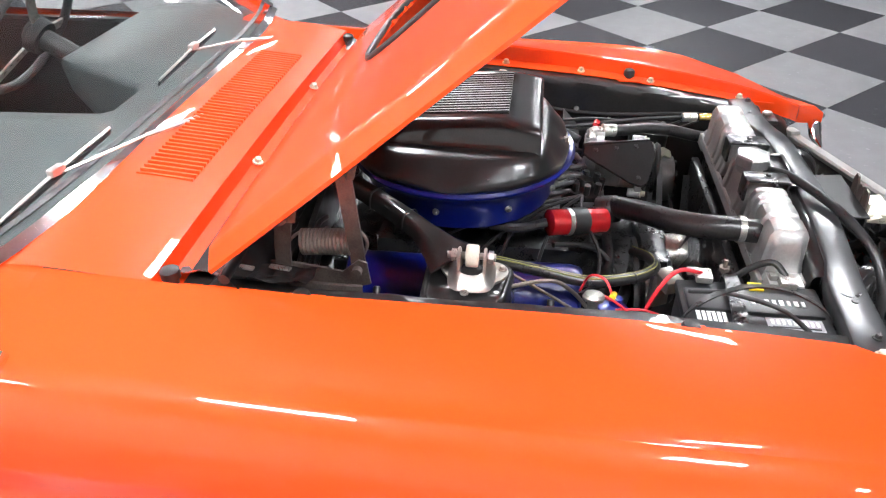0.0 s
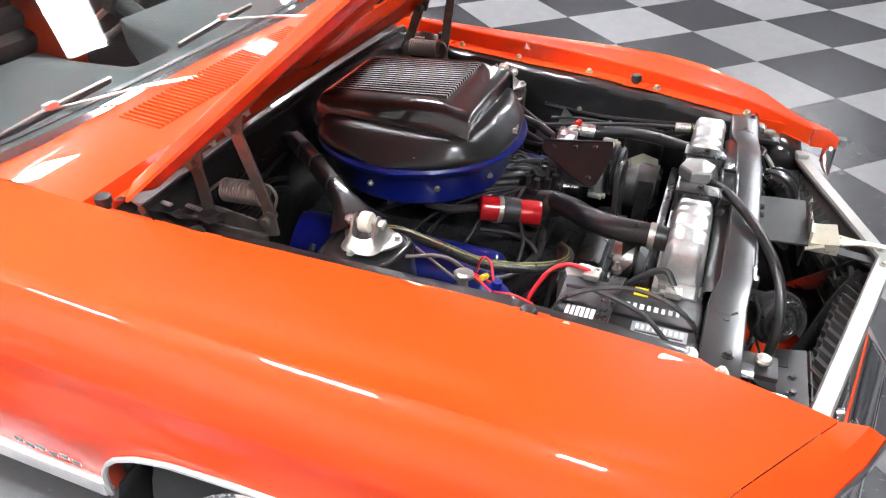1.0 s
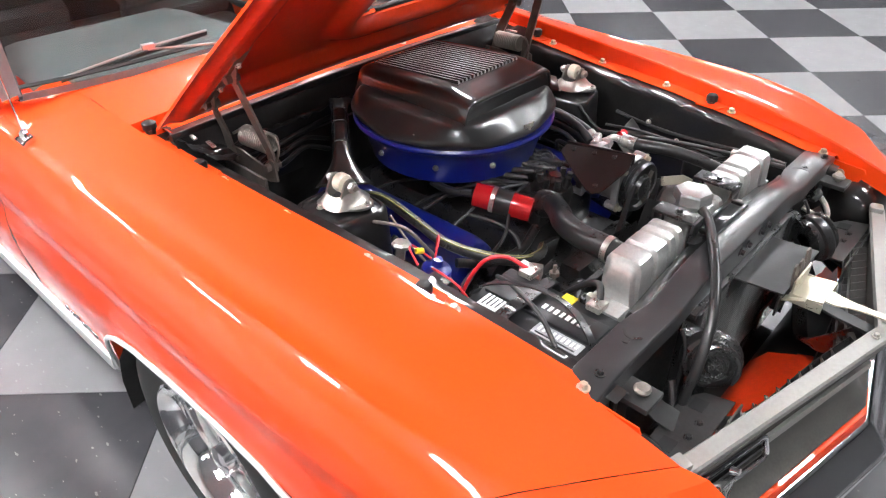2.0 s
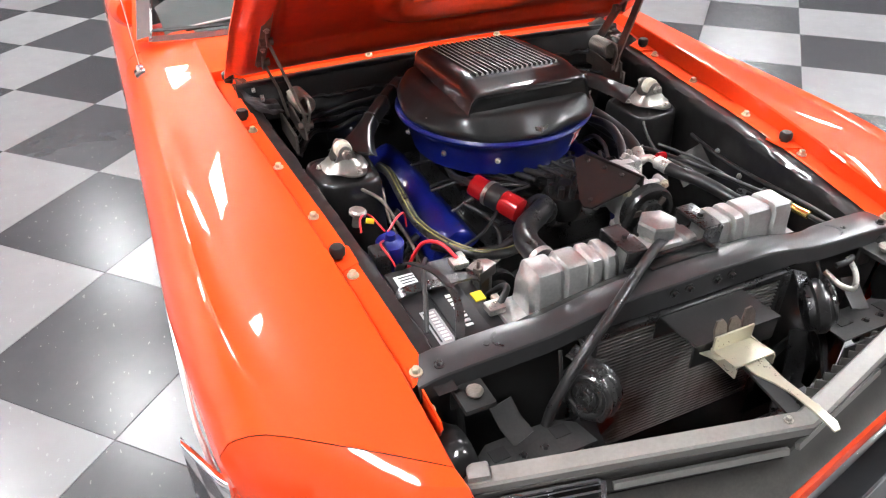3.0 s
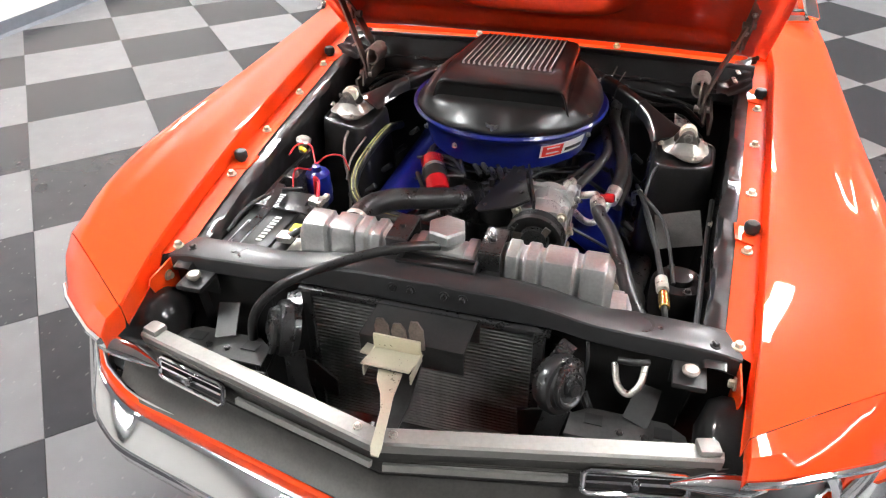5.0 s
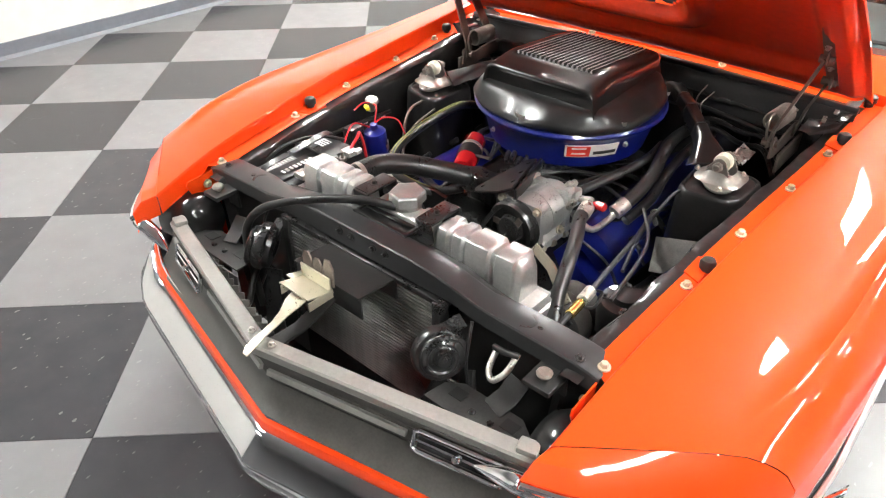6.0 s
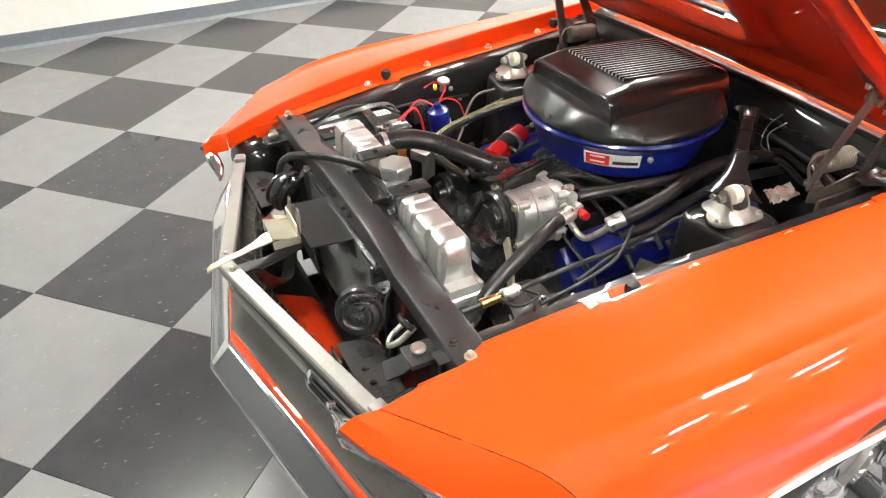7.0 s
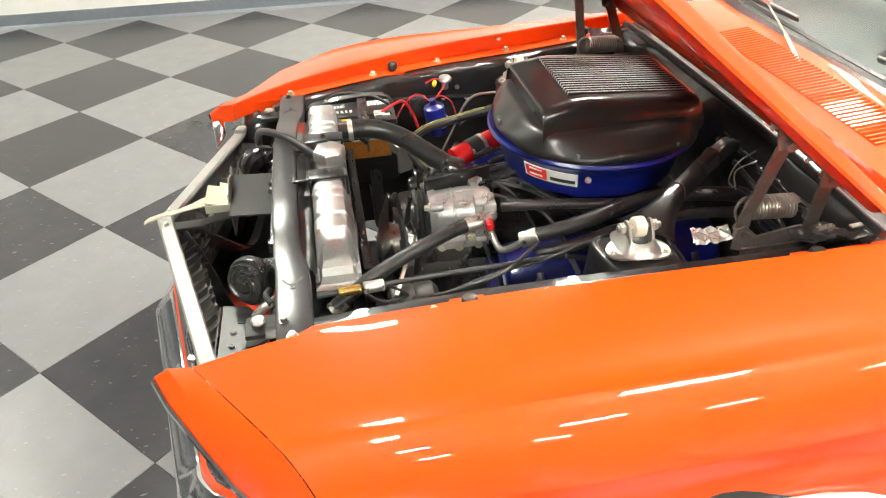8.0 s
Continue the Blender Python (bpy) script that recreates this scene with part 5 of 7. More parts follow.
for s in (-1, 1):
    bm = bmesh.new()
    strip(bm, [nose(s * x, 0.42) + Vector((0, 0.018, 0)) for x in (0.01, 0.15, 0.30)], 0.012, 0.008, (0, -1, 0.3))
    part("trim_bar", bm, "mould", gr, "bright trim bar")
    # ornament lamp
    c = nose(s * 0.405, 0.36) + Vector((0, 0.006, 0))
    ax = (nose(s * 0.5, 0.36) - nose(s * 0.3, 0.36)).normalized() * s
    up = Vector((0, 0.30, 1)).normalized()
    bm = bmesh.new()
    pts = [c + ax * a + up * b for a, b in ((-0.085, -0.016), (-0.075, -0.022), (0.075, -0.022), (0.085, -0.016), (0.085, 0.016), (0.075, 0.022), (-0.075, 0.022), (-0.085, 0.016), (-0.085, -0.016))]
    tube(bm, pts, 0.005, 8, smooth=False)
    orn = part("grille_lamp", bm, "chrome", gr, "chrome-framed grille lamp")
    bm = bmesh.new()
    tube(bm, [c - ax * 0.08, c + ax * 0.08], 0.0035, 6, smooth=False)
    tube(bm, [c - ax * 0.08 + up * 0.012, c + ax * 0.08 + up * 0.012], 0.002, 6, smooth=False)
    cyl(bm, c, c + Vector((0, -0.012, 0.004)), 0.009, 0.006)
    part("bar", bm, "chrome", orn)
    bm = bmesh.new()
    m = basis(c + Vector((0, 0.008, 0)), ax, up)
    plate(bm, [(-0.08, -0.018), (0.08, -0.018), (0.08, 0.018), (-0.08, 0.018)], 0.004, m)
    part("lens", bm, "gloss_black", orn)



def front_line(a):
    """Plan of the bumper's upper edge by the distance from the middle."""
    return 0.052 + lerp(a, [0, 0.50, 0.60, 0.66, 0.72, 0.81, 0.87, 0.915], [-0.392, -0.285, -0.262, -0.232, -0.160, -0.050, 0.03, 0.13])


def corner_rise(a):
    return lerp(a, [0, 0.56, 0.70, 0.80, 0.915], [0, 0.0, 0.060, 0.082, 0.088])


# body-coloured strip between grille and bumper
bm = bmesh.new()
rows = []
for x in np.linspace(-0.76, 0.76, 51):
    p = Vector((x, front_line(abs(x)) + 0.020, 0.497 + 0.85 * corner_rise(abs(x))))
    rows.append(ring(bm, [p + Vector((0, a, b)) for a, b in ((-0.001, 0.0), (-0.012, -0.002), (-0.017, -0.014), (-0.008, -0.042))]))
skin(bm, rows)
val = part("stone_deflector", bm, "orange", car, "orange filler strip above the bumper")
bm = bmesh.new()
tube(bm, [(x, front_line(abs(x)) + 0.022, 0.500 + 0.85 * corner_rise(abs(x))) for x in np.linspace(-0.74, 0.74, 51)], 0.004, 6, smooth=False)
part("trim", bm, "chrome", val, "chrome strip")
bm = bmesh.new()
rows = []
for x in np.linspace(-0.915, 0.915, 81):
    a = abs(x)
    y = front_line(a)
    w = lerp(a, [0, 0.6, 0.915], [1, 1, 0.8])
    h = corner_rise(a)
    rows.append(ring(bm, [(x, y + 0.03, 0.466 + h), (x, y + 0.006, 0.478 + h), (x, y - 0.002 * w, 0.477 + h), (x, y - 0.008 * w, 0.472 + h), (x, y - 0.028 * w, 0.452 + h * 0.94), (x, y - 0.046 * w, 0.434 + h * 0.85), (x, y - 0.052 * w, 0.427 + h * 0.78), (x, y - 0.055 * w, 0.418 + h * 0.7), (x, y - 0.054 * w, 0.400 + h * 0.5), (x, y - 0.042 * w, 0.36), (x, y - 0.01, 0.335), (x, y + 0.03, 0.33)]))
skin(bm, rows, closed=True, caps=True)
part("front_bumper", bm, "bumper", car, "chrome front bumper blade with a pointed centre", smooth=75)
bm = bmesh.new()
rows = []
for x in np.linspace(-0.80, 0.80, 21):
    y = -0.30 + 0.285 * abs(x)
    rows.append(ring(bm, [(x, y, 0.36), (x, y + 0.02, 0.26), (x, y + 0.06, 0.20)]))
skin(bm, rows)
part("valance", bm, "orange", car, "orange lower valance")


# splash pan behind the grille: orange, tinted for shade, in the middle; black towards the lamps
for x0, x1, stuff, words in ((-0.185, 0.195, "orange_shaded", "orange splash pan behind the grille"), (-0.50, -0.188, "matt_black", ""), (0.198, 0.50, "matt_black", "")):
    bm = bmesh.new()
    rows = []
    for x in np.linspace(x0, x1, 15):
        e = 0.010 * noise.noise((x * 7, 0.3, 0.7))
        rows.append(ring(bm, [(x, -0.212 + 0.1 * abs(x), 0.425 + e), (x, -0.145, 0.405 + e), (x, -0.095, 0.380 + e), (x, -0.062, 0.325), (x, -0.058, 0.21)]))
    skin(bm, rows)
    part("splash_pan", bm, stuff, car, words, smooth=50)
# added black strip stands in for the dark structure behind the grille
bm = bmesh.new()
skin(bm, [ring(bm, [(x, nose(x, 1.0).y + 0.03, 0.440), (x, -0.245 + 0.12 * abs(x), 0.452), (x, -0.214 + 0.1 * abs(x), 0.445), (x, -0.206 + 0.1 * abs(x), 0.40)]) for x in np.linspace(-0.50, 0.50, 21)])
part("grille_back_strip", bm, "matt_black", car, "added black strip for the dark grille back", smooth=50)
for s in (-1, 1):
    bm = bmesh.new()
    strip(bm, smooth_path([(s * 0.02, -0.275, 0.655), (s * 0.06, -0.235, 0.585), (s * 0.13, -0.190, 0.500), (s * 0.18, -0.150, 0.470), (s * 0.235, -0.115, 0.520), (s * 0.26, -0.080, 0.60)], 5), 0.042, 0.005, (0, -0.5, 0.86))
    part("pan_brace", bm, "satin_black", car, "black pressed strap between latch and horn")

# crumpled seam-sealed corners where apron and firewall meet
for s in (-1, 1):
    bm = bmesh.new()
    rows = []
    for y in np.linspace(0.935, 1.15, 26):
        row = []
        for u in np.linspace(0, 1, 9):
            x = 0.505 + 0.085 * u + 0.02 * (y - 0.93)
            z = 0.812 + 0.030 * u * u + 0.05 * (y - 0.95) + 0.009 * noise.noise((x * 40 * s, y * 34, 0.2)) + 0.004 * noise.noise((x * 90, y * 80 * s, 1.2))
            row.append((s * x, y, z))
        rows.append(ring(bm, row))
    skin(bm, rows)
    cr = part("cowl_corner", bm, "wavy_black", car, "glossy black crumpled seam-sealed corner", smooth=30)
    for y, u in ((0.985, 0.35), (1.045, 0.55)):
        bm = bmesh.new()
        box(bm, (s * (0.53 + 0.05 * u), y, 0.838 + 0.05 * (y - 0.95)), (0.010, 0.038, 0.004), 0.0015, (0, 0, s * 8))
        part("clip", bm, "steel", cr, "bright steel clip")

# black braces between support, latch and grille
for pts, w in (([(0.0, -0.135, 0.690), (0.005, -0.22, 0.672), (0.0, -0.288, 0.668)], 0.030),):
    bm = bmesh.new()
    strip(bm, pts, w, 0.005, (0, -0.6, 0.8))
    part("brace", bm, "matt_black", lb)
for s in (-1, 1):
    bm = bmesh.new()
    plate(bm, [(-0.05, -0.10), (0.05, -0.10), (0.07, -0.02), (0.03, 0.03), (-0.06, 0.02)], 0.004, basis((s * 0.245, -0.065, 0.56), (1, 0.2 * s, 0), (0, -0.3, 1)))
    part("horn_plate", bm, "matt_black", support)
    line_pts = [(s * 0.30, -0.05, 0.62), (s * 0.33, -0.09, 0.56), (s * 0.31, -0.14, 0.50), (s * 0.36, -0.17, 0.46), (s * 0.44, -0.14, 0.46)]
    bm = bmesh.new()
    tube(bm, line_pts, 0.008, 8)
    part("lamp_loom", bm, "rubber", support, "black lamp wiring loom")

# lumpy seam sealer along the firewall
random.seed(5)
for s in (-1, 1):
    bm = bmesh.new()
    pts = [(s * (0.10 + 0.45 * k / 24), 1.030 - 0.012 * (k > 18) + random.uniform(-0.004, 0.004), 0.806 - 0.0006 * k + random.uniform(-0.004, 0.004)) for k in range(25)]
    tube(bm, pts, [random.uniform(0.004, 0.008) for k in range(25)], 8, per=3)
    part("seam_sealer", bm, "wavy_black", fire, "glossy lumpy seam sealer")
    bm = bmesh.new()
    box(bm, (s * 0.33, 1.028, 0.700), (0.10, 0.016, 0.07), 0.008)
    part("cover_plate", bm, "wavy_black", fire, "black cover plate")

for x in (-0.50, 0.50):
    bolt(support, (x, -0.010 + 0.008 * math.sin(x * 20), 0.7515), (0, 0, 1), BOLT_BLACK)

# bright bolts and clips on the aprons
for s in (-1, 1):
    for y, z in ((0.455, 0.700), (0.50, 0.728), (0.53, 0.690), (0.82, 0.740)) if s < 0 else ((0.455, 0.700), (0.36, 0.675)):
        x = bolt_x(y) - 0.060 - 0.10 * max(0, 0.72 - z)
        bolt(car, (s * x, y, z), (-s, 0, 0.1), BOLT_SMALL)
    bm = bmesh.new()
    pts = [(s * (bolt_x(y) - 0.068), y, 0.705 + 0.012 * math.sin(9 * y + s)) for y in np.linspace(0.06, 0.56, 9)]
    tube(bm, pts, 0.0055, 8, per=4)
    part("apron_loom", bm, "rubber", car, "black wiring loom along the apron")
    for k, (z0, r) in enumerate(((0.752, 0.006), (0.722, 0.007))):
        bm = bmesh.new()
        tube(bm, [(s * 0.20, 1.012, z0 - 0.03), (s * 0.28, 1.006, z0 + 0.006 * k), (s * 0.36, 1.000, z0 - 0.012), (s * 0.43, 0.985, z0 - 0.004), (s * 0.49, 0.93 - 0.02 * k, z0 - 0.03)], r, 8)
        part("firewall_hose", bm, "hose", car, "black hose along the firewall")


# ---- radiator ----
bm = bmesh.new()
box(bm, (0.015, 0.085, 0.52), (0.66, 0.055, 0.40), 0.004)
rad = part("radiator", bm, "satin_black", car, "radiator with silver cast top tanks")


def tank(x0, x1, bands, z_top=0.811):
    """A cast tank section: flat top with raised bands, a sloped shoulder at its outer end."""
    bm = bmesh.new()
    rows = []
    n = 96
    outer_low = x0 < 0
    for k in range(n + 1):
        f = k / n
        x = x0 + (x1 - x0) * f
        out = (x - x0) if outer_low else (x1 - x)
        inn = (x1 - x) if outer_low else (x - x0)
        drop = 0.018 * max(0, 1 - out / 0.012) ** 1.6 + 0.008 * max(0, 1 - inn / 0.008) ** 2
        up = 0.0
        for c, w in bands:
            up = max(up, 1 / (1 + math.exp((abs(x - c) - w) / 0.0008)))
        zt = z_top - 0.002 - drop + 0.0062 * up
        a, b = 0.057 - 0.0075 * up + drop * 0.25, 0.122 + 0.0055 * up - drop * 0.25
        rows.append(ring(bm, [(x, a - 0.006, 0.716), (x, a, 0.742), (x, a + 0.003, zt - 0.016), (x, a + 0.009, zt - 0.004), (x, a + 0.016, zt), (x, b - 0.016, zt), (x, b - 0.009, zt - 0.004), (x, b - 0.003, zt - 0.016), (x, b, 0.742), (x, b + 0.006, 0.716)]))
    skin(bm, rows, closed=True, caps=True)
    return part("tank", bm, "alu", rad, "silver ribbed radiator tank", smooth=30)


tank(-0.294, -0.105, [(-0.258, 0.024), (-0.200, 0.022), (-0.160, 0.011), (-0.128, 0.010)])
tank(0.110, 0.322, [(0.286, 0.022), (0.222, 0.028), (0.172, 0.012), (0.135, 0.012)])
tank(-0.075, 0.083, [(-0.045, 0.010), (0.055, 0.010)], 0.797)
for s, x in ((-1, -0.313), (1, 0.328)):
    bm = bmesh.new()
    rows = []
    for f, z in ((1.0, 0.690), (1.0, 0.702), (0.93, 0.707), (0.80, 0.710), (0.66, 0.726)):
        rows.append(ring(bm, [(x + s * (0.026 * f - 0.026) + u * 0.034 * (0.7 + 0.3 * f), 0.088 + v * 0.047 * f, z) for u, v in ((-1, -1), (1, -1), (1, 1), (-1, 1))]))
    skin(bm, rows, closed=True, caps=True)
    part("end_shoulder", bm, "alu", rad, "silver stepped tank end", smooth=20)
bm = bmesh.new()
box(bm, (0.015, 0.130, 0.708), (0.66, 0.010, 0.024), 0.003)
box(bm, (0.015, 0.046, 0.708), (0.66, 0.010, 0.024), 0.003)
part("header_plate", bm, "alu_cast", rad, "aluminium header plate")
for x in np.linspace(-0.27, 0.30, 20):
    bm = bmesh.new()
    box(bm, (x, 0.0395, 0.704), (0.010, 0.004, 0.016), 0.001)
    part("crimp_tab", bm, "alu_cast", rad)
# black sealing panel between tanks and support, with a raised frame
bm = bmesh.new()
skin(bm, [ring(bm, [(x, 0.019, support_z(x) - 0.008), (x, 0.027, support_z(x) - 0.010 + 0.002 * math.sin(x * 26)), (x, 0.040 + 0.0015 * math.sin(x * 37), support_z(x) - 0.014), (x, 0.046, support_z(x) - 0.022), (x, 0.047, 0.705)]) for x in np.linspace(-0.33, 0.35, 35)])
part("air_seal", bm, "gloss_black", rad, "black rubber air seal", smooth=50)
bm = bmesh.new()
for c, d in (((0.004, 0.014, 0.795), (0.150, 0.009, 0.007)), ((0.004, 0.046, 0.793), (0.150, 0.009, 0.007)), ((-0.068, 0.030, 0.794), (0.009, 0.042, 0.007)), ((0.076, 0.030, 0.794), (0.009, 0.042, 0.007))):
    box(bm, c, d, 0.003)
box(bm, (0.004, 0.030, 0.787), (0.142, 0.034, 0.005), 0.002, (-4, 0, 0))
part("clamp_frame", bm, "gloss_black", rad, "black pressed clamp frame", smooth=30)
bm = bmesh.new()
lathe(bm, (0.003, 0.098, 0.792), (0, 0, 1), [(0.030, 0), (0.030, 0.012), (0.024, 0.014)], 24)
lathe(bm, (0.003, 0.098, 0.804), (0, 0, 1), [(0.036, 0), (0.039, 0.004), (0.039, 0.022), (0.036, 0.027), (0.020, 0.030), (0.0, 0.030)], 6)
part("cap", bm, "alu", rad, "hexagonal polished radiator cap", smooth=25)
for x in (-0.082, 0.096):
    bm = bmesh.new()
    box(bm, (x, 0.088, 0.8175), (0.042, 0.080, 0.006), 0.002)
    box(bm, (x, 0.130, 0.795), (0.042, 0.006, 0.05), 0.002)
    box(bm, (x, 0.0475, 0.797), (0.042, 0.006, 0.044), 0.002, (6, 0, 0))
    box(bm, (x, 0.036, 0.7775), (0.046, 0.026, 0.006), 0.002)
    st = part("strap", bm, "satin_black", rad, "black steel radiator strap")
    bolt(st, (x, 0.085, 0.8195), (0, 0, 1), BOLT_BLACK)
# overflow hose from the cap over the support
bm = bmesh.new()
tube(bm, [(-0.005, 0.072, 0.800), (-0.06, 0.034, 0.812), (-0.14, -0.015, 0.806), (-0.21, -0.055, 0.788), (-0.27, -0.082, 0.758), (-0.318, -0.094, 0.70), (-0.340, -0.090, 0.62), (-0.34, -0.08, 0.45)], 0.0095, 10)
part("overflow_hose", bm, "hose", rad, "black rubber overflow hose")
# fan shroud and fan
bm = bmesh.new()
box(bm, (0.0, 0.150, 0.50), (0.56, 0.02, 0.36), 0.006)
part("shroud", bm, "satin_black", rad)

# upper hose
bm = bmesh.new()
tube(bm, [(-0.212, 0.120, 0.765), (-0.212, 0.170, 0.768), (-0.205, 0.225, 0.765), (-0.170, 0.285, 0.752), (-0.115, 0.335, 0.735), (-0.065, 0.385, 0.715)], 0.025, 14)
hose = part("upper_hose", bm, "hose", rad, "thick black radiator hose")
bm = bmesh.new()
lathe(bm, (-0.212, 0.150, 0.767), (0, 1, 0.02), [(0.0265, 0), (0.0275, 0.001), (0.0275, 0.012), (0.0265, 0.013)], 20, caps=False)
part("clamp", bm, "steel", hose)

# ---- engine ----
bm = bmesh.new()
rows = []
for y, w in ((0.24, 0.20), (0.30, 0.24), (0.98, 0.24), (1.02, 0.20)):
    rows.append(ring(bm, [(-w * 0.9, y, 0.30), (-w, y, 0.45), (-0.16, y, 0.58), (0.16, y, 0.58), (w, y, 0.45), (w * 0.9, y, 0.30)]))
skin(bm, rows, closed=True, caps=True)
# blue block coloured black: the shade it stands in is in its colour
eng = part("engine", bm, "satin_black", car, "V8 engine with blue valve covers and black hoses", smooth=30)
for s in (-1, 1):
    # valve cover
    bm = bmesh.new()
    rows = []
    m = pose(s * 0.245, 0, 0.595, 0, s * 38)
    for y, k in ((0.455, 0.6), (0.462, 0.85), (0.482, 1.0), (0.93, 1.0), (0.955, 0.85), (0.962, 0.6)):
        rows.append(ring(bm, [m @ Vector((x * (0.7 + 0.3 * k), y, z * k)) for x, z in ((-0.062, -0.02), (-0.060, 0.030), (-0.052, 0.048), (-0.034, 0.058), (-0.012, 0.0615), (0.012, 0.0615), (0.034, 0.058), (0.052, 0.048), (0.060, 0.030), (0.062, -0.02))]))
    skin(bm, rows, closed=True, caps=True)
    vc = part("valve_cover", bm, "blue", eng, "glossy blue valve cover", smooth=40)
    bm = bmesh.new()
    rows = []
    m2 = pose(s * 0.255, 0, 0.545, 0, s * 38)
    for y in (0.43, 0.98):
        rows.append(ring(bm, [m2 @ Vector((x, y, z)) for x, z in ((-0.085, -0.12), (-0.085, 0.0), (0.085, 0.0), (0.085, -0.12))]))
    skin(bm, rows, closed=True, caps=True)
    # the head on the -x side is blackened in place of its shade
    part("cylinder_head", bm, "blue" if s > 0 else "satin_black", eng, smooth=0)
    for k in range(4):
        bm = bmesh.new()
        y = 0.44 + 0.125 * k
        tube(bm, [(s * 0.06, 0.46, 0.735), (s * 0.12, 0.46 + 0.05 * k, 0.72), (s * 0.20, y - 0.02, 0.665), (s * 0.30, y, 0.60), (s * 0.345, y, 0.54)], 0.0042, 7)
        part("spark_lead", bm, "rubber", eng, "black ignition lead")
    # exhaust manifold
    bm = bmesh.new()
    tube(bm, [(s * 0.36, 0.40, 0.50), (s * 0.38, 0.60, 0.48), (s * 0.37, 0.90, 0.44)], 0.03, 10)
    part("exhaust_manifold", bm, "satin_black", eng)
# intake manifold and carburettor base
bm = bmesh.new()
box(bm, (0, 0.66, 0.600), (0.30, 0.52, 0.09), 0.02)
box(bm, (0, 0.72, 0.68), (0.17, 0.20, 0.12), 0.015)
# blackened like the block, shade put into the colour
part("intake_manifold", bm, "satin_black", eng)
# thermostat housing, timing cover, distributor
bm = bmesh.new()
box(bm, (0.0, 0.285, 0.50), (0.26, 0.06, 0.24), 0.02)
lathe(bm, (0.02, 0.26, 0.52), (0, -1, 0), [(0.055, 0), (0.055, 0.03), (0.05, 0.035)], 24)
part("timing_cover", bm, "satin_black", eng)
bm = bmesh.new()
cyl(bm, (-0.065, 0.375, 0.712), (-0.055, 0.42, 0.695), 0.030, 0.034, soft=0.004)
box(bm, (-0.045, 0.44, 0.665), (0.07, 0.07, 0.06), 0.012)
part("thermostat_housing", bm, "satin_black", eng)
bm = bmesh.new()
lathe(bm, (0.03, 0.455, 0.63), (0, -0.1, 1), [(0.045, 0), (0.050, 0.02), (0.052, 0.06), (0.045, 0.075), (0.020, 0.085), (0.015, 0.10)], 24)
dist = part("distributor", bm, "gloss_black", eng, "black distributor cap")
for k in range(8):
    a = 2 * math.pi * k / 8
    bm = bmesh.new()
    cyl(bm, (0.03 + 0.033 * math.cos(a), 0.447 + 0.033 * math.sin(a), 0.70), (0.03 + 0.036 * math.cos(a), 0.445 + 0.036 * math.sin(a), 0.732), 0.008, n=8)
    part("terminal", bm, "rubber", dist)
# fan
bm = bmesh.new()
lathe(bm, (0.01, 0.215, 0.545), (0, -1, 0), [(0.05, -0.03), (0.055, 0.0), (0.05, 0.02), (0.02, 0.028)], 24)
fan = part("fan", bm, "steel", eng, "engine fan behind the radiator")
for k in range(7):
    a = 2 * math.pi * k / 7 + 0.2
    d = Vector((math.cos(a), 0, math.sin(a)))
    e = Vector((-math.sin(a), 0, math.cos(a)))
    bm = bmesh.new()
    o = Vector((0.01, 0.205, 0.545))
    rows = [ring(bm, [o + d * r + e * w + Vector((0, 0.016, 0)), o + d * r - e * w - Vector((0, 0.016, 0))]) for r, w in ((0.05, 0.022), (0.12, 0.032), (0.195, 0.036))]
    skin(bm, rows)
    part("blade", bm, "satin_black", fan)
# pulleys and belts
for (x, y, z, r) in ((0.0, 0.235, 0.42, 0.075), (-0.14, 0.24, 0.56, 0.04)):
    bm = bmesh.new()
    lathe(bm, (x, y, z), (0, -1, 0), [(r, -0.02), (r * 1.02, -0.012), (r * 0.86, -0.004), (r * 1.02, 0.004), (r * 0.98, 0.010), (r * 0.4, 0.006), (r * 0.3, 0.02), (0.0, 0.02)], 30)
    part("pulley", bm, "satin_black", eng)
bm = bmesh.new()
strip(bm, [(0.228, 0.272, 0.70), (0.115, 0.255, 0.45), (0.07, 0.24, 0.39)], 0.012, 0.008, (1, 0, 0.3))
strip(bm, [(0.098, 0.272, 0.735), (-0.06, 0.25, 0.46)], 0.012, 0.008, (1, 0, 0.3))
part("belt", bm, "rubber", eng, "black drive belt")

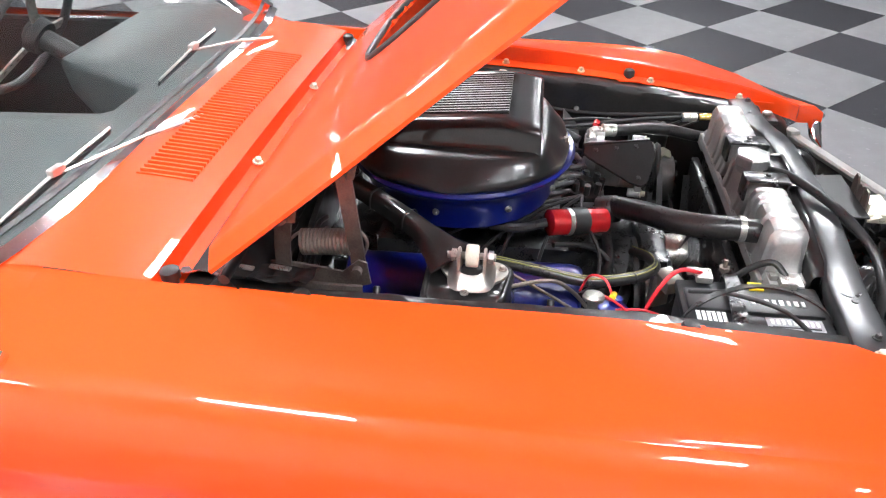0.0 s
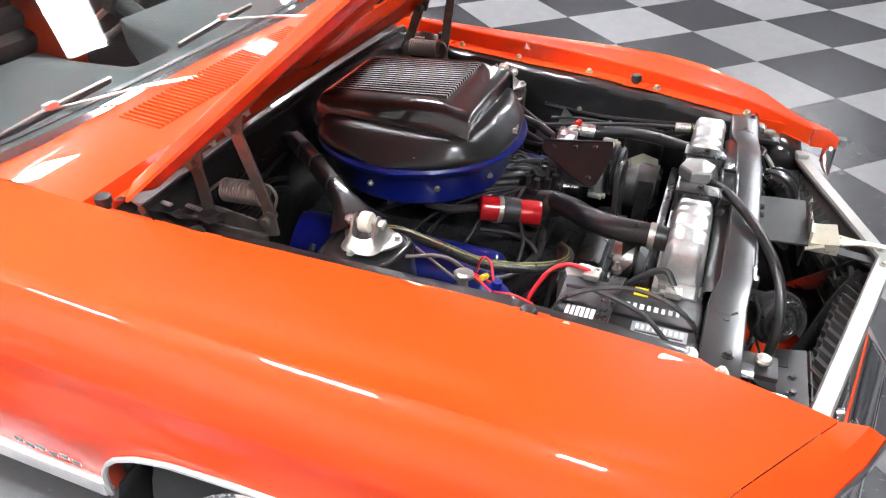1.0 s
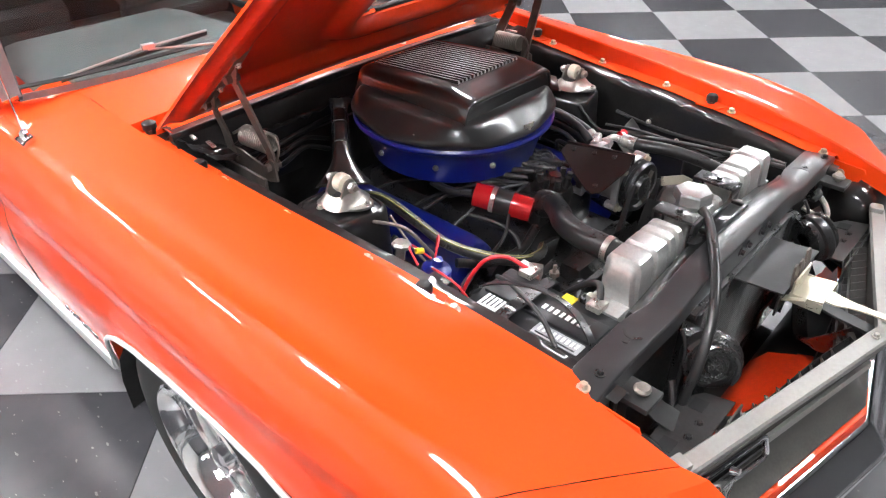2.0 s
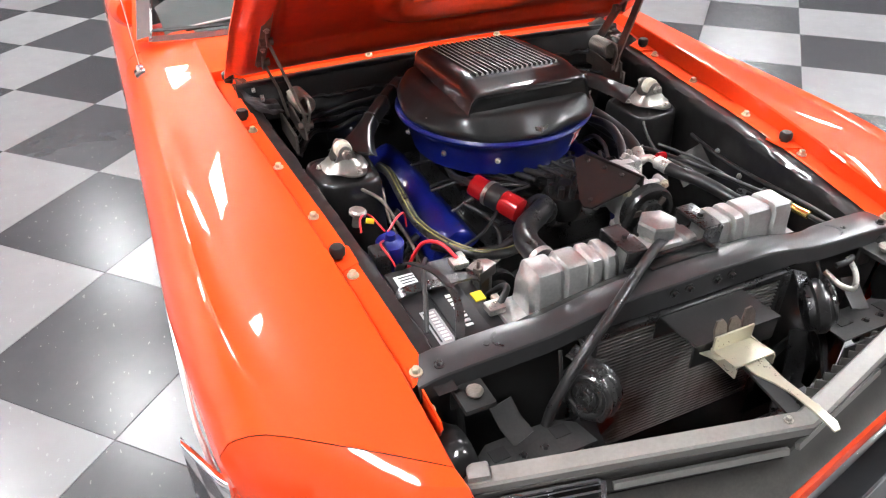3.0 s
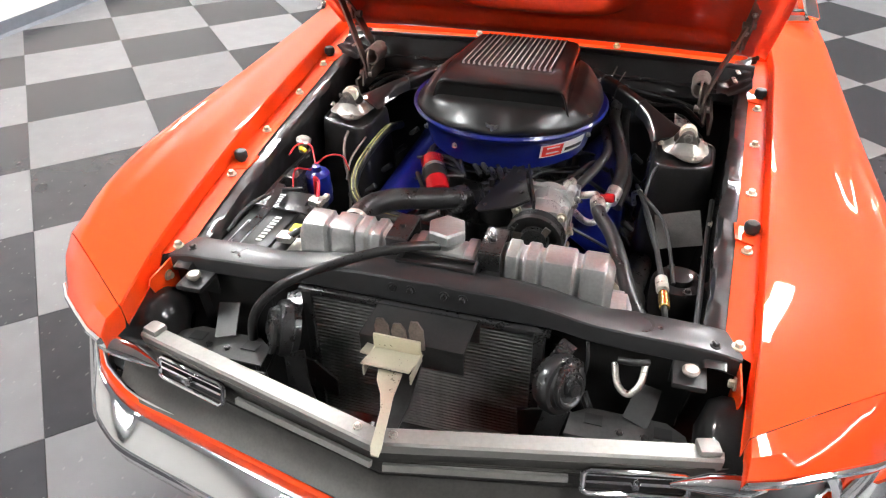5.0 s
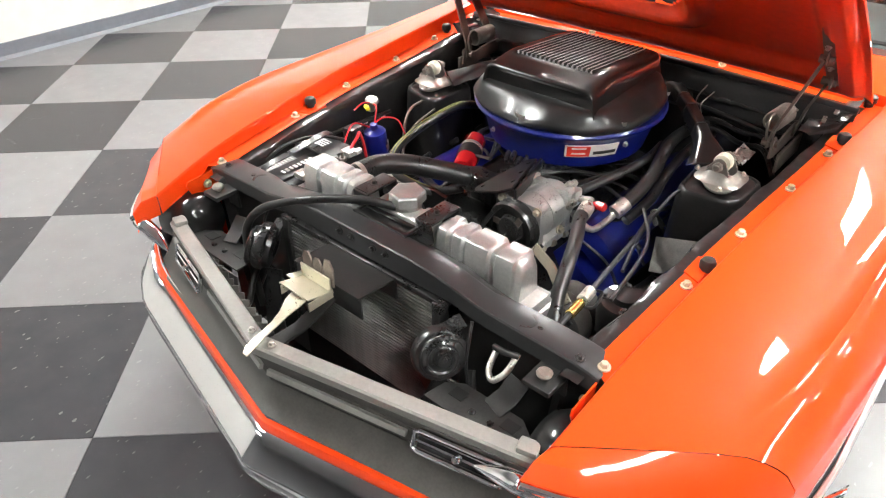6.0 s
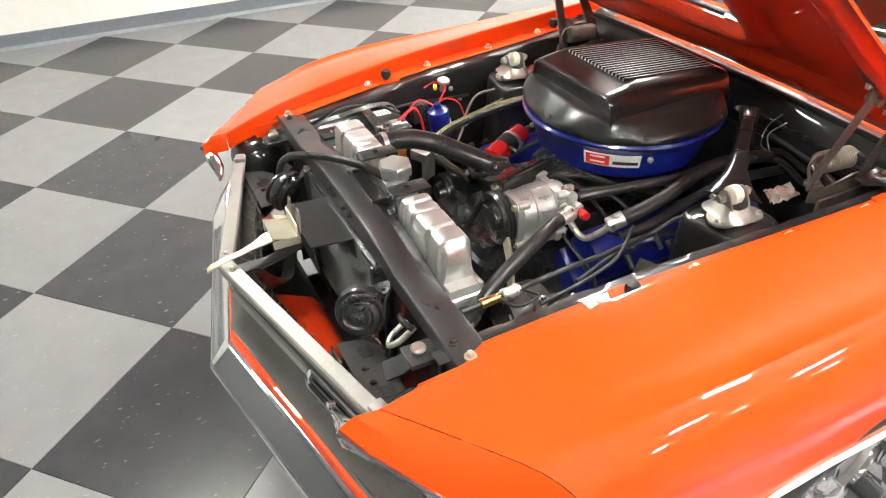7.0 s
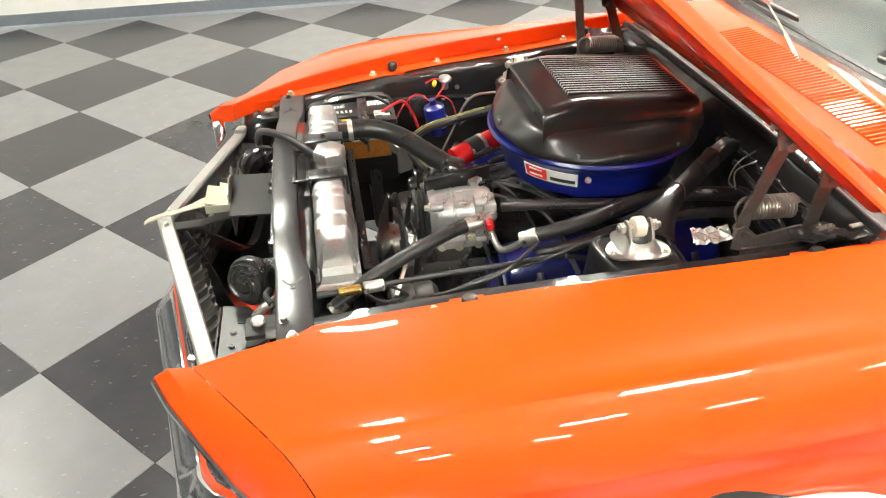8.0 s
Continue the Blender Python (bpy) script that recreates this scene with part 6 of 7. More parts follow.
# ---- air cleaner ----
AC = Vector((-0.012, 0.735, 0))
bm = bmesh.new()
lathe(bm, (AC.x, AC.y, 0.72), (0, 0, 1), [(0.10, 0.0), (0.195, 0.002), (0.208, 0.010), (0.216, 0.040), (0.226, 0.075), (0.240, 0.094), (0.250, 0.100), (0.252, 0.106), (0.248, 0.112), (0.228, 0.106), (0.10, 0.10)], 72, caps=False)
ac = part("air_cleaner", bm, "blue", eng, "round blue air cleaner pan", smooth=35)
bm = bmesh.new()
n = 72
rows = []
random.seed(7)
for r, z, j, q in ((0.226, 0.822, 0.1, 0.2), (0.237, 0.828, 0.5, 0.25), (0.241, 0.836, 1.0, 0.3), (0.238, 0.843, 1.2, 0.4), (0.230, 0.851, 1.2, 0.5), (0.219, 0.861, 1.0, 0.65), (0.207, 0.872, 0.7, 0.8), (0.196, 0.881, 0.35, 0.95), (0.185, 0.887, 0.1, 1.0), (0.10, 0.890, 0.0, 1.0)):
    pts = []
    for k in range(n):
        a = 2 * math.pi * k / n
        c, s = math.cos(a), math.sin(a)
        # round at the rim, squarer towards the scoop
        sq = (abs(c) ** 5.0 + abs(s) ** 5.0) ** (-1 / 5.0)
        rr = r * (1 - q + q * sq) * 0.985
        wob = 0.004 * j * (math.sin(5 * a + 1) + 0.7 * math.sin(11 * a + 2.3)) + 0.004 * j * noise.noise((c * 3, s * 3, 1.7))
        pts.append((AC.x + c * rr, AC.y + s * rr, z + wob))
    rows.append(ring(bm, pts))
skin(bm, rows, closed=True, caps=True)
part("lid_seal", bm, "lid", ac, "black rippled rubber lid seal", smooth=50)
# shaker scoop
cx0 = AC.x + 0.006
BASE = 0.868
SC = [(0.562, 0.150, 0.928), (0.5635, 0.1495, 0.931), (0.570, 0.149, 0.9345), (0.590, 0.148, 0.939), (0.616, 0.147, 0.943), (0.626, 0.1465, 0.9455), (0.634, 0.146, 0.9470), (0.66, 0.1455, 0.9485), (0.74, 0.144, 0.9430), (0.84, 0.141, 0.9355), (0.906, 0.137, 0.930), (0.914, 0.1365, 0.929), (0.932, 0.132, 0.922), (0.944, 0.127, 0.908), (0.951, 0.122, 0.890), (0.954, 0.120, BASE + 0.002)]
HALF = ((1.15, -0.42), (1.125, -0.10), (1.10, 0.12), (1.08, 0.35), (1.055, 0.60), (1.035, 0.76), (1.005, 0.89), (0.965, 0.955), (0.91, 0.988), (0.84, 1.0), (0.78, 1.0), (0.765, 0.999), (0.38, 1.0))
ARC = [(-u, v) for u, v in HALF] + [(0.0, 1.0)] + [(u, v) for u, v in reversed(HALF)]


def scoop_row(bm, y, w, z, inset=0.0):
    sunk = 0.0028 if 0.630 < y < 0.910 and inset == 0 else 0.0
    return ring(bm, [(cx0 + u * (w - inset), y, BASE + v * (z - BASE - inset) - sunk * (abs(u) < 0.77)) for u, v in ARC])


bm = bmesh.new()
lip = [scoop_row(bm, 0.571, 0.150, 0.928, 0.007), scoop_row(bm, 0.5625, 0.150, 0.928, 0.003)]
skin(bm, lip + [scoop_row(bm, *r) for r in SC])
scoop = part("shaker_scoop", bm, "gloss_black", ac, "gloss black shaker scoop with bright ribs", smooth=40)
bm = bmesh.new()
rows = [scoop_row(bm, 0.566, 0.150, 0.928, 0.0035), scoop_row(bm, 0.571, 0.150, 0.928, 0.012)]
skin(bm, rows)
bm.faces.new(rows[1])
part("front_panel", bm, "gloss_black", scoop, "closed gloss black front panel", smooth=30)
bm = bmesh.new()
skin(bm, [ring(bm, [(u, y, w + (-0.003 if abs(y) > 0.142 else 0.0)) for u, w in ((-0.0034, -0.006), (-0.0026, -0.0012), (-0.0016, 0.0012), (-0.0006, 0.0016), (0.0006, 0.0016), (0.0016, 0.0012), (0.0026, -0.0012), (0.0034, -0.006))]) for y in (-0.139, -0.134, 0.134, 0.139)], closed=True, caps=True)
for f in bm.faces:
    # the crowns are polished bright, the flanks stay black
    f.material_index = 1 if f.calc_center_median().z > 0.0009 or (f.calc_center_median().z > -0.0019 and abs(f.calc_center_median().y) > 0.1341 and abs(f.calc_center_median().x) < 0.0012) else 0
RIB = bpy.data.meshes.new("rib")
bm.to_mesh(RIB)
bm.free()
RIB.materials.append(M["gloss_black"])
RIB.materials.append(M["rib"])
for k in range(17):
    x = -0.106 + 0.212 * k / 16
    twin("rib", RIB, pose(cx0 + x, 0.770, 0.9424, -4.3), scoop)
for x, y, z in ((-0.008, 0.505, 0.838), (-0.215, 0.66, 0.838), (0.195, 0.63, 0.838), (0.19, 0.86, 0.838)):
    bm = bmesh.new()
    cyl(bm, (x, y, z), (x, y, z + 0.014), 0.005, n=10)
    for t in (-1, 1):
        plate(bm, [(0.002, 0), (0.014, 0.004), (0.016, 0.014), (0.006, 0.010)], 0.003, basis((x, y, z + 0.004), (t, 0, 0), (0, 0, 1)))
    part("wing_nut", bm, "steel", ac)


# maker's label as plain shapes on the pan's side
def on_pan(a, z, out):
    r = 0.2195 + (z - 0.76) * 0.28 + out
    return Vector((AC.x + math.cos(a) * r, AC.y + math.sin(a) * r, z))


def pan_patch(a0, a1, z0, z1, out, material, name, parent):
    bm = bmesh.new()
    g = [ring(bm, [on_pan(a, z, out + e) for a in np.linspace(a0, a1, 12)]) for z, e in ((z0, -0.002), (z0, 0), (z1, 0), (z1, -0.002))]
    skin(bm, g)
    return part(name, bm, material, parent, smooth=60)


A0, A1 = math.atan2(0.548 - AC.y, 0.099 - AC.x), math.atan2(0.638 - AC.y, 0.190 - AC.x)
lab = pan_patch(A0, A1, 0.762, 0.798, 0.0015, "white", "label", ac)
lab["label"] = "white label with a red block"
aw = A1 - A0
pan_patch(A0 + 0.04 * aw, A0 + 0.46 * aw, 0.765, 0.795, 0.0026, "label_red", "red_block", lab)
for z in (0.772, 0.787):
    pan_patch(A0 + 0.12 * aw, A0 + 0.38 * aw, z, z + 0.004, 0.0036, "white", "bar", lab)
pan_patch(A0 + 0.52 * aw, A0 + 0.96 * aw, 0.770, 0.779, 0.0026, "print", "bar", lab)
bolt(ac, on_pan(A1 + 0.10, 0.785, 0.0), (math.cos(A1), math.sin(A1), 0.2), BOLT_SMALL)
for a in (-2.6, -2.0, 3.0):
    bolt(ac, on_pan(a, 0.775, 0.0), (math.cos(a), math.sin(a), 0), BOLT_SMALL)

# red inline canister with a black band
p0, p1 = Vector((-0.166, 0.535, 0.724)), Vector((-0.108, 0.408, 0.704))
dv = (p1 - p0)
L = dv.length
bm = bmesh.new()
lathe(bm, p0, dv, [(0.020, 0), (0.028, 0.003), (0.029, 0.006), (0.029, L - 0.006), (0.028, L - 0.003), (0.018, L)], 28)
can = part("red_canister", bm, "red", eng, "red cylinder with a black centre band")
bm = bmesh.new()
lathe(bm, p0, dv, [(0.0292, L * 0.38), (0.0302, L * 0.385), (0.0302, L * 0.64), (0.0292, L * 0.645)], 28, caps=False)
part("band", bm, "rubber", can)
bm = bmesh.new()
lathe(bm, p0, dv, [(0.0292, L * 0.30), (0.0306, L * 0.305), (0.0306, L * 0.37), (0.0292, L * 0.375)], 28, caps=False)
part("clamp", bm, "steel", can)
bm = bmesh.new()
tube(bm, [p0 + dv * -0.02, p0 + Vector((-0.02, 0.06, -0.005)), p0 + Vector((-0.01, 0.12, -0.01))], 0.010, 8)
part("hose", bm, "hose", can)

# ---- compressor ----
c0, cd = Vector((0.146, 0.304, 0.710)), Vector((0.05, 1, 0.02)).normalized()
cu, cv = Vector((1, -0.05, 0)).normalized(), Vector((0, -0.02, 1)).normalized()


def rounded_square(half, corner, n=6):
    pts = []
    for k, (sx, sy) in enumerate(((1, 1), (-1, 1), (-1, -1), (1, -1))):
        for a in np.linspace(0, math.pi / 2, n):
            an = a + k * math.pi / 2
            pts.append((sx * (half - corner) + corner * math.cos(an), sy * (half - corner) + corner * math.sin(an)))
    return pts


bm = bmesh.new()
lathe(bm, c0, cd, [(0.050, 0.004), (0.055, 0.010), (0.055, 0.052), (0.0565, 0.053), (0.0565, 0.058), (0.055, 0.059), (0.055, 0.108), (0.052, 0.124), (0.052, 0.132), (0.046, 0.142), (0.020, 0.146), (0.0, 0.146)], 36)
comp = part("compressor", bm, "alu_cast", eng, "aluminium air-conditioning compressor", smooth=35)
for d0, half, corner, thick in ((0.016, 0.057, 0.022, 0.016), (0.118, 0.055, 0.020, 0.018)):
    bm = bmesh.new()
    plate(bm, rounded_square(half, corner), thick, basis(c0 + cd * d0, cu, cv), 0.002)
    part("flange", bm, "alu_cast", comp, smooth=30)
for su, sv in ((-1, 1), (1, 1), (1, -1), (-1, -1)):
    o = c0 + cu * 0.049 * su + cv * 0.049 * sv
    for d0, d1 in ((0.0, 0.030), (0.098, 0.124)):
        bm = bmesh.new()
        cyl(bm, o + cd * d0, o + cd * d1, 0.0105, n=14, soft=0.002)
        part("lug", bm, "alu_cast", comp)
    bolt(comp, o, -cd, BOLT)
    bolt(comp, o + cd * 0.124, cd, BOLT_SMALL)
for k in range(5):
    an = math.radians(20 + 35 * k)
    o = c0 + (cu * math.cos(an) + cv * math.sin(an)) * 0.054
    bm = bmesh.new()
    box(bm, o + cd * 0.085, (0.006, 0.044, 0.006), 0.002, (0, -math.degrees(an), 0))
    part("casting_rib", bm, "alu_cast", comp)
bm = bmesh.new()
lathe(bm, c0 - cd * 0.004, -cd, [(0.058, 0), (0.063, 0.003), (0.056, 0.008), (0.063, 0.013), (0.056, 0.018), (0.063, 0.023), (0.059, 0.030), (0.050, 0.030), (0.048, 0.022), (0.032, 0.022), (0.028, 0.034), (0.012, 0.038), (0.0, 0.038)], 40)
part("clutch_pulley", bm, "satin_black", comp, "black grooved clutch pulley")
bm = bmesh.new()
tilt = basis((0.108, 0.305, 0.779), (-0.04, 0.15, -0.004), (-0.11, -0.01, -0.056))
plate(bm, [(-0.012, -0.018), (0.150, -0.018), (0.158, 0.004), (0.150, 0.016), (0.072, 0.094), (0.050, 0.108), (0.030, 0.100), (-0.012, 0.020)], 0.006, tilt, 0.0015)
box(bm, tilt @ Vector((0.070, -0.020, -0.014)), (0.006, 0.165, 0.034), 0.002, (0, 0, 15))
mp = part("mount_plate", bm, "gloss_black", comp, "black three-cornered mounting plate", smooth=25)
for u, v in ((0.030, -0.004), (0.078, -0.004), (0.128, -0.004), (0.048, 0.085)):
    bolt(mp, tilt @ Vector((u, v, 0.000)), -tilt.col[2].xyz if tilt.col[2].z < 0 else tilt.col[2].xyz, BOLT_BLACK)
bm = bmesh.new()
box(bm, c0 + cd * 0.128 + Vector((0.045, 0, 0.030)), (0.040, 0.030, 0.040), 0.006)
part("port_block", bm, "alu_cast", comp)
bm = bmesh.new()
box(bm, c0 + cd * 0.075 + Vector((0.03, 0, -0.055)), (0.050, 0.11, 0.022), 0.006)
part("lower_bracket", bm, "alu_cast", comp)
for d, h in ((0.02, -0.058), (0.06, -0.062), (0.105, -0.060), (0.085, -0.040)):
    bolt(comp, c0 + cd * d + Vector((0.050, 0, h)), (1, -0.2, 0.3), BOLT)


def line(pts, r, material, label, name="hose", parent=None):
    bm = bmesh.new()
    tube(bm, pts, r, 10)
    return part(name, bm, material, parent or eng, label)


def fitting(a, b, r, material, parent, label=""):
    bm = bmesh.new()
    lathe(bm, a, Vector(b) - Vector(a), [(r * 0.8, 0), (r, 0.002), (r, (Vector(b) - Vector(a)).length - 0.002), (r * 0.8, (Vector(b) - Vector(a)).length)], 12)
    return part("fitting", bm, material, parent, label)


h1 = line([(0.264, 0.372, 0.749), (0.272, 0.345, 0.748), (0.300, 0.29, 0.744), (0.327, 0.22, 0.730), (0.352, 0.15, 0.707), (0.385, 0.085, 0.682), (0.395, 0.05, 0.65)], 0.0155, "hose", "grey rubber refrigerant hose")
fitting((0.258, 0.402, 0.752), (0.266, 0.365, 0.749), 0.0165, "steel", h1, "crimped steel fitting")
fitting((0.380, 0.095, 0.684), (0.392, 0.065, 0.668), 0.017, "steel", h1, "crimped steel fitting")
line([(0.200, 0.434, 0.738), (0.226, 0.436, 0.741), (0.252, 0.425, 0.752), (0.257, 0.402, 0.752)], 0.009, "steel", "bright bent pipe", "pipe", comp)
line([(0.205, 0.432, 0.700), (0.228, 0.438, 0.676), (0.253, 0.449, 0.664), (0.272, 0.472, 0.682), (0.285, 0.492, 0.705)], 0.008, "steel", "bright bent pipe", "pipe", comp)
h2 = line([(0.285, 0.494, 0.710), (0.297, 0.545, 0.728), (0.295, 0.63, 0.745), (0.270, 0.74, 0.760), (0.255, 0.83, 0.755), (0.25, 0.95, 0.74), (0.25, 1.03, 0.72)], 0.016, "hose", "thick black refrigerant hose")
fitting((0.282, 0.484, 0.704), (0.293, 0.520, 0.721), 0.018, "steel", h2, "crimped steel fitting")
line([(0.300, 0.515, 0.675), (0.315, 0.60, 0.700), (0.300, 0.70, 0.715), (0.285, 0.85, 0.72), (0.28, 1.03, 0.70)], 0.012, "hose", "black heater hose")
bm = bmesh.new()
lathe(bm, (0.262, 0.418, 0.753), (0.95, -0.15, 0.1), [(0.006, 0), (0.007, 0.010), (0.0105, 0.011), (0.0105, 0.030), (0.007, 0.033)], 12)
part("valve_cap", bm, "red", comp, "red service cap")
# thin pipe with brass coupler along the apron
h3 = line([(0.420, 0.045, 0.735), (0.415, 0.10, 0.735), (0.410, 0.16, 0.733), (0.395, 0.28, 0.728), (0.375, 0.42, 0.715), (0.350, 0.55, 0.70), (0.34, 0.66, 0.66)], 0.0055, "rubber", "thin black pressure line")
fitting((0.417, 0.085, 0.735), (0.413, 0.130, 0.734), 0.010, "brass", h3, "brass coupler")
fitting((0.412, 0.135, 0.734), (0.408, 0.175, 0.733), 0.012, "steel", h3, "steel coupler")
line([(0.41, 0.13, 0.725), (0.42, 0.17, 0.70), (0.41, 0.22, 0.70), (0.40, 0.18, 0.725)], 0.003, "rubber", "thin black wire", "wire", h3)
line([(0.435, 0.21, 0.70), (0.42, 0.34, 0.71), (0.40, 0.42, 0.72), (0.345, 0.50, 0.735)], 0.004, "rubber", "thin black wire", "wire")
# heater hoses beside the air cleaner, engine wiring
line([(0.205, 0.46, 0.745), (0.235, 0.52, 0.76), (0.255, 0.60, 0.765), (0.25, 0.70, 0.75), (0.235, 0.80, 0.74)], 0.011, "hose", "black heater hose")
line([(0.175, 0.48, 0.74), (0.205, 0.54, 0.745), (0.23, 0.62, 0.73), (0.26, 0.72, 0.66)], 0.006, "rubber", "black ignition lead", "wire")
line([(0.14, 0.44, 0.745), (0.17, 0.50, 0.735), (0.21, 0.56, 0.715), (0.27, 0.60, 0.66)], 0.005, "rubber", "black ignition lead", "wire")
line([(0.34, 0.60, 0.64), (0.335, 0.58, 0.68), (0.35, 0.56, 0.70)], 0.006, "steel", "ribbed steel conduit", "conduit")
# hose with a yellow stripe on the other side
HP = [(-0.325, 0.75, 0.705), (-0.330, 0.66, 0.730), (-0.339, 0.556, 0.722), (-0.340, 0.46, 0.705), (-0.311, 0.37, 0.698), (-0.26, 0.318, 0.688), (-0.204, 0.317, 0.676), (-0.15, 0.345, 0.655)]
h4 = line(HP, 0.0115, "hose", "black heater hose with a yellow stripe")
line([(x - 0.0045, y - 0.002, z + 0.0102) for x, y, z in HP], 0.0018, "hose_stripe", "", "stripe", h4)
line([(x + 0.0035, y + 0.002, z + 0.0106) for x, y, z in HP], 0.0012, "hose_stripe", "", "stripe", h4)
for q in (HP[2], HP[4]):
    bm = bmesh.new()
    lathe(bm, Vector(q) - Vector((0.0, 0.004, 0)), (0.05 if q is HP[2] else 0.5, -1, -0.1), [(0.0122, 0), (0.0126, 0.001), (0.0126, 0.004), (0.0122, 0.005)], 16, caps=False)
    part("tie", bm, "rubber", h4)
line([(-0.37, 0.60, 0.73), (-0.385, 0.53, 0.70), (-0.38, 0.48, 0.665)], 0.003, "hinge", "dull steel line", "pipe")

# distributor-side wiring across the front of the engine
for k, (x, z) in enumerate(((-0.02, 0.70), (0.0, 0.712), (0.03, 0.705), (0.05, 0.715))):
    line([(0.03 + x * 0.3, 0.45, 0.725), (0.06 + x, 0.50 + 0.01 * k, 0.735), (-0.05 + x, 0.55, z), (-0.14 + x, 0.62, z - 0.02)], 0.0045, "rubber", "black ignition lead", "spark_lead")

# ---- battery ----
bm = bmesh.new()
box(bm, (-0.412, 0.166, 0.622), (0.138, 0.245, 0.185), 0.008)
bat = part("battery", bm, "battery", car, "black car battery with white labels")
bm = bmesh.new()
box(bm, (-0.412, 0.166, 0.716), (0.146, 0.254, 0.022), 0.006)
box(bm, (-0.402, 0.166, 0.729), (0.062, 0.235, 0.010), 0.004)
for k in range(9):
    box(bm, (-0.487, 0.062 + 0.026 * k, 0.700), (0.008, 0.012, 0.040), 0.003)
part("lid", bm, "battery", bat)
for y in (0.095, 0.245):
    bm = bmesh.new()
    lathe(bm, (-0.345, y, 0.732), (0, 0, 1), [(0.011, 0), (0.010, 0.016), (0.007, 0.018)], 14)
    box(bm, (-0.345, y, 0.742), (0.034, 0.030, 0.014), 0.004)
    box(bm, (-0.332, y + 0.018, 0.742), (0.014, 0.022, 0.012), 0.003)
    part("terminal", bm, "steel", bat, "grey lead battery terminal")
for x, y, sx, sy, n_bars in ((-0.450, 0.245, 0.046, 0.052, 5), (-0.453, 0.105, 0.030, 0.095, 0)):
    bm = bmesh.new()
    box(bm, (x, y, 0.7280), (sx, sy, 0.0012), 0)
    sticker = part("label", bm, "white" if n_bars else "sticker", bat, "white printed sticker" if n_bars else "pale grey sticker with lettering", smooth=0)
    for k in range(n_bars):
        bm = bmesh.new()
        box(bm, (x + 0.004 * (k % 2), y + sy * (k - 2) * 0.17, 0.7290), (sx * (0.80 - 0.12 * (k % 3)), sy * 0.045, 0.0012), 0)
        part("bar", bm, "print", sticker, smooth=0)
    if not n_bars:
        for k in range(9):
            bm = bmesh.new()
            box(bm, (x + 0.003, y + sy * (k - 4) * 0.10, 0.7290), (0.013, sy * 0.055, 0.0012), 0)
            part("bar", bm, "white", sticker, smooth=0)
        bm = bmesh.new()
        box(bm, (x - 0.010, y, 0.7290), (0.003, sy * 0.85, 0.0012), 0)
        part("bar", bm, "print", sticker, smooth=0)
bm = bmesh.new()
for k in range(8):
    box(bm, (-0.402, 0.080 + 0.0125 * k, 0.7346), (0.014, 0.0060 + 0.0015 * (k % 2), 0.0012), 0)
part("name_bars", bm, "white", bat, "white lettering as plain bars", smooth=0)
bm = bmesh.new()
box(bm, (-0.350, 0.150, 0.729), (0.022, 0.026, 0.004), 0.001)
part("warning_tag", bm, "yellow", bat, "yellow tag")
bm = bmesh.new()
box(bm, (-0.3420, 0.175, 0.640), (0.002, 0.19, 0.055), 0)
part("front_label", bm, "copper", bat, "copper-coloured side label", smooth=0)
bm = bmesh.new()
for k in range(8):
    box(bm, (-0.3420, 0.112 + 0.0175 * k, 0.686), (0.002, 0.0100 + 0.002 * (k % 2), 0.019), 0)
part("name_bars", bm, "white", bat, "white lettering as plain bars", smooth=0)
bm = bmesh.new()
box(bm, (-0.3420, 0.205, 0.668), (0.002, 0.09, 0.006), 0)
part("print_bar", bm, "white", bat, "small white lettering as a plain bar", smooth=0)
bm = bmesh.new()
strip(bm, smooth_path([(-0.494, 0.205, 0.69), (-0.488, 0.205, 0.738), (-0.41, 0.200, 0.744), (-0.335, 0.196, 0.740), (-0.328, 0.195, 0.69)], 4), 0.026, 0.004, (0.3, 0, 1))
part("hold_down", bm, "satin_black", bat, "black hold-down strap")
bm = bmesh.new()
strip(bm, smooth_path([(-0.452, 0.296, 0.722), (-0.447, 0.275, 0.752), (-0.430, 0.235, 0.768), (-0.412, 0.175, 0.775), (-0.412, 0.110, 0.768), (-0.432, 0.058, 0.750), (-0.446, 0.036, 0.722)], 6), 0.016, 0.003, (0.3, 0, 1))
part("handle", bm, "satin_black", bat, "black carrying strap")
bm = bmesh.new()
cyl(bm, (-0.326, 0.204, 0.64), (-0.322, 0.204, 0.765), 0.004, n=8)
lathe(bm, (-0.3225, 0.204, 0.742), (0, 0, 1), [(0.010, 0), (0.010, 0.008)], 6)
part("hold_down_rod", bm, "hinge", bat, "dull steel hold-down rod")
line([(-0.345, 0.25, 0.748), (-0.36, 0.29, 0.762), (-0.385, 0.32, 0.755), (-0.40, 0.345, 0.71), (-0.41, 0.36, 0.66)], 0.004, "red_wire", "red battery cable", "cable", bat)
line([(-0.335, 0.095, 0.745), (-0.31, 0.115, 0.758), (-0.30, 0.15, 0.735), (-0.30, 0.20, 0.68)], 0.0065, "rubber", "black battery cable", "cable", bat)
line([(-0.48, 0.09, 0.735), (-0.46, 0.14, 0.765), (-0.43, 0.22, 0.768), (-0.40, 0.28, 0.745)], 0.0045, "rubber", "black cable", "cable", bat)

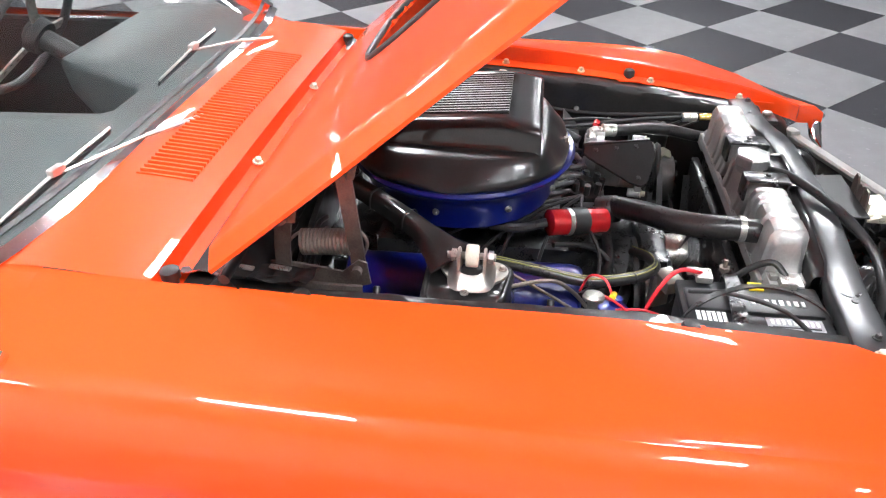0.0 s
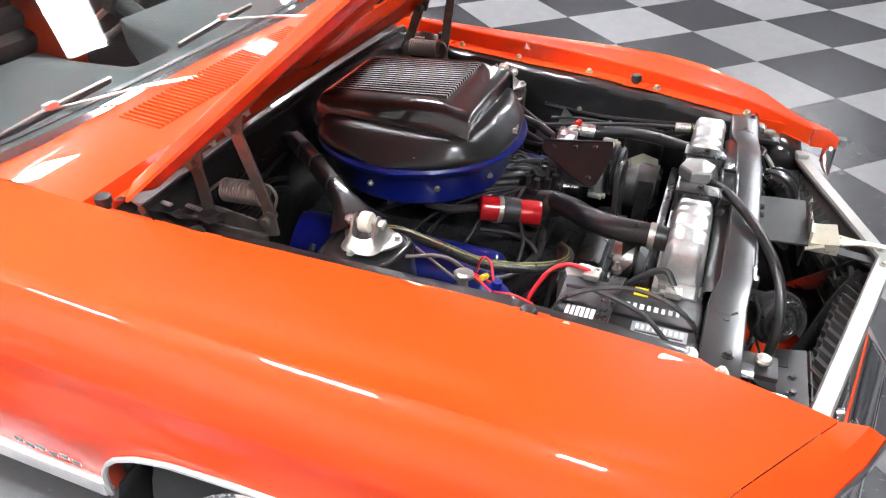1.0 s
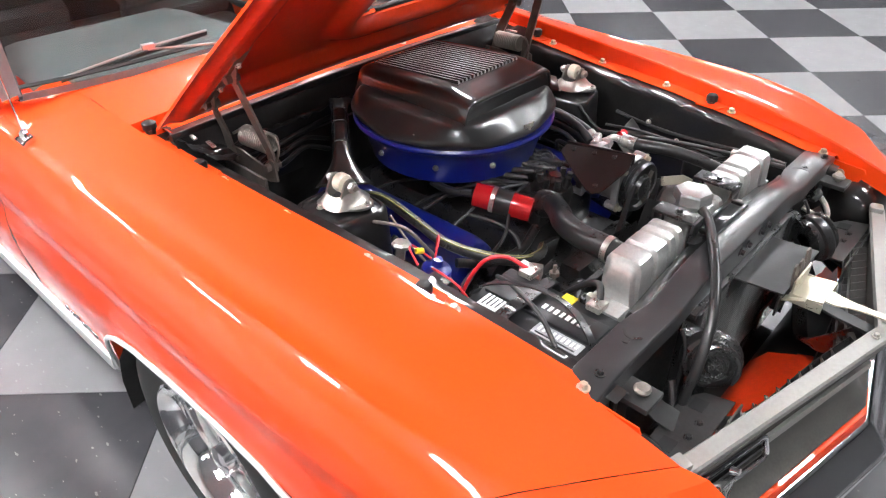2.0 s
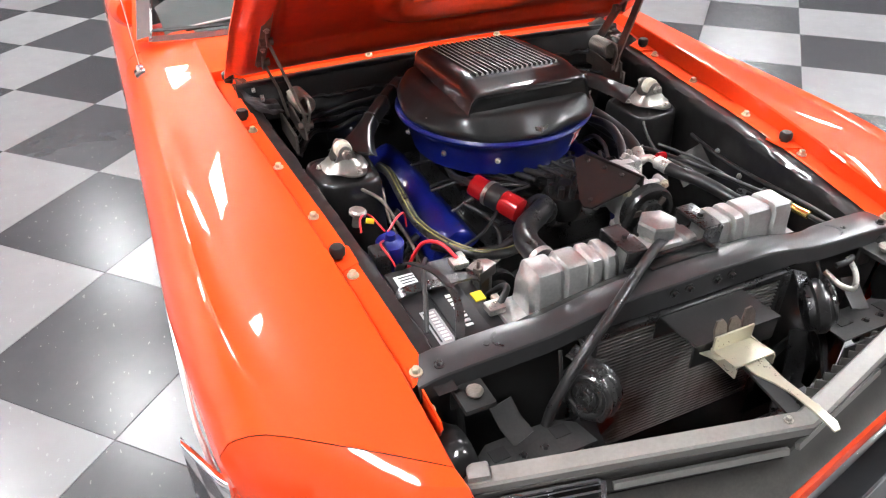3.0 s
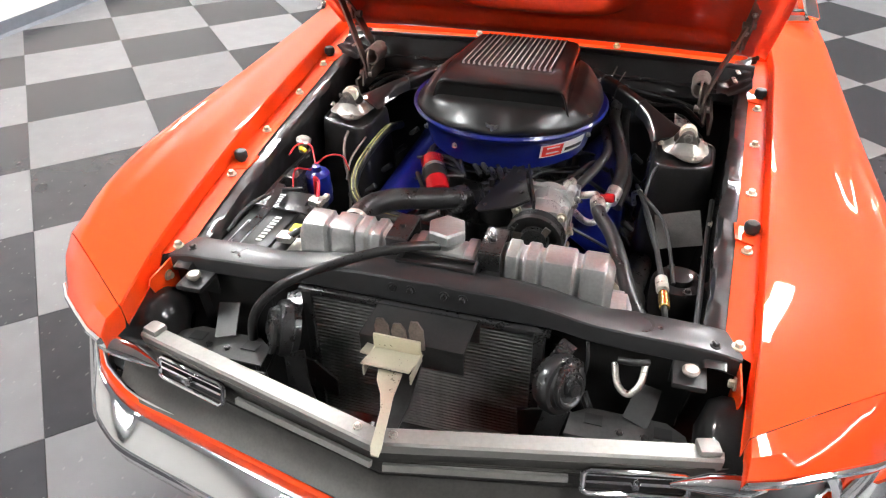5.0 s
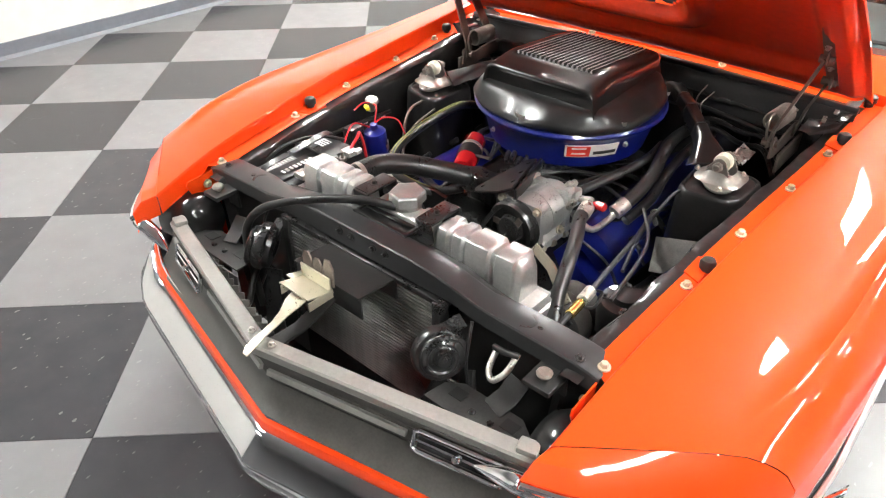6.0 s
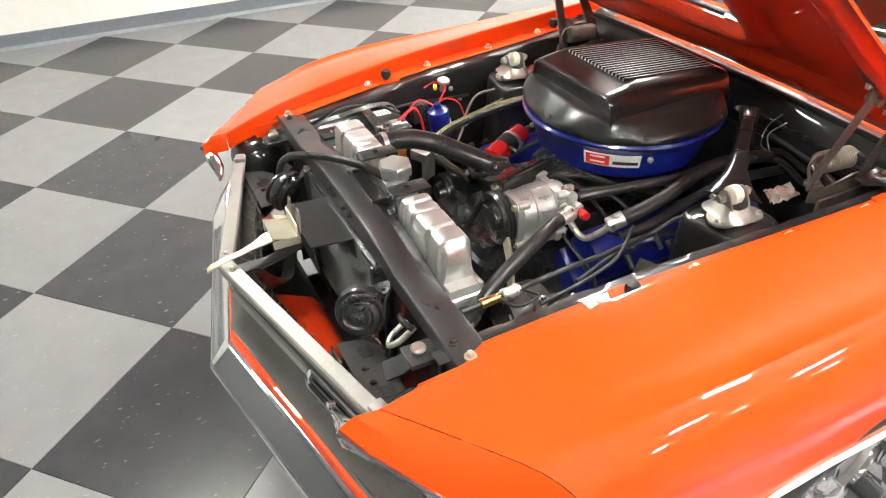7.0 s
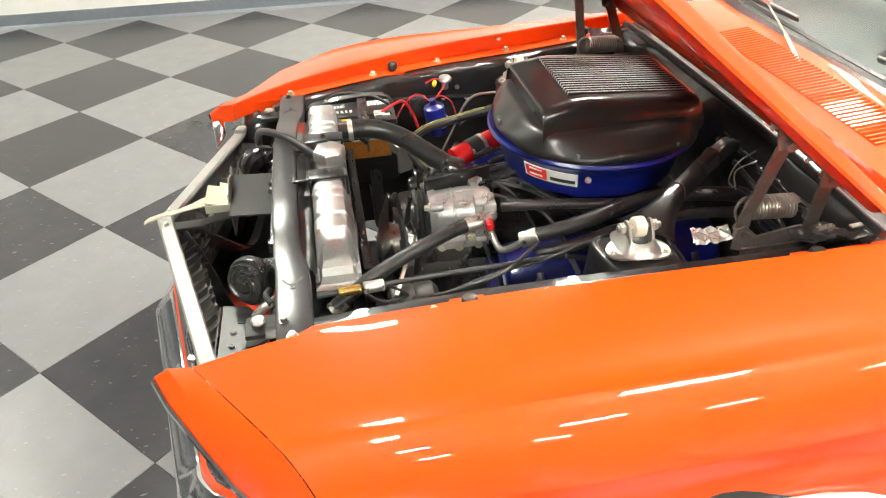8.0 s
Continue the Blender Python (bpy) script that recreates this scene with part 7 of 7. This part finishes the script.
# ---- starter relay, coil, small fittings on the apron ----
bm = bmesh.new()
lathe(bm, (-0.430, 0.425, 0.625), (0.05, -0.15, 1), [(0.028, 0), (0.031, 0.004), (0.031, 0.085), (0.029, 0.089), (0.020, 0.092), (0.012, 0.098), (0.010, 0.112), (0.0, 0.113)], 24)
coilob = part("ignition_coil", bm, "blue", car, "blue ignition coil with red wires")
bm = bmesh.new()
lathe(bm, (-0.430, 0.425, 0.65), (0.05, -0.15, 1), [(0.0312, 0), (0.0316, 0.001), (0.0316, 0.022), (0.0312, 0.023)], 24, caps=False)
part("label_bar", bm, "white", coilob)
line([(-0.428, 0.415, 0.735), (-0.40, 0.43, 0.755), (-0.375, 0.455, 0.745), (-0.365, 0.47, 0.70)], 0.0023, "red_wire", "red wire", "wire", coilob)
line([(-0.432, 0.42, 0.735), (-0.455, 0.45, 0.765), (-0.48, 0.43, 0.775), (-0.49, 0.40, 0.76)], 0.0023, "red_wire", "red wire", "wire", coilob)
line([(-0.44, 0.41, 0.72), (-0.46, 0.37, 0.74), (-0.45, 0.33, 0.72), (-0.44, 0.30, 0.68)], 0.0023, "red_wire", "red wire", "wire", coilob)
bm = bmesh.new()
cyl(bm, (-0.470, 0.425, 0.770), (-0.455, 0.42, 0.766), 0.006, n=8)
part("connector", bm, "yellow", coilob, "yellow crimp connector")
bm = bmesh.new()
lathe(bm, (-0.483, 0.457, 0.742), (0.2, 0, 1), [(0.010, 0.0), (0.010, 0.024), (0.019, 0.028), (0.020, 0.034), (0.016, 0.039), (0.0, 0.040)], 8)
part("filler_cap", bm, "cream", car, "pale round filler cap")
bm = bmesh.new()
box(bm, (-0.465, 0.37, 0.70), (0.035, 0.05, 0.06), 0.006)
part("starter_relay", bm, "satin_black", car)
bm = bmesh.new()
box(bm, (-0.272, 0.288, 0.672), (0.055, 0.040, 0.028), 0.004, (0, 0, 25))
box(bm, (-0.262, 0.300, 0.64), (0.012, 0.045, 0.08), 0.003, (0, 0, 25))
part("relay_box", bm, "cream", car, "pale fabricated bracket")
# round black canister at the other apron
bm = bmesh.new()
lathe(bm, (0.448, 0.250, 0.60), (0, 0, 1), [(0.050, 0), (0.055, 0.01), (0.055, 0.075), (0.050, 0.082), (0.028, 0.084), (0.026, 0.096), (0.012, 0.098), (0.0, 0.098)], 28)
rd = part("receiver_canister", bm, "gloss_black", car, "black round canister")
for k in range(4):
    a = k * math.pi / 2 + 0.4
    bolt(rd, (0.448 + 0.042 * math.cos(a), 0.250 + 0.042 * math.sin(a), 0.683), (0, 0, 1), BOLT_BLACK)
bm = bmesh.new()
plate(bm, [(-0.05, -0.04), (0.05, -0.04), (0.05, 0.04), (-0.05, 0.04)], 0.002, basis((0.445, 0.47, 0.665), (1, 0, 0.3), (0, 0.6, 0.8)))
part("data_plate", bm, "plate", car, "dull metal data plate")
# crumpled bright bracket by the tower
bm = bmesh.new()
rows = []
for k in range(12):
    y = 0.800 + 0.0075 * k
    rows.append(ring(bm, [(0.425 + 0.017 * u, y, 0.762 + 0.010 * noise.noise((u * 2.6, k * 0.8, 0.5)) - 0.008 * u) for u in (-1, -0.7, -0.4, -0.1, 0.2, 0.5, 0.75, 1)]))
skin(bm, rows)
part("heat_shield", bm, "steel", car, "crumpled bright foil bracket", smooth=0)
# hooked pipe by the support
line([(0.345, -0.035, 0.690), (0.355, -0.070, 0.675), (0.375, -0.085, 0.672), (0.392, -0.070, 0.690), (0.395, -0.040, 0.715)], 0.006, "steel", "bright hooked pipe", "pipe", car)
line([(0.35, -0.05, 0.712), (0.375, -0.055, 0.718), (0.40, -0.045, 0.715)], 0.006, "rubber", "black hose stub", "hose", car)
# wires and loom on the firewall
for s in (-1, 1):
    line([(s * 0.18, 1.02, 0.775), (s * 0.30, 1.01, 0.770), (s * 0.42, 1.0, 0.755), (s * 0.50, 0.96, 0.74)], 0.006, "rubber", "black wiring loom", "loom", fire)
line([(0.235, 1.03, 0.83), (0.225, 1.0, 0.80), (0.235, 0.98, 0.76), (0.25, 1.0, 0.74)], 0.0018, "hinge", "tan wire", "wire", fire)
line([(0.26, 1.02, 0.82), (0.245, 0.985, 0.79), (0.26, 0.985, 0.75)], 0.0016, "steel", "pale wire", "wire", fire)

# alternator low at the front
bm = bmesh.new()
lathe(bm, (0.330, 0.185, 0.585), (0, 1, 0), [(0.030, 0), (0.060, 0.006), (0.064, 0.020), (0.064, 0.050), (0.060, 0.056), (0.064, 0.062), (0.064, 0.095), (0.050, 0.108), (0.020, 0.112)], 28)
alt = part("alternator", bm, "plate", eng, "dull cast alternator", smooth=35)
# dark plates on the casing stand in for shaded air openings
for k in range(8):
    a = 2 * math.pi * k / 8
    bm = bmesh.new()
    box(bm, (0.330 + 0.047 * math.cos(a), 0.1855, 0.585 + 0.047 * math.sin(a)), (0.014, 0.006, 0.014), 0.003, (0, -math.degrees(a), 0))
    part("vent_dark_plate", bm, "fin_dark", alt, smooth=0)
bm = bmesh.new()
strip(bm, [(0.345, 0.20, 0.648), (0.28, 0.235, 0.690), (0.22, 0.26, 0.70)], 0.022, 0.006, (0, -1, 0.3))
part("slotted_arm", bm, "zinc", alt, "zinc slotted adjusting arm")
# boots where the leads leave the distributor
for k in range(7):
    x = -0.055 + 0.022 * k
    bm = bmesh.new()
    d = Vector((0.45 - 0.05 * k, -0.8, 0.06 * (k % 3))).normalized()
    o = Vector((x, 0.535 - 0.006 * k, 0.728 + 0.008 * (k % 2)))
    lathe(bm, o, d, [(0.0045, 0), (0.0068, 0.004), (0.0075, 0.040), (0.0058, 0.046), (0.0045, 0.058)], 12)
    part("lead_boot", bm, "hose", dist, "dark grey lead boot")
    line([o, o - d * 0.03 + Vector((0, 0, 0.004)), (x * 1.6 - 0.04 * (k < 3), 0.60, 0.705), (x * 3.2 - 0.06, 0.63 + 0.01 * k, 0.675)], 0.0045, "rubber", "black ignition lead", "spark_lead")
# hoses and looms low between engine and aprons
line([(-0.31, 0.46, 0.64), (-0.25, 0.425, 0.625), (-0.17, 0.395, 0.63), (-0.10, 0.40, 0.66)], 0.011, "hose", "black water hose")
line([(-0.37, 0.36, 0.60), (-0.30, 0.38, 0.60), (-0.22, 0.36, 0.585), (-0.12, 0.33, 0.60)], 0.013, "hose", "black water hose")
line([(-0.20, 0.52, 0.69), (-0.165, 0.46, 0.672), (-0.16, 0.41, 0.65), (-0.19, 0.375, 0.61)], 0.006, "rubber", "black wire loom", "loom")
line([(-0.42, 0.60, 0.74), (-0.40, 0.53, 0.745), (-0.385, 0.49, 0.715), (-0.36, 0.455, 0.66), (-0.35, 0.42, 0.60)], 0.004, "hinge", "dull steel line", "pipe")
line([(0.40, 0.32, 0.69), (0.375, 0.42, 0.70), (0.36, 0.52, 0.705), (0.375, 0.60, 0.745), (0.41, 0.61, 0.74)], 0.004, "rubber", "black wire", "wire")
line([(0.245, 0.50, 0.66), (0.275, 0.55, 0.655), (0.285, 0.63, 0.66), (0.27, 0.72, 0.665)], 0.005, "rubber", "black ignition lead", "spark_lead")
for y in (0.52, 0.64, 0.76, 0.88):
    bm = bmesh.new()
    cyl(bm, (0.318, y, 0.635), (0.345, y, 0.612), 0.008, 0.007, n=10, soft=0.002)
    part("plug_boot", bm, "rubber", eng)
    bm = bmesh.new()
    cyl(bm, (-0.318, y, 0.635), (-0.345, y, 0.612), 0.008, 0.007, n=10, soft=0.002)
    part("plug_boot", bm, "rubber", eng)
# black bracket and pulley on the passenger's front of the engine
bm = bmesh.new()
plate(bm, [(-0.30, 0.52), (-0.22, 0.50), (-0.13, 0.58), (-0.10, 0.66), (-0.16, 0.67), (-0.27, 0.60)], 0.010, basis((0, 0.345, 0), (1, 0, 0), (0, 0, 1)))
part("pump_bracket", bm, "gloss_black", eng, "black accessory bracket")
bm = bmesh.new()
lathe(bm, (-0.215, 0.315, 0.575), (0, -1, 0), [(0.048, -0.03), (0.052, -0.022), (0.044, -0.014), (0.052, -0.006), (0.050, 0.0), (0.030, -0.004), (0.024, 0.014), (0.010, 0.018), (0.0, 0.018)], 30)
part("pump_pulley", bm, "gloss_black", eng, "black pump pulley")

# three spring arms on the clutch face
for k in range(3):
    a = 2 * math.pi * k / 3 + 0.4
    bm = bmesh.new()
    o = c0 - cd * 0.034
    strip(bm, [o + (cu * math.cos(a) + cv * math.sin(a)) * 0.012, o + (cu * math.cos(a + 0.5) + cv * math.sin(a + 0.5)) * 0.046], 0.014, 0.004, cd)
    part("clutch_arm", bm, "hinge", comp)
# hexagon fittings and a second port on the back of the compressor
for k, (dx, dz) in enumerate(((0.034, 0.046), (0.050, 0.012))):
    o = c0 + cd * (0.128 - 0.02 * k) + Vector((dx, 0, dz))
    bm = bmesh.new()
    lathe(bm, o, (0.6, 0.2, 0.7), [(0.013, 0), (0.013, 0.012), (0.009, 0.014), (0.009, 0.022), (0.006, 0.026)], 6)
    part("hex_fitting", bm, "steel", comp)


# ---- floor tiles ----
bm = bmesh.new()
box(bm, (cx, cy, -0.055), (X1 - X0 + 0.6, Y1 - Y0 + 0.6, 0.10), 0)
part("floor_bed", bm, "slab", floor, smooth=0)


def tile_mesh(material):
    bm = bmesh.new()
    h = SIDE / 2 - 0.0008
    a = ring(bm, [(-h, -h, -0.004), (h, -h, -0.004), (h, h, -0.004), (-h, h, -0.004)])
    b = ring(bm, [(-h, -h, -0.001), (h, -h, -0.001), (h, h, -0.001), (-h, h, -0.001)])
    k = h - 0.001
    c = ring(bm, [(-k, -k, 0), (k, -k, 0), (k, k, 0), (-k, k, 0)])
    skin(bm, [a, b, c], closed=True, caps=True)
    me = bpy.data.meshes.new("tile")
    bm.to_mesh(me)
    bm.free()
    me.materials.append(M[material])
    return me


TILES = [tile_mesh("tile_light"), tile_mesh("tile_dark")]
ta = radians(TURN)
ex, ey = Vector((math.cos(ta), math.sin(ta), 0)), Vector((-math.sin(ta), math.cos(ta), 0))
spin = pose(0, 0, 0, 0, 0, -WALL_TURN).to_3x3()
near, far = [], []
for i in range(-30, 36):
    for j in range(-30, 36):
        c = ORIGIN + ex * SIDE * (i + 0.5) + ey * SIDE * (j + 0.5)
        w = spin @ c
        if X0 - 0.42 < w.x < X1 + 0.42 and Y0 - 0.42 < w.y < Y1 + 0.42:
            (near if -4.7 < w.x < 6.0 and -3.2 < w.y < 6.4 else far).append((i, j, c))
for i, j, c in near:
    twin("tile", TILES[(i + j + PARITY) % 2], Matrix.Translation(c) @ pose(0, 0, 0, 0, 0, TURN + 90 * ((i * 7 + j * 3) % 4)), floor)
me = bpy.data.meshes.new("far_tiles")
h = SIDE / 2 - 0.0015
verts, faces, kinds = [], [], []
for i, j, c in far:
    n = len(verts)
    verts += [tuple(c + ex * a * h + ey * b * h + Vector((0, 0, z))) for z in (-0.004, 0.0) for a, b in ((-1, -1), (1, -1), (1, 1), (-1, 1))]
    faces += [(n + 4, n + 5, n + 6, n + 7)] + [(n + k, n + (k + 1) % 4, n + 4 + (k + 1) % 4, n + 4 + k) for k in range(4)]
    kinds += [(i + j + PARITY) % 2] * 5
me.from_pydata(verts, [], faces)
me.materials.append(M["tile_light"])
me.materials.append(M["tile_dark"])
me.polygons.foreach_set("material_index", kinds)
rest = new("far_tiles", me)
rest.parent = floor
tagged(rest, kind="stuff")
